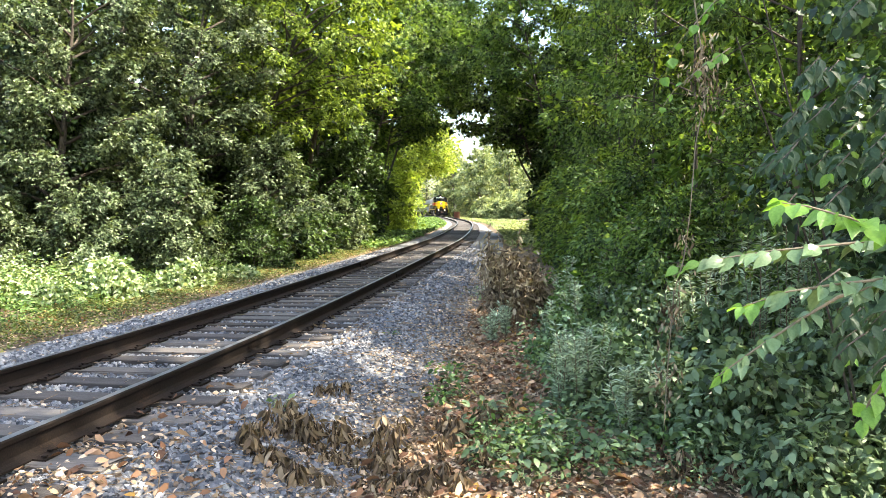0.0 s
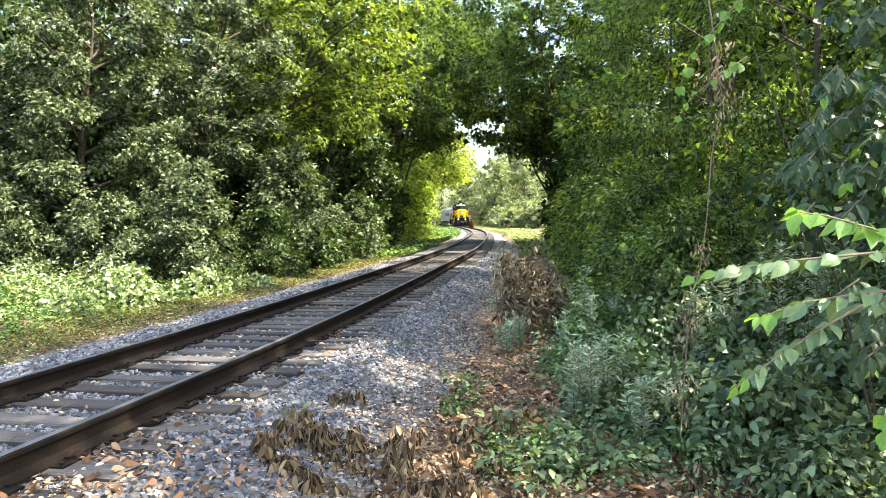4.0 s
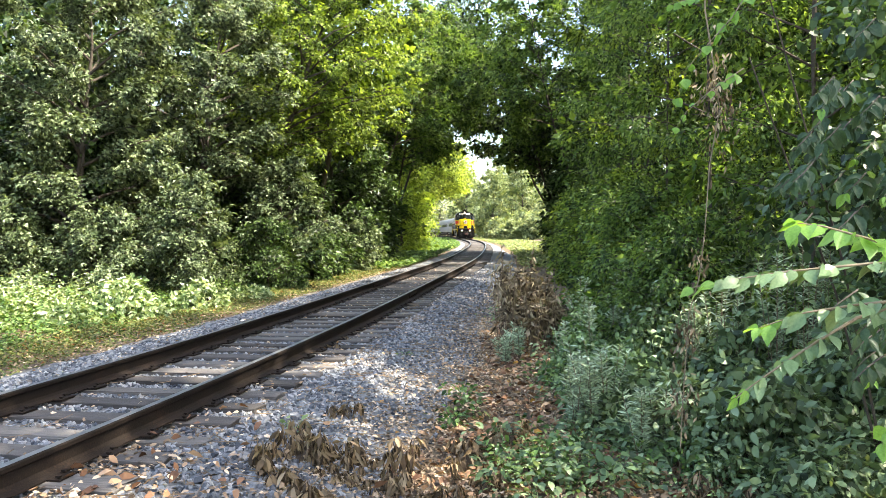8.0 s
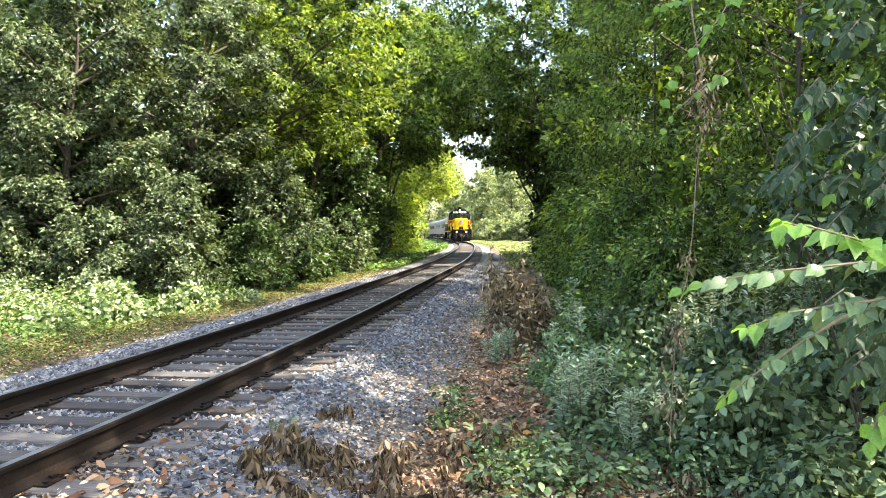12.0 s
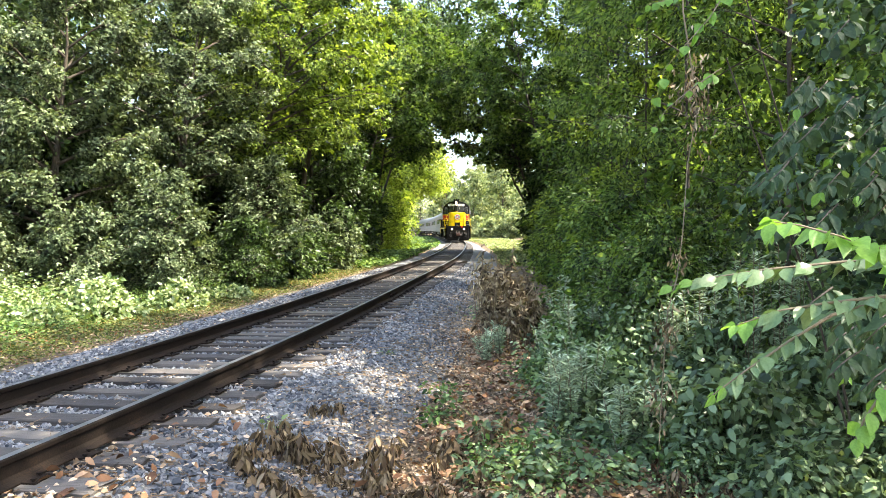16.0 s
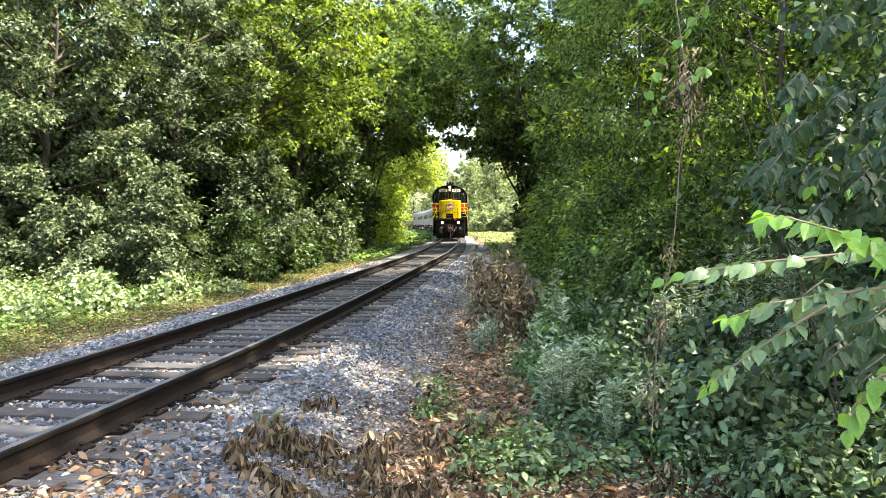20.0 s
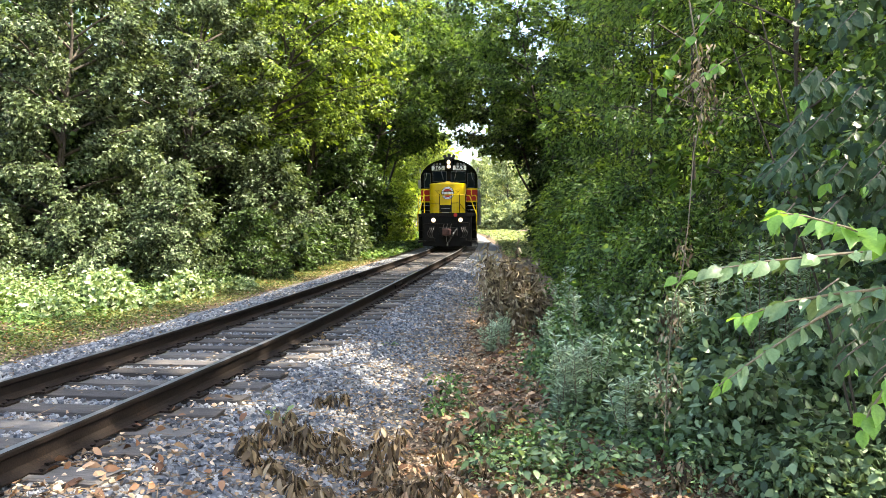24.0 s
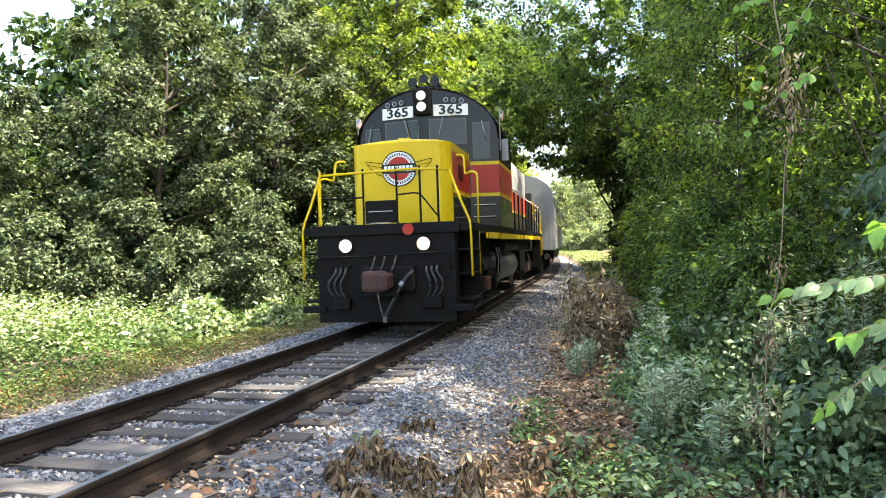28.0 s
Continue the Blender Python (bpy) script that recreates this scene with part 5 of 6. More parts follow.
# right side: slender trees with small leaves, close to the path
SLENDER = "slender tree with small green leaves at the path edge, some added out of view for shade"
for n, (x, y, h, r, b, limbs, each, size, leaf) in enumerate((
    (4.5, 9.2, 13.5, 1.8, 0.3, 44, 28, 0.084, LEAF_BACK), (4.5, 12.6, 16.5, 2.0, 0.3, 42, 24, 0.092, LEAF_BACK), (4.8, 16.4, 18.0, 2.1, 0.3, 40, 26, 0.105, LEAF_BRIGHT), (5.4, 20.8, 16.0, 2.1, 0.3, 36, 22, 0.125, LEAF_BACK),
    (6.2, 25.5, 14.5, 2.2, 0.3, 32, 18, 0.15, LEAF_BACK), (7.0, 31.0, 14.5, 2.4, 0.3, 30, 16, 0.18, LEAF_BACK), (8.0, 37.5, 17.0, 2.5, 0.3, 30, 16, 0.2, LEAF_SHADED), (8.9, 44.0, 18.0, 2.8, 0.3, 30, 16, 0.23, LEAF_SHADED),
    (5.9, 6.8, 9.0, 1.8, 2.4, 30, 24, 0.1, LEAF_BACK),
)):
    broadleaf(x, y, h, r, b, leaf, 200 + n, SLENDER, size=size, limbs=limbs, subs=6, sprays=4, each=each, spray_r=0.22 if y < 18 else 0.3, trunk_r=0.034, build=leaf_mesh, aspect=0.62, inner=0.25)
# rows behind them, including trees added only to block the sun
for n, (x, y, h, r, b, cl, leaf) in enumerate((
    # first three: tall, mostly unseen, added to shade the left wood
    (11.5, 34.0, 22.0, 3.6, 3.0, 300, LEAF_SHADED), (12.0, 39.5, 26.0, 3.8, 3.0, 300, LEAF_SHADED), (13.0, 45.5, 28.0, 4.0, 3.0, 300, LEAF_SHADED), (8.4, 9.5, 10.5, 2.6, 0.0, 260, LEAF_BRIGHT),
    (9.2, 14.0, 15.0, 3.0, 0.0, 380, LEAF_BACK), (9.8, 20.0, 16.0, 3.2, 0.0, 380, LEAF_BACK), (10.5, 27.0, 14.0, 3.4, 0.0, 320, LEAF_BACK), (7.6, 5.2, 9.5, 2.2, 1.0, 240, LEAF_BACK),
    # first six: high crowns out of view, added to shade path and track
    (6.6, 4.4, 23.0, 2.7, 8.6, 350, LEAF_BACK), (7.0, 7.6, 24.0, 2.7, 9.6, 290, LEAF_BACK), (6.4, 0.6, 18.0, 2.5, 8.0, 340, LEAF_BACK), (7.8, 10.8, 24.0, 2.9, 11.0, 320, LEAF_BACK), (8.2, 14.6, 22.5, 2.9, 10.5, 300, LEAF_BACK), (8.8, 18.0, 20.0, 2.9, 10.0, 260, LEAF_BACK), (11.4, 16.5, 9.0, 2.8, 0.0, 280, LEAF_BACK), (12.6, 24.0, 15.0, 3.6, 0.0, 380, LEAF_SHADED), (14.6, 32.0, 17.0, 4.4, 0.0, 400, LEAF_SHADED), (17.0, 40.0, 19.0, 5.0, 0.0, 400, LEAF_SHADED),
)):
    tree(x, y, h, r, b, cl, 22, 0.22 if x < 10.5 else 0.34, leaf, 220 + n, SLENDER, group=WOOD, lobes=15, clump_r=0.4, trunk_r=0.055, flat=0.5, skirt=cl // 3 if b == 0 else 0)
for n, (x, y, h, r, leaf) in enumerate((
    (3.0, 9.6, 2.0, 1.0, LEAF_BACK), (3.2, 12.0, 2.6, 1.0, LEAF_BACK), (3.5, 14.6, 3.0, 1.05, LEAF_BRIGHT), (3.8, 17.6, 3.2, 1.1, LEAF_BACK), (4.2, 21.0, 3.2, 1.2, LEAF_BRIGHT),
    (4.8, 25.0, 3.4, 1.3, LEAF_BRIGHT), (5.5, 30.0, 3.6, 1.3, LEAF_BRIGHT), (6.3, 36.0, 3.8, 1.4, LEAF_BACK), (7.2, 42.5, 4.0, 1.5, LEAF_BRIGHT), (8.0, 48.5, 3.6, 1.6, LEAF_BRIGHT), (8.8, 54.0, 3.0, 1.6, LEAF_BRIGHT),
)):
    broadleaf(x, y, h, r, 0.1, leaf, 250 + n, "dense green bush beside the gravel", size=0.075 if y < 16 else 0.1 if y < 26 else 0.15, limbs=30, subs=6, sprays=3, each=26 if y < 22 else 14, spray_r=0.18 if y < 22 else 0.28, trunk_r=0.03, name="bush", category="bush", group=BUSHES, build=leaf_mesh, aspect=0.65, inner=0.2)
for n, (x, y, h, r) in enumerate(((4.2, 6.6, 2.3, 1.2), (5.4, 8.6, 2.8, 1.4), (4.4, 4.4, 2.0, 1.1), (6.6, 6.0, 3.0, 1.5), (4.2, 10.8, 2.6, 1.2), (5.8, 11.5, 3.2, 1.5), (6.2, 15.0, 3.2, 1.6), (5.2, 2.6, 2.4, 1.2))):
    bush(x, y, h, r, 150, 34, 0.1, LEAF_DULL if n in (0, 2, 7) else LEAF_MAPLE, 270 + n, "dense green bush under the slender trees", group=BUSHES, clump_r=0.34)
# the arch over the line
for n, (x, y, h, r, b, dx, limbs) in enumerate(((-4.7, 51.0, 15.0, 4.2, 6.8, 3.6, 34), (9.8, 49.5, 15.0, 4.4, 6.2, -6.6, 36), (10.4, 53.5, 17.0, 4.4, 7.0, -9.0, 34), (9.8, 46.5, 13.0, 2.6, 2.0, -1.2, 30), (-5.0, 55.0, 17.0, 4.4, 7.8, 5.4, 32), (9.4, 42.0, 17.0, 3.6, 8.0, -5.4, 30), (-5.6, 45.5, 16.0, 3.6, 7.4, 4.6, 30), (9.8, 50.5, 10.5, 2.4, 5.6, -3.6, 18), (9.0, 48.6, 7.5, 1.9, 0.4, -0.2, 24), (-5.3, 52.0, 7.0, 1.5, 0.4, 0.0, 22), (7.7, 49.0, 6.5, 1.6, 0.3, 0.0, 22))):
    # most of the arch takes the leaf colour with shade painted in
    broadleaf(x, y, h, r, b, LEAF_BACK if n in (0, 1, 5, 6) else LEAF_SHADED, 300 + n, "dark leafy tree arching over the railway", size=0.22, limbs=limbs, subs=7, sprays=4, each=15, lean=(dx, 0), spray_r=0.38, trunk_r=0.09, inner=0.3, bow=1.0 if x < 0 else 0.6)
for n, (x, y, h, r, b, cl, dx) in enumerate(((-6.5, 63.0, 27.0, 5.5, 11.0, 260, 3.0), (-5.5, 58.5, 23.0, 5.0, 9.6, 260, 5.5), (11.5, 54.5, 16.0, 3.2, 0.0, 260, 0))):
    tree(x, y, h, r, b, cl, 22, 0.34, LEAF_SHADED, 330 + n, "dark leafy tree arching over the railway", (dx, 0), group=WOOD, lobes=11, clump_r=0.7, limbs=3, trunk_r=0.13)
# sunlit bushes past the arch, their brightness in the leaf colour, and the haze-tinted far wood
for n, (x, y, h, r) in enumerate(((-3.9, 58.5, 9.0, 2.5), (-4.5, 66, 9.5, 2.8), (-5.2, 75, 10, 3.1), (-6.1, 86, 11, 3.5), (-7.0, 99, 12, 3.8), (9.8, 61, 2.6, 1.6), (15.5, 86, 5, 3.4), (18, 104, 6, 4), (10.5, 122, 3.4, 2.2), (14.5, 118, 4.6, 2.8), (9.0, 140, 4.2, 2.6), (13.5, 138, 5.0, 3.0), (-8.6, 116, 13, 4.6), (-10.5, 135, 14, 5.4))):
    broadleaf(x, y, h, r, 0.2, LEAF_HAZED if 6 <= n <= 11 else LEAF_LIME if n % 3 != 1 else LEAF_BRIGHT, 400 + n, "yellow-green bushy tree beside the railway, sunlight and haze painted into leaf colours", size=0.26 if y < 80 else 0.36, limbs=32, subs=6, sprays=4, each=11, spray_r=0.45, trunk_r=0.1, group="sunlit bushes", aspect=0.8, inner=0.25)
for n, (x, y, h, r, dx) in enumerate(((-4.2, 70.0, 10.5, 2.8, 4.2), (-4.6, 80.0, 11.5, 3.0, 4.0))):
    broadleaf(x, y, h, r, 5.6, LEAF_LIME, 460 + n, "yellow-green tree with sun-brightened leaf colour leaning towards the railway", size=0.26, limbs=28, subs=6, sprays=4, each=11, lean=(dx, 0), spray_r=0.45, trunk_r=0.1, group="sunlit bushes", aspect=0.8, inner=0.25, bow=0.7)
# far trees look hazy through their leaf colour alone
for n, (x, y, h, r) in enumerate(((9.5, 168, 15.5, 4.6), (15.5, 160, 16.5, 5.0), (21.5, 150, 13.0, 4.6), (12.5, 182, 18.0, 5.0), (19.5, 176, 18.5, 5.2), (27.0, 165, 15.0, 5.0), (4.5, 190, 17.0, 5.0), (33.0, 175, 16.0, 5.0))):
    broadleaf(x, y, h, r, 0.3, LEAF_HAZED, 440 + n, "green tree with haze-pale leaf colour past the bend of the line", size=0.5, limbs=34, subs=6, sprays=4, each=7, spray_r=0.7, trunk_r=0.25, group="far wood", aspect=0.8, inner=0.3)
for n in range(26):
    tree(-62 + n * 5.6 + (n * 29 % 7), 204 + (n * 37 % 41), 16 + (n * 13 % 6) + (n * 5 % 3), 5.6, 0.0, 150, 16, 0.7, LEAF_HAZED, 500 + n, "tall green tree of the far wood with haze in its leaf colour", group="far wood", lobes=12, clump_r=1.2, trunk_r=0.3, skirt=60)
for n, (x, y, h, r) in enumerate(((-30, 26, 6, 5), (-24, 34, 7, 5), (-17, 42, 8, 5), (-14, 52, 9, 5), (-33, 18, 5, 5), (-12, 62, 9, 5), (16, 12, 6, 4.5), (17, 22, 7, 5), (18, 34, 8, 5.5), (17, 48, 9, 5.5), (14, 2, 5, 4), (20, 60, 6, 5.5), (26, 76, 7, 6.5), (-22, 10, 3.0, 3.5))):
    bush(x, y, h, r, 150, 16, 0.5, LEAF_MAPLE, 700 + n, "tall tangled thicket behind the trees", "thicket", "thicket", "thickets", 0.9)


# ---- undergrowth ----
LEAF_GREY = leaf_material("greyish_goldenrod_leaf", (0.20, 0.27, 0.18), (0.35, 0.43, 0.31), (0.50, 0.58, 0.44), 0.2, 0.5)
LEAF_DEAD = leaf_material("wilted_brown_leaf", (0.085, 0.06, 0.038), (0.22, 0.165, 0.105), (0.46, 0.38, 0.27), 0.15, 0.75)
LEAF_FALLEN = leaf_material("fallen_leaf", (0.10, 0.066, 0.042), (0.31, 0.215, 0.14), (0.56, 0.43, 0.31), 0.05, 0.75, (0.34, 0.17, 0.05), 0.015, 2.0)
LEAF_RUSSET = leaf_material("russet_fallen_leaf", (0.10, 0.045, 0.026), (0.24, 0.12, 0.065), (0.44, 0.28, 0.17), 0.08, 0.7, (0.45, 0.24, 0.05), 0.03, 3.0)
LEAF_COVER = leaf_material("ground_cover_leaf", (0.045, 0.08, 0.02), (0.10, 0.13, 0.035), (0.18, 0.17, 0.06), 0.2, 0.6, (0.20, 0.08, 0.03), 0.06, 0.8)
LEAF_FRESH = leaf_material("fresh_weed_leaf", (0.035, 0.085, 0.018), (0.085, 0.165, 0.04), (0.19, 0.28, 0.085), 0.3, 0.42, patch=1.5)
STALK = surface("dry_stalk", [(0.3, (0.10, 0.065, 0.04)), (0.7, (0.26, 0.18, 0.11))], 0.85, 0, 8, 60, 0.3)


def scatter(rng, n, s_range, u_range, keep=None):
    """Places along the line: s metres along, u metres to its right."""
    s, u = rng.uniform(*s_range, n), rng.uniform(*u_range, n)
    if keep is not None:
        ok = rng.uniform(0, 1, n) < keep(s, u)
        s, u = s[ok], u[ok]
    x, y, _ = line_at(s, u)
    return x, y


def between_ties(s, u):
    """0 on a tie, 1 in the crib between two."""
    return np.where((np.abs((s + 6.2 + 0.2475) % 0.495 - 0.2475) < 0.098) & (np.abs(u) < 1.34), 0.07, 1.0)


def build_stones():
    rng = np.random.default_rng(7)
    x, y = scatter(rng, 34000, (-6.5, 3.5), (-2.5, 2.9), lambda s, u: np.clip((2.95 - np.abs(u)) / 0.8, 0.08, 1) * between_ties(s, u))
    stones("ballast_stones", x, y, bed_z(x, y), rng.uniform(0.024, 0.064, len(x)), 8, "loose grey crushed stones of the track ballast")
    x, y = scatter(rng, 19000, (3.5, 22), (-2.3, 2.6), lambda s, u: np.clip((2.8 - np.abs(u)) / 0.8, 0.15, 1) * between_ties(s, u))
    stones("ballast_stones", x, y, bed_z(x, y), rng.uniform(0.035, 0.075, len(x)), 9, "loose grey crushed stones of the track ballast")


build_stones()


def leaf_field(name, x, y, z, size, leaf, seed, label, category, flatness=1.0, aspect=0.7, lift=0.0, tip_up=0.0, fine=False, curl=0.25):
    rng = np.random.default_rng(seed)
    n = len(x)
    pos = np.stack([x, y, z], -1)
    a = rng.uniform(0, 6.283, n)
    tip = np.stack([np.cos(a), np.sin(a), rng.normal(tip_up, 0.25, n)], -1)
    nrm = np.stack([rng.normal(0, 0.4 / flatness, n), rng.normal(0, 0.4 / flatness, n), np.ones(n)], -1)
    ln = size * rng.uniform(0.6, 1.3, n)
    me = fine_leaf_mesh(name, pos, tip, nrm, ln, ln * aspect, leaf, curl) if fine else leaf_mesh(name, pos, tip, nrm, ln, ln * aspect, leaf)
    return tagged(new(name, me), label, category, kind="stuff")


def build_litter():
    rng = np.random.default_rng(11)
    # the path between the ballast and the bushes
    x, y = scatter(rng, 60000, (-6.5, 14), (1.9, 5.2), lambda s, u: soft_step(1.7, 3.0, u) * np.clip(1.15 - s / 16, 0.2, 1))
    leaf_field("fallen_leaves", x, y, top_z(x, y) + rng.uniform(0.004, 0.04, len(x)), 0.042, LEAF_FALLEN, 12, "dry brown fallen leaves and bits covering the path", "fallen leaves", 0.6)
    x, y = scatter(rng, 9000, (-6.5, 12), (2.4, 5.0), lambda s, u: soft_step(2.5, 3.3, u) * np.clip(1.0 - s / 16, 0.15, 1))
    leaf_field("fallen_leaves", x, y, top_z(x, y) + rng.uniform(0.02, 0.06, len(x)), 0.082, LEAF_RUSSET, 16, "large curled russet and tan fallen leaves on the path", "fallen leaves", 0.4, 0.62, fine=True, curl=0.45)
    # drifts against the near rail, and a few on the ties and stones
    x, y = scatter(rng, 20000, (-6.5, 2), (0.85, 2.3), lambda s, u: np.clip(0.95 - (u - 0.85) * 0.6, 0, 1) * np.clip(-0.9 - s / 3.6, 0.03, 1))
    leaf_field("fallen_leaves", x, y, bed_z(x, y) + rng.uniform(0.01, 0.06, len(x)), 0.05, LEAF_FALLEN, 13, "brown fallen leaves drifted against the rail foot", "fallen leaves", fine=True)
    x, y = scatter(rng, 2600, (-6.5, -2.5), (0.85, 2.1), lambda s, u: np.clip(1.0 - (u - 0.85) * 0.6, 0, 1) * np.clip(-1.2 - s / 3.4, 0.02, 1))
    leaf_field("fallen_leaves", x, y, bed_z(x, y) + rng.uniform(0.04, 0.10, len(x)), 0.085, LEAF_RUSSET, 17, "large tan and russet leaves heaped beside the rail", "fallen leaves", 0.35, 0.6, fine=True, curl=0.4)
    x, y = scatter(rng, 2000, (-6.5, 20), (-2.6, 2.4))
    leaf_field("fallen_leaves", x, y, bed_z(x, y) + rng.uniform(0.04, 0.06, len(x)), 0.045, LEAF_FALLEN, 14, "scattered dry leaves lying on the ballast", "fallen leaves", fine=True)
    x, y = scatter(rng, 6000, (-8, 26), (-4.4, -2.8), lambda s, u: np.clip(1 - np.abs(u + 3.5) / 0.8, 0, 1))
    leaf_field("fallen_leaves", x, y, top_z(x, y) + rng.uniform(0.005, 0.04, len(x)), 0.08, LEAF_FALLEN, 15, "brown leaves and dry grass along the far side of the ballast", "fallen leaves")


build_litter()


def weed_patch(name, x, y, height, each, size, leaf, seed, label, category, aspect=0.7, fine=False, droop=0.2):
    """Many low plants: leaves held up to the given heights."""
    rng = np.random.default_rng(seed)
    n = len(x)
    base = np.stack([x, y, top_z(x, y)], -1)
    h = height * rng.uniform(0.5, 1.15, (n, each)) if np.ndim(height) == 0 else height[:, None] * rng.uniform(0.35, 1.1, (n, each))
    pos = np.repeat(base[:, None], each, 1) + np.concatenate([rng.normal(0, 0.10, (n, each, 2)), h[..., None]], -1)
    pos = pos.reshape(-1, 3)
    a = rng.uniform(0, 6.283, len(pos))
    tip = np.stack([np.cos(a), np.sin(a), rng.normal(-droop, 0.3, len(pos))], -1)
    nrm = rng.normal(0, 0.4, (len(pos), 3)) + np.array([0, 0, 1])
    ln = size * rng.uniform(0.6, 1.25, len(pos))
    me = (fine_leaf_mesh if fine else leaf_mesh)(name, pos, tip, nrm, ln, ln * aspect, leaf)
    return tagged(new(name, me), label, category, kind="stuff")


def build_left_weeds():
    rng = np.random.default_rng(21)
    x, y = scatter(rng, 9500, (-14, 24), (-12.5, -3.6), lambda s, u: soft_step(-3.5, -4.8, u) * soft_step(-13.5 + 0.28 * np.clip(s, 0, 40), -12 + 0.28 * np.clip(s, 0, 40), u))
    h = 0.12 + 0.8 * soft_step(4.4, 6.8, -beside(x, y)) * np.clip(0.75 + 1.1 * ripple(x * 1.6, y * 1.6, 5), 0.15, 1.5)
    back = beside(x, y) + 0.5 * ripple(x * 2, y * 2, 9) < -6.3
    weed_patch("weeds", x[back], y[back], h[back], 13, 0.09, LEAF_WEED, 22, "pale green broad-leaved weeds in a sunlit strip", "weeds")
    weed_patch("weeds", x[~back], y[~back], h[~back], 11, 0.075, LEAF_FRESH, 27, "fresh green low weeds in front of the taller ones", "weeds")
    x, y = scatter(rng, 14000, (-10, 32), (-5.4, -2.8), lambda s, u: np.clip(1.2 - np.abs(u + 4.1) / 1.3, 0, 1))
    weed_patch("ground_cover", x, y, 0.12, 6, 0.055, LEAF_COVER, 23, "low green and reddish ground cover beside the ballast", "ground cover")

    for u0, u1, n in ((-6.0, -2.1, 3400), (2.9, 8.0, 3600)):
        x, y = scatter(rng, n, (24, 160), (u0, u1))
        # the right-hand strip takes the haze-tinted leaf colour
        weed_patch("weeds", x, y, 0.3, 8, 0.2, LEAF_FRESH if u0 < 0 else LEAF_HAZED, 24 + n, "rough green weeds along the far stretch of track", "weeds")


build_left_weeds()

RIGHT = "undergrowth at the path edge"
# broad-leaved undergrowth on the path side, low in front and higher behind
for n, (x, y, h, r, cl, size, leaf) in enumerate((
    (1.35, 6.6, 0.55, 0.42, 80, 0.085, LEAF_DULL), (1.75, 6.0, 0.7, 0.5, 100, 0.10, LEAF_DULL), (2.2, 5.5, 0.75, 0.55, 110, 0.11, LEAF_DULL), (1.6, 7.4, 0.8, 0.55, 110, 0.09, LEAF_BLUE), (2.1, 6.7, 0.95, 0.6, 120, 0.11, LEAF_DULL),
    (2.7, 6.0, 1.0, 0.65, 130, 0.115, LEAF_DULL), (1.7, 8.8, 0.95, 0.65, 110, 0.085, LEAF_BLUE), (2.3, 8.2, 1.1, 0.7, 120, 0.10, LEAF_DULL), (3.0, 7.4, 1.3, 0.8, 130, 0.11, LEAF_DULL), (3.5, 6.2, 1.35, 0.75, 130, 0.115, LEAF_DULL),
    (1.9, 10.4, 1.0, 0.7, 110, 0.08, LEAF_BLUE), (2.6, 10.0, 1.3, 0.8, 110, 0.09, LEAF_BLUE), (1.9, 12.4, 1.0, 0.7, 100, 0.08, LEAF_FRESH), (2.8, 5.1, 0.85, 0.55, 110, 0.11, LEAF_DULL), (3.4, 4.8, 1.15, 0.6, 110, 0.115, LEAF_DULL), (2.4, 4.6, 0.5, 0.4, 70, 0.09, LEAF_DULL), (3.0, 4.2, 0.8, 0.5, 90, 0.10, LEAF_DULL), (3.7, 3.9, 1.2, 0.6, 90, 0.11, LEAF_DULL),
)):
    bush(x, y, h, r, int(cl * 1.1), 18, size * 0.84, leaf, 600 + n, "low broad-leaved undergrowth with dull green leaves", "undergrowth_plant", "undergrowth", RIGHT, 0.2, True, 0.7, 0.66, 0.5)
for n, (x, y, h, r) in enumerate(((-6.6, 15.2, 0.95, 0.8), (-7.6, 14.2, 0.8, 0.8), (-5.9, 17.2, 0.9, 0.7), (-8.8, 13.4, 0.85, 0.9), (-9.9, 12.6, 0.8, 0.8), (-5.2, 19.6, 0.7, 0.6), (-11.0, 12.0, 0.85, 0.9), (-7.4, 16.4, 1.05, 0.9), (-9.4, 15.0, 1.0, 0.9), (-12.6, 11.0, 0.8, 0.9))):
    bush(x, y, h, r, 90, 26, 0.12, LEAF_WEED, 640 + n, "bushy clump of bright green sunlit weeds", "weed_clump", "weeds", "weed clumps", 0.22, False, 0.5, 0.8)


# ---- plants close to the camera ----
def seen_from(px, py, d):
    """A place d metres ahead of the standpoint, so far across and up as two slopes tell."""
    return Vector(((px - 784) / 1305 * d, d, 1.54 - (py - 412) / 1305 * d))


LEAF_SPRIG = leaf_material("sprig_leaf", (0.085, 0.15, 0.065), (0.125, 0.20, 0.095), (0.17, 0.25, 0.13), 0.2, 0.34, patch=9.0)
LEAF_YOUNG = leaf_material("young_lime_leaf", (0.11, 0.24, 0.045), (0.15, 0.30, 0.065), (0.21, 0.36, 0.09), 0.42, 0.38, patch=9.0)
LEAF_DUSK = leaf_material("dusky_blue_green_leaf", (0.016, 0.038, 0.016), (0.030, 0.062, 0.028), (0.07, 0.12, 0.06), 0.3, 0.42, patch=4.0)
TWIG = surface("pale_twig_bark", [(0.3, (0.13, 0.10, 0.065)), (0.7, (0.26, 0.21, 0.14))], 0.8, 0, 10, 70, 0.3)


def single_leaf(name, mat, droop, fold, blunt):
    """One leaf a metre long along +y, to be scaled: pointed, folded along its rib, with a short stalk."""
    rows = [(0.0, 0.006), (0.10, 0.010), (0.14, 0.10), (0.26, 0.24 + blunt), (0.42, 0.30 + blunt), (0.60, 0.27 + blunt * 0.7), (0.78, 0.16), (0.92, 0.05), (1.0, 0.004)]
    v, f = [], []
    for y, w in rows:
        z = -droop * y * y
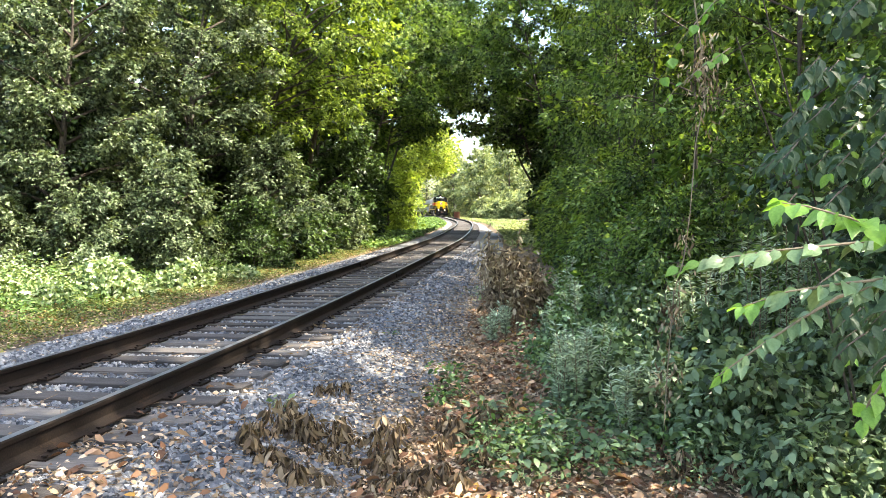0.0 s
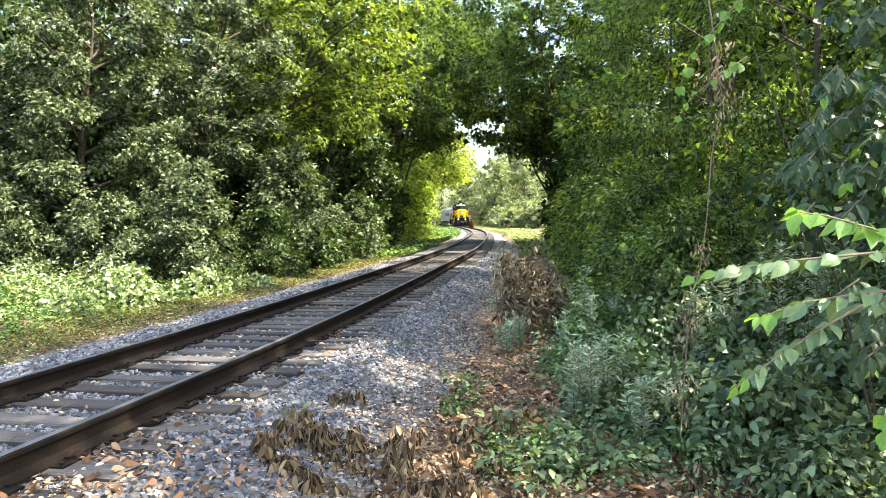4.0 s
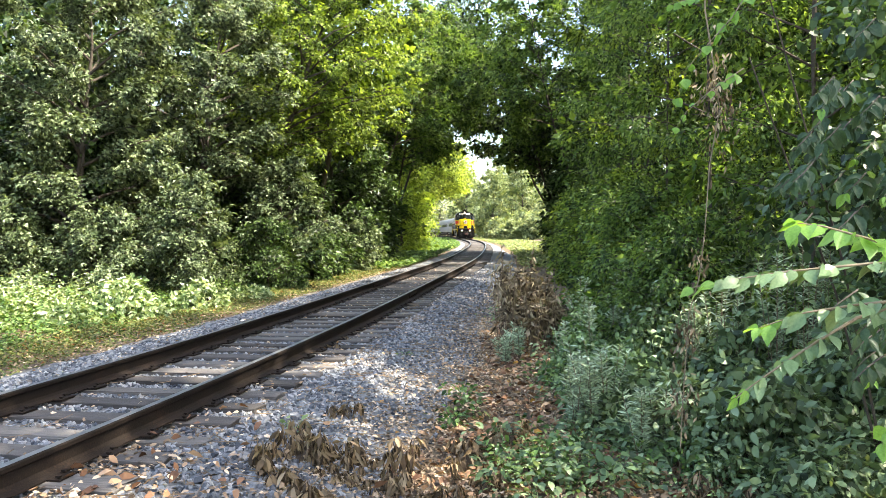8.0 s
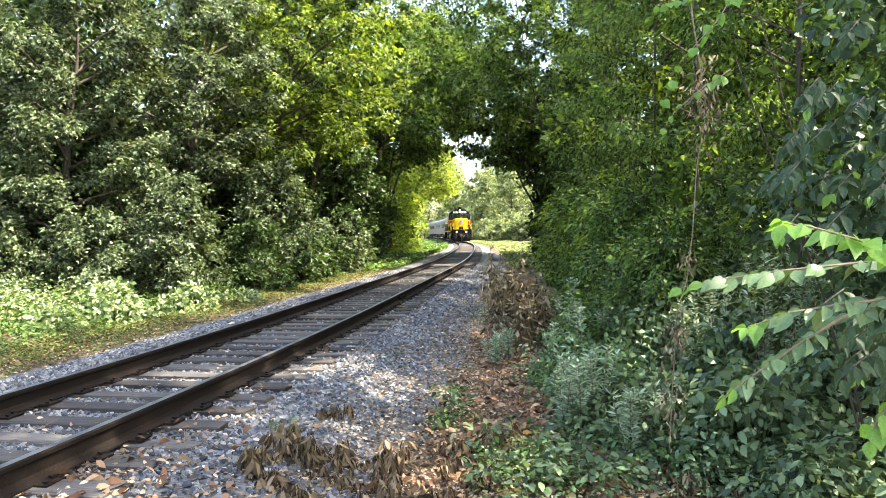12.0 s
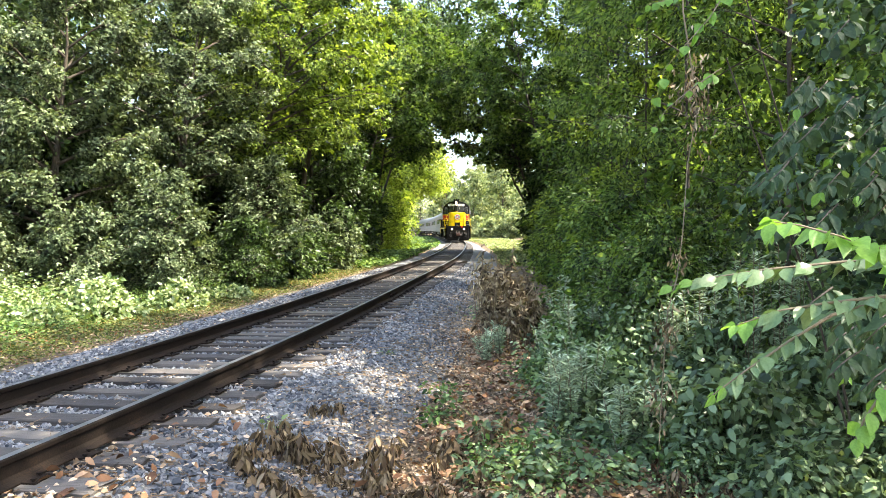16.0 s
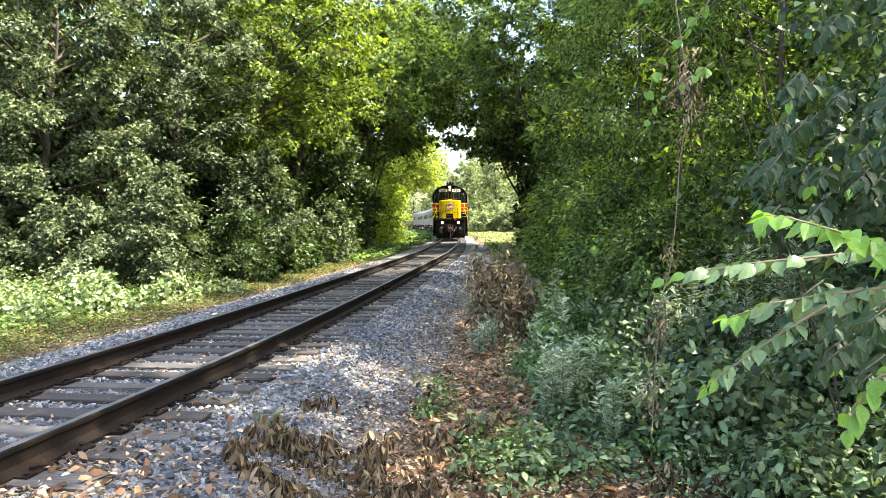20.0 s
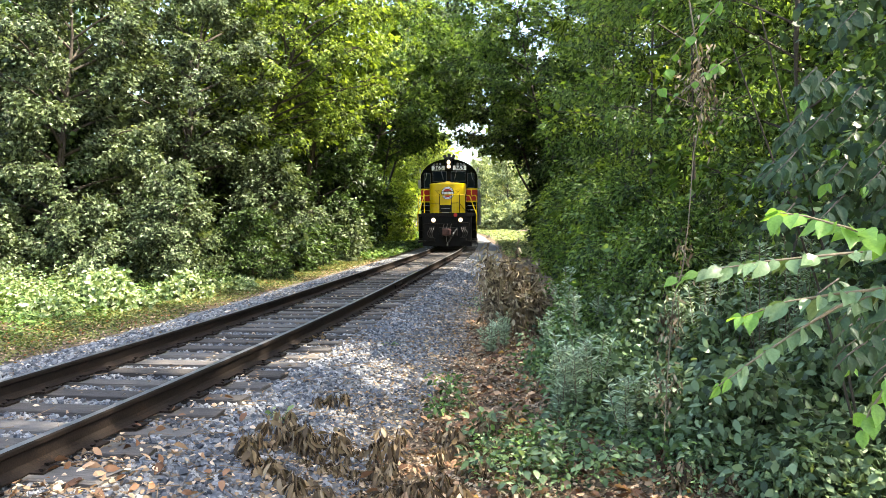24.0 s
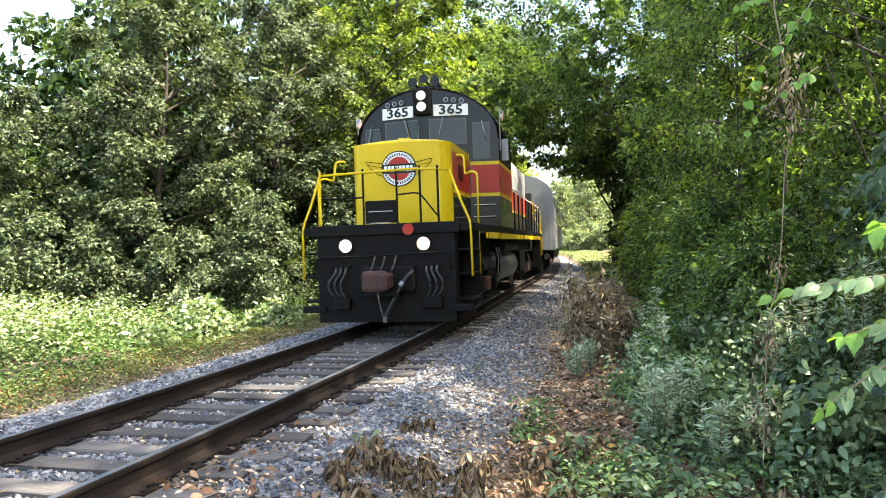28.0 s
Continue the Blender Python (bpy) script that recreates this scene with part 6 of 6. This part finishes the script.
        v += [(-w, y, z + fold * w), (-w * 0.5, y + 0.012, z + fold * w * 0.35), (0, y, z), (w * 0.5, y + 0.012, z + fold * w * 0.35), (w, y, z + fold * w)]
    for i in range(len(rows) - 1):
        for k in range(4):
            f.append((i * 5 + k, i * 5 + k + 1, i * 5 + 5 + k + 1, i * 5 + 5 + k))
    me = mesh_of(name, v, f, mat)
    me.shade_smooth()
    return me


def leaf_set(mat):
    return [single_leaf("leaf", mat, d, q, b) for d, q, b in ((0.18, 0.35, 0.0), (0.32, 0.2, 0.02), (0.08, 0.5, -0.03), (0.25, 0.1, 0.04))]


SPRIG_LEAVES, YOUNG_LEAVES, DUSK_LEAVES = leaf_set(LEAF_SPRIG), leaf_set(LEAF_YOUNG), leaf_set(LEAF_DUSK)


def leaf_matrix(at, tip, up, size, width=1.0):
    t = Vector(tip).normalized()
    side = t.cross(Vector(up)).normalized()
    n = side.cross(t)
    return Matrix.Translation(at) @ Matrix((side, t, n)).transposed().to_4x4() @ Matrix.Diagonal((size * width, size, size, 1))


def shrub_stems(name, x, y, tops, label, category, r=0.03):
    """A shrub or young tree whose stems rise from one root; its branches are added as parts."""
    z = float(top_z(x, y)) - 0.05
    t = thing(name, pose(x, y, z), label, category)
    for p in tops:
        top = Vector(p) - Vector((x, y, z))
        bm = bmesh.new()
        tube(bm, [Vector((0, 0, -0.1)), top * 0.45 + Vector((0.05, 0.05, 0.1)), top], [r, r * 0.7, r * 0.35], 7)
        part("stem", bm, BARK, t)
    return t


def leafy_branch(host, path, gap, size, shapes, seed, label, young=0, width=1.1, hang=0.8, r=0.0045, bark=None):
    """A twig with leaves in pairs along it; the last ones may be young."""
    rng = random.Random(seed)
    root = host.matrix_basis.translation
    loc = [seen_from(*p) - root for p in path]
    bm = bmesh.new()
    tube(bm, loc, [r * (1 - 0.75 * i / (len(loc) - 1)) for i in range(len(loc))], 6)
    t = part("branch", bm, bark or TWIG, host, label)
    total = sum((b - a).length for a, b in zip(loc, loc[1:]))
    d, side = gap * 0.6, 1
    while d < total + gap * 0.3:
        rest, at, way = min(d, total), loc[-1], loc[-1] - loc[-2]
        for a, b in zip(loc, loc[1:]):
            if rest <= (b - a).length:
                at, way = a + (b - a).normalized() * rest, b - a
                break
            rest -= (b - a).length
        way = way.normalized()
        out = way.cross(Vector((0, 0, 1))).normalized()
        for s in (side, -side):
            if rng.random() < 0.12:
                continue
            tip = way * rng.uniform(0.1, 0.8) + out * s * rng.uniform(0.2, 0.9) + Vector((rng.gauss(0, 0.25 * hang), rng.gauss(0, 0.25 * hang), -hang * rng.uniform(0.1, 1.3)))
            up = Vector((rng.gauss(0, 0.45), -0.5 + rng.gauss(0, 0.45), 0.75))
            shape = rng.choice(YOUNG_LEAVES if d > total * (1 - young) else shapes)
            ob = new("leaf", shape)
            ob.parent = t
            ob.matrix_basis = leaf_matrix(at, tip, up, size * rng.uniform(0.65, 1.15) * (1 - 0.35 * min(1, d / total)), width)
        d += gap * rng.uniform(0.8, 1.2)
        side = -side
    return t


SPRIG = "thin twig with rows of pale green oval leaves"
LIME = "twig with bright lime green young leaves"
SHRUB = shrub_stems("large_leaved_shrub", 2.35, 1.9, [(1.22, 1.7, 1.46), (1.15, 1.62, 1.40), (1.15, 1.6, 1.3), (2.0, 2.6, 2.4), (1.9, 2.4, 1.9), (1.7, 2.2, 1.2)], "large-leaved shrub with pale and dusky leaves beside the path", "shrub", 0.009)
leafy_branch(SHRUB, [(1720, 462, 1.7), (1568, 470, 1.68), (1480, 478, 1.66), (1380, 487, 1.66), (1290, 500, 1.68), (1205, 516, 1.72)], 0.025, 0.078, SPRIG_LEAVES, 1, SPRIG, 0.12, 0.82, 0.3)
leafy_branch(SHRUB, [(1720, 480, 1.55), (1568, 445, 1.5), (1500, 425, 1.48), (1440, 408, 1.46), (1395, 402, 1.46)], 0.023, 0.088, YOUNG_LEAVES, 2, LIME, 1.0, 0.9, 0.4)
leafy_branch(SHRUB, [(1720, 520, 1.6), (1568, 540, 1.55), (1490, 548, 1.52), (1410, 560, 1.52), (1330, 586, 1.55)], 0.024, 0.078, SPRIG_LEAVES, 3, SPRIG, 0.1, 0.8, 0.3)
leafy_branch(SHRUB, [(1640, 530, 1.62), (1500, 570, 1.58), (1430, 612, 1.55), (1350, 665, 1.52), (1285, 712, 1.52)], 0.022, 0.066, SPRIG_LEAVES, 4, SPRIG, 0.1, 0.8, 0.3)
leafy_branch(SHRUB, [(1720, 640, 1.5), (1600, 700, 1.5), (1560, 760, 1.5), (1545, 800, 1.5)], 0.03, 0.066, YOUNG_LEAVES, 5, LIME, 1.0, 1.1, 0.6)
DUSKY = "drooping twig with large dull blue-green leaves"
rng_b = random.Random(31)
for n in range(56):
    py = rng_b.uniform(0, 400) if n % 4 == 0 else rng_b.uniform(170, 420)
    px, d = rng_b.uniform(1310 + abs(py - 330) * 0.55, 1660), rng_b.uniform(2.4, 3.8)
    leafy_branch(SHRUB, [(px + 34, py - 34, d + 0.1), (px + 18, py - 16, d), (px, py, d - 0.03)], 0.02, 0.085, DUSK_LEAVES, 40 + n, DUSKY, 0.0, 0.85, 1.6, 0.003, BARK)
for n in range(16):
    px, py, d = rng_b.uniform(1440, 1660), rng_b.uniform(560, 720), rng_b.uniform(1.9, 2.6)
    leafy_branch(SHRUB, [(px + 60, py - 40, d + 0.1), (px + 25, py - 15, d), (px, py + 10, d)], 0.03, 0.075, DUSK_LEAVES, 90 + n, DUSKY, 0.0, 0.8, 1.5, 0.003, BARK)


for n, (x, y, h, r, b) in enumerate(((2.75, 3.7, 3.3, 0.85, 1.2), (3.3, 4.8, 3.8, 1.0, 1.0), (2.95, 3.0, 2.4, 0.7, 0.5))):
    tree(x, y, h, r, b, 210, 18, 0.075, LEAF_DUSK, 960 + n, "small tree with large dull blue-green leaves", name="sapling", category="tree", fine=True, lobes=8, clump_r=0.2, trunk_r=0.014, limbs=5)


# ---- a hanging vine with dry tufts ----
def hanging_vine():
    pts = [seen_from(*p) for p in ((1228, -160, 5.4), (1232, 30, 5.4), (1246, 120, 5.35), (1258, 200, 5.3), (1240, 300, 5.3), (1232, 420, 5.2), (1222, 500, 5.1), (1205, 560, 5.0), (1195, 700, 4.9), (1190, 800, 4.8))]
    t = thing("hanging_vine", Matrix.Translation(pts[0]), "thin pale vine with dry brown tufts hanging from the trees", "vine")
    loc = [p - pts[0] for p in pts]
    bm = bmesh.new()
    tube(bm, loc, [0.006, 0.006, 0.005, 0.0045, 0.004, 0.004, 0.0045, 0.0045, 0.004, 0.003], 6)
    part("stem", bm, TWIG, t)
    rng = np.random.default_rng(5)
    for a, count, spread in ((2.5, 150, 0.07), (3.0, 130, 0.07), (5.6, 50, 0.04), (7.3, 90, 0.05), (8.2, 80, 0.04)):
        i = int(a)
        c = np.array(loc[i].lerp(loc[min(i + 1, len(loc) - 1)], a - i))
        pos = c + rng.normal(0, 1, (count, 3)) * np.array([spread, spread, spread * 2.2])
        tip = rng.normal(0, 0.4, (count, 3)) + np.array([0, 0, -1.0])
        ln = rng.uniform(0.03, 0.065, count)
        part("dry_tuft", fine_leaf_mesh("dry_tuft", pos, tip, rng.normal(0, 1, (count, 3)), ln, ln * 0.35, LEAF_DEAD, 0.4), None, t)["kind"] = "stuff"
    return t


hanging_vine()
MAPLE_YOUNG = shrub_stems("young_maple", 3.0, 5.0, [(1.95, 4.6, 3.05), (1.85, 4.6, 2.6)], "slender young maple with yellow-green backlit leaves", "tree", 0.011)
leafy_branch(MAPLE_YOUNG, [(1330, -40, 4.6), (1280, 40, 4.5), (1235, 90, 4.4), (1200, 130, 4.4), (1185, 180, 4.4)], 0.12, 0.095, YOUNG_LEAVES, 190, LIME, 1.0, 1.6, 1.3, 0.004)
leafy_branch(MAPLE_YOUNG, [(1300, 130, 4.6), (1240, 170, 4.5), (1200, 205, 4.45), (1180, 235, 4.4)], 0.12, 0.085, YOUNG_LEAVES, 191, LIME, 1.0, 1.5, 1.3, 0.004)
leafy_branch(MAPLE_YOUNG, [(1330, -40, 4.6), (1260, -10, 4.6), (1200, 10, 4.7), (1165, 20, 4.7)], 0.07, 0.10, YOUNG_LEAVES, 192, LIME, 1.0, 1.5, 1.2, 0.004)


# ---- withered plants ----
def dead_plant(x, y, h, stems, leaves, size, seed, label, spread=0.25):
    rng = np.random.default_rng(seed)
    t = thing("withered_plant", pose(x, y, float(top_z(x, y)) - 0.02), label, "dead plant", "withered plants on the path")
    tops = []
    for k in range(stems):
        a, lean = rng.uniform(0, 6.283), rng.uniform(0.2, 1.0) * spread
        top = Vector((math.cos(a) * lean, math.sin(a) * lean, h * rng.uniform(0.7, 1.05)))
        base = Vector((math.cos(a) * lean * 0.25, math.sin(a) * lean * 0.25, 0))
        mid = base.lerp(top, 0.55) + Vector((0, 0, 0.06 * h))
        bm = bmesh.new()
        tube(bm, [base, mid, top], [0.008, 0.006, 0.003], 5)
        part("stalk", bm, STALK, t)
        tops.append((base, mid, top))
    pick, f = rng.integers(0, stems, leaves), rng.uniform(0.25, 1.0, leaves)
    pos = np.array([np.array(tops[p][1].lerp(tops[p][2], (q - 0.5) * 2) if q > 0.5 else tops[p][0].lerp(tops[p][1], q * 2)) for p, q in zip(pick, f)])
    pos += rng.normal(0, 0.03, pos.shape)
    tip = rng.normal(0, 0.6, (leaves, 3)) + np.array([0, 0, -0.75])
    ln = size * rng.uniform(0.6, 1.3, leaves)
    part("withered_leaves", fine_leaf_mesh("withered_leaves", pos, tip, rng.normal(0, 1, (leaves, 3)), ln, ln * rng.uniform(0.25, 0.6, leaves), LEAF_DEAD, 0.9), None, t)
    return t


LEAF_OLIVE = leaf_material("wilted_olive_leaf", (0.075, 0.048, 0.028), (0.19, 0.13, 0.075), (0.38, 0.29, 0.19), 0.15, 0.7, (0.42, 0.22, 0.04), 0.004, 3.0)


def draped_plant(x, y, h, seed):
    """A broken-down weed: short bent stalks, each hung round with long limp leaves."""
    rng = np.random.default_rng(seed)
    t = thing("withered_plant", pose(x, y, float(top_z(x, y)) - 0.02), "low clump of limp wilted olive-brown leaves on the gravel", "dead plant", "withered plants on the path")
    for k in range(5):
        a, d = rng.uniform(0, 6.283), rng.uniform(0.0, 0.17)
        base = Vector((math.cos(a) * d * 0.6, math.sin(a) * d * 0.6, 0))
        top = Vector((math.cos(a) * d, math.sin(a) * d, h * rng.uniform(0.75, 1.2)))
        bm = bmesh.new()
        tube(bm, [base, base.lerp(top, 0.6) + Vector((0, 0, 0.02)), top], [0.006, 0.005, 0.003], 5)
        part("stalk", bm, STALK, t)
        m = 20
        b = rng.uniform(0, 6.283, m)
        out = np.stack([np.cos(b), np.sin(b), np.zeros(m)], -1)
        pos = np.array(top) + out * rng.uniform(0.005, 0.035, (m, 1)) - np.array([0, 0, 1]) * rng.uniform(0, 0.5 * h, (m, 1))
        tip = out * rng.uniform(0.1, 0.7, (m, 1)) + np.array([0, 0, -0.9]) + rng.normal(0, 0.32, (m, 3))
        ln = np.minimum(rng.uniform(0.05, 0.13, m), pos[:, 2] * 1.05 + 0.02)
        part("limp_leaves", fine_leaf_mesh("limp_leaves", pos, tip, out + rng.normal(0, 0.3, (m, 3)), ln, ln * rng.uniform(0.16, 0.42, m), LEAF_OLIVE, 0.25, True), None, t)["kind"] = "stuff"
    return t


rng_d = random.Random(77)
for n in range(15):
    f = n / 14
    x, y = 0.72 + 0.95 * f + rng_d.uniform(-0.1, 0.1), rng_d.uniform(10.6, 12.4)
    dead_plant(x, y, (1.95 - 1.0 * f) * rng_d.uniform(0.7, 1.05), 6, 150, 0.10, 800 + n, "tall withered brown weed with hanging curled leaves", 0.28)


def on_soil(px, py):
    """The place on the flat soil that lies at these two slopes from the standpoint."""
    d = 1305 * 1.84 / (py - 412)
    return (px - 784) / 1305 * d, d


rng_w = random.Random(53)
for n in range(36):
    px = rng_w.uniform(440, 900)
    x, y = on_soil(px, rng_w.uniform(850 - 0.10 * (px - 430), 935))
    draped_plant(x, y, rng_w.choice((0.06, 0.08, 0.10, 0.13, 0.18)), 1400 + n)
for n, (px, py, h) in enumerate(((590, 775, 0.13), (540, 865, 0.3), (520, 850, 0.24), (700, 850, 0.3), (440, 885, 0.22), (560, 655, 0.10), (590, 640, 0.10), (840, 830, 0.22), (800, 815, 0.2), (880, 790, 0.2), (1230, 905, 0.2), (1300, 900, 0.16), (1200, 700, 0.55), (1185, 660, 0.6))):
    draped_plant(*on_soil(px, py), h, 840 + n)


# ---- greens on the path ----
def goldenrod(x, y, h, stems, seed):
    """Upright stalks set with narrow grey-green leaves."""
    rng = np.random.default_rng(seed)
    t = thing("goldenrod", pose(x, y, float(top_z(x, y)) - 0.02), "tuft of goldenrod with narrow grey-green leaves", "weed", "goldenrod by the path")
    for k in range(stems):
        a, lean = rng.uniform(0, 6.283), rng.uniform(0, 0.22)
        top = Vector((math.cos(a) * lean, math.sin(a) * lean, h * rng.uniform(0.75, 1.1)))
        bm = bmesh.new()
        tube(bm, [top * 0.0, top * 0.5, top], [0.004, 0.0035, 0.002], 4)
        part("stalk", bm, STALK, t)
        m = 70
        f = rng.uniform(0.2, 1.0, m)
        pos = np.array(top)[None] * f[:, None]
        b = rng.uniform(0, 6.283, m)
        tip = np.stack([np.cos(b), np.sin(b), rng.uniform(0.1, 0.9, m)], -1)
        ln = 0.085 * rng.uniform(0.6, 1.2, m)
        part("leaves", leaf_mesh("leaves", pos, tip, rng.normal(0, 0.5, (m, 3)) + np.array([0, 0, 1]), ln, ln * 0.22, LEAF_GREY), None, t)
    return t


for n, (px, py, h) in enumerate(((1005, 765, 0.5), (1035, 770, 0.55), (1060, 755, 0.6), (1020, 745, 0.6), (1120, 825, 0.42), (1155, 815, 0.45), (1180, 805, 0.4), (1030, 660, 0.75), (1070, 650, 0.8), (1110, 655, 0.85), (1150, 660, 0.9), (1215, 700, 0.9), (1260, 710, 0.95), (1300, 720, 1.0), (1360, 740, 1.2), (1410, 745, 1.25), (1440, 740, 1.25), (985, 655, 0.5), (1010, 620, 0.9), (1085, 615, 1.0), (880, 640, 0.35), (905, 630, 0.4))):
    goldenrod(*on_soil(px, py + 12), h * 1.3, 7, 880 + n)


def small_plant(x, y, h, r, leaves, size, leaf, seed, label):
    rng = np.random.default_rng(seed)
    t = thing("small_weed", pose(x, y, float(top_z(x, y)) - 0.02), label, "weed", "small green weeds")
    e = rng.normal(0, 1, (leaves, 3))
    pos = np.stack([e[:, 0] * r * 0.5, e[:, 1] * r * 0.5, h * rng.uniform(0.15, 1.0, leaves)], -1)
    tip = np.stack([e[:, 0], e[:, 1], rng.normal(0.0, 0.5, leaves)], -1)
    ln = size * rng.uniform(0.6, 1.3, leaves)
    part("leaves", fine_leaf_mesh("leaves", pos, tip, rng.normal(0, 0.4, (leaves, 3)) + np.array([0, 0, 1]), ln, ln * 0.6, leaf, 0.2, True), None, t)
    for k in range(3):
        q = Vector(pos[rng.integers(0, leaves)])
        bm = bmesh.new()
        tube(bm, [Vector((0, 0, 0)), q * 0.5 + Vector((0, 0, 0.02)), q], [0.004, 0.003, 0.002], 4)
        part("stalk", bm, STALK, t)
    return t


GREENS = "small fresh green weed growing in the leaf litter"
rng_g = random.Random(91)
for n in range(58):
    # a loose band of weeds in front of the undergrowth, thinning out towards the stones
    px = 1500 - 660 * rng_g.random() ** 1.3
    x, y = on_soil(px, rng_g.uniform(800, 925) if px < 1250 else rng_g.uniform(850, 940))
    small_plant(x, y, rng_g.uniform(0.16, 0.34), rng_g.uniform(0.14, 0.26), 64, rng_g.choice((0.03, 0.04, 0.05, 0.075)), rng_g.choice((LEAF_BLUE, LEAF_BLUE, LEAF_WEED, LEAF_DULL, LEAF_FRESH)), 900 + n, GREENS)
for n, (px, py, h, r, k, leaf) in enumerate(((800, 745, 0.36, 0.16, 110, LEAF_FRESH), (785, 765, 0.2, 0.14, 60, LEAF_FRESH), (815, 750, 0.3, 0.12, 70, LEAF_BLUE), (870, 880, 0.26, 0.22, 80, LEAF_BLUE), (955, 690, 0.34, 0.3, 110, LEAF_FRESH), (960, 660, 0.4, 0.3, 110, LEAF_WEED), (975, 715, 0.3, 0.25, 90, LEAF_BLUE), (925, 770, 0.16, 0.12, 40, LEAF_FRESH), (870, 575, 0.35, 0.4, 120, LEAF_BLUE), (895, 560, 0.3, 0.4, 110, LEAF_FRESH), (990, 590, 0.5, 0.5, 140, LEAF_FRESH), (500, 815, 0.12, 0.1, 24, LEAF_WEED), (700, 660, 0.06, 0.08, 24, LEAF_FRESH), (940, 800, 0.12, 0.14, 40, LEAF_WEED))):
    small_plant(*on_soil(px, py), h, r, k, 0.06, leaf, 980 + n, GREENS)


# ---- dry sticks on the path and the stones ----
def build_sticks():
    rng = np.random.default_rng(99)
    x, y = scatter(rng, 3400, (-6.5, 10), (-1.4, 5.0), lambda s, u: np.clip(0.25 + 0.3 * u, 0.15, 1))
    n = len(x)
    a, ln, r = rng.uniform(0, 6.283, n), rng.uniform(0.06, 0.38, n), rng.uniform(0.0015, 0.004, n)
    mid = np.stack([x, y, top_z(x, y) + rng.uniform(0.015, 0.05, n)], -1)
    way = np.stack([np.cos(a), np.sin(a), rng.normal(0, 0.12, n)], -1)
    side = np.stack([-np.sin(a), np.cos(a), np.zeros(n)], -1)
    v = []
    for end in (-0.5, 0.5):
        c = mid + way * (ln * end)[:, None]
        v += [c + side * r[:, None], c - side * r[:, None], c + np.array([0, 0, 1]) * r[:, None] * 1.7]
    v = np.stack(v, 1)
    t = np.array([(0, 1, 4), (0, 4, 3), (1, 2, 5), (1, 5, 4), (2, 0, 3), (2, 3, 5)])
    tris = (np.arange(n) * 6)[:, None, None] + t[None]
    tagged(new("dry_sticks", flat_mesh("dry_sticks", v.reshape(-1, 3), tris.reshape(-1, 3), STALK)), "thin dry sticks and stems strewn on the path", "sticks", kind="stuff")


build_sticks()


# ---- what moves ----
# seconds, and metres along the line of the locomotive's front
RUN = [(0, 156.5), (9, 107.6), (16, 73.6), (20, 52.4), (23.5, 30.3), (25, 21.2), (26.5, 11.95), (27.5, 5.85), (28, 2.75)]


def front_at(t):
    ts, ss = zip(*RUN)
    v = [(ss[1] - ss[0]) / (ts[1] - ts[0])] + [(ss[i + 1] - ss[i - 1]) / (ts[i + 1] - ts[i - 1]) for i in range(1, len(ts) - 1)] + [(ss[-1] - ss[-2]) / (ts[-1] - ts[-2])]
    i = min(max(0, sum(1 for q in ts if q <= t) - 1), len(ts) - 2)
    w = ts[i + 1] - ts[i]
    f = (t - ts[i]) / w
    return (2 * f**3 - 3 * f**2 + 1) * ss[i] + (f**3 - 2 * f**2 + f) * w * v[i] + (3 * f**2 - 2 * f**3) * ss[i + 1] + (f**3 - f**2) * w * v[i + 1]


def on_line(s, before, after, sway=0.0):
    """The pose of a vehicle whose trucks stand at s + before and s + after: its own +y points away along the line."""
    ax, ay, _ = line_at(s + before)
    bx, by, _ = line_at(s + after)
    turn = math.atan2(by - ay, bx - ax) - math.pi / 2
    ox, oy = ax - before * math.cos(turn + math.pi / 2), ay - before * math.sin(turn + math.pi / 2)
    return Matrix.Translation((ox, oy, RAIL_TOP_Z)) @ Matrix.Rotation(turn + radians(sway), 4, "Z")


def motions():
    steps = [n * 0.5 for n in range(57)]
    walk(LOCO, [(t, on_line(front_at(t), 3.75, 14.45, 1.0)) for t in steps])
    ticks = [n * 0.1 for n in range(281)]
    for w, r in ROLLING:
        home = Matrix.Translation(w.location)
        walk(w, [(t, home @ Matrix.Rotation((RUN[0][1] - front_at(t)) / r, 4, "X")) for t in ticks])
    for n, c in enumerate(CARS):
        walk(c, [(t, on_line(front_at(t) + 18.9 + 13 + n * 26.3, -9, 9)) for t in steps])


motions()
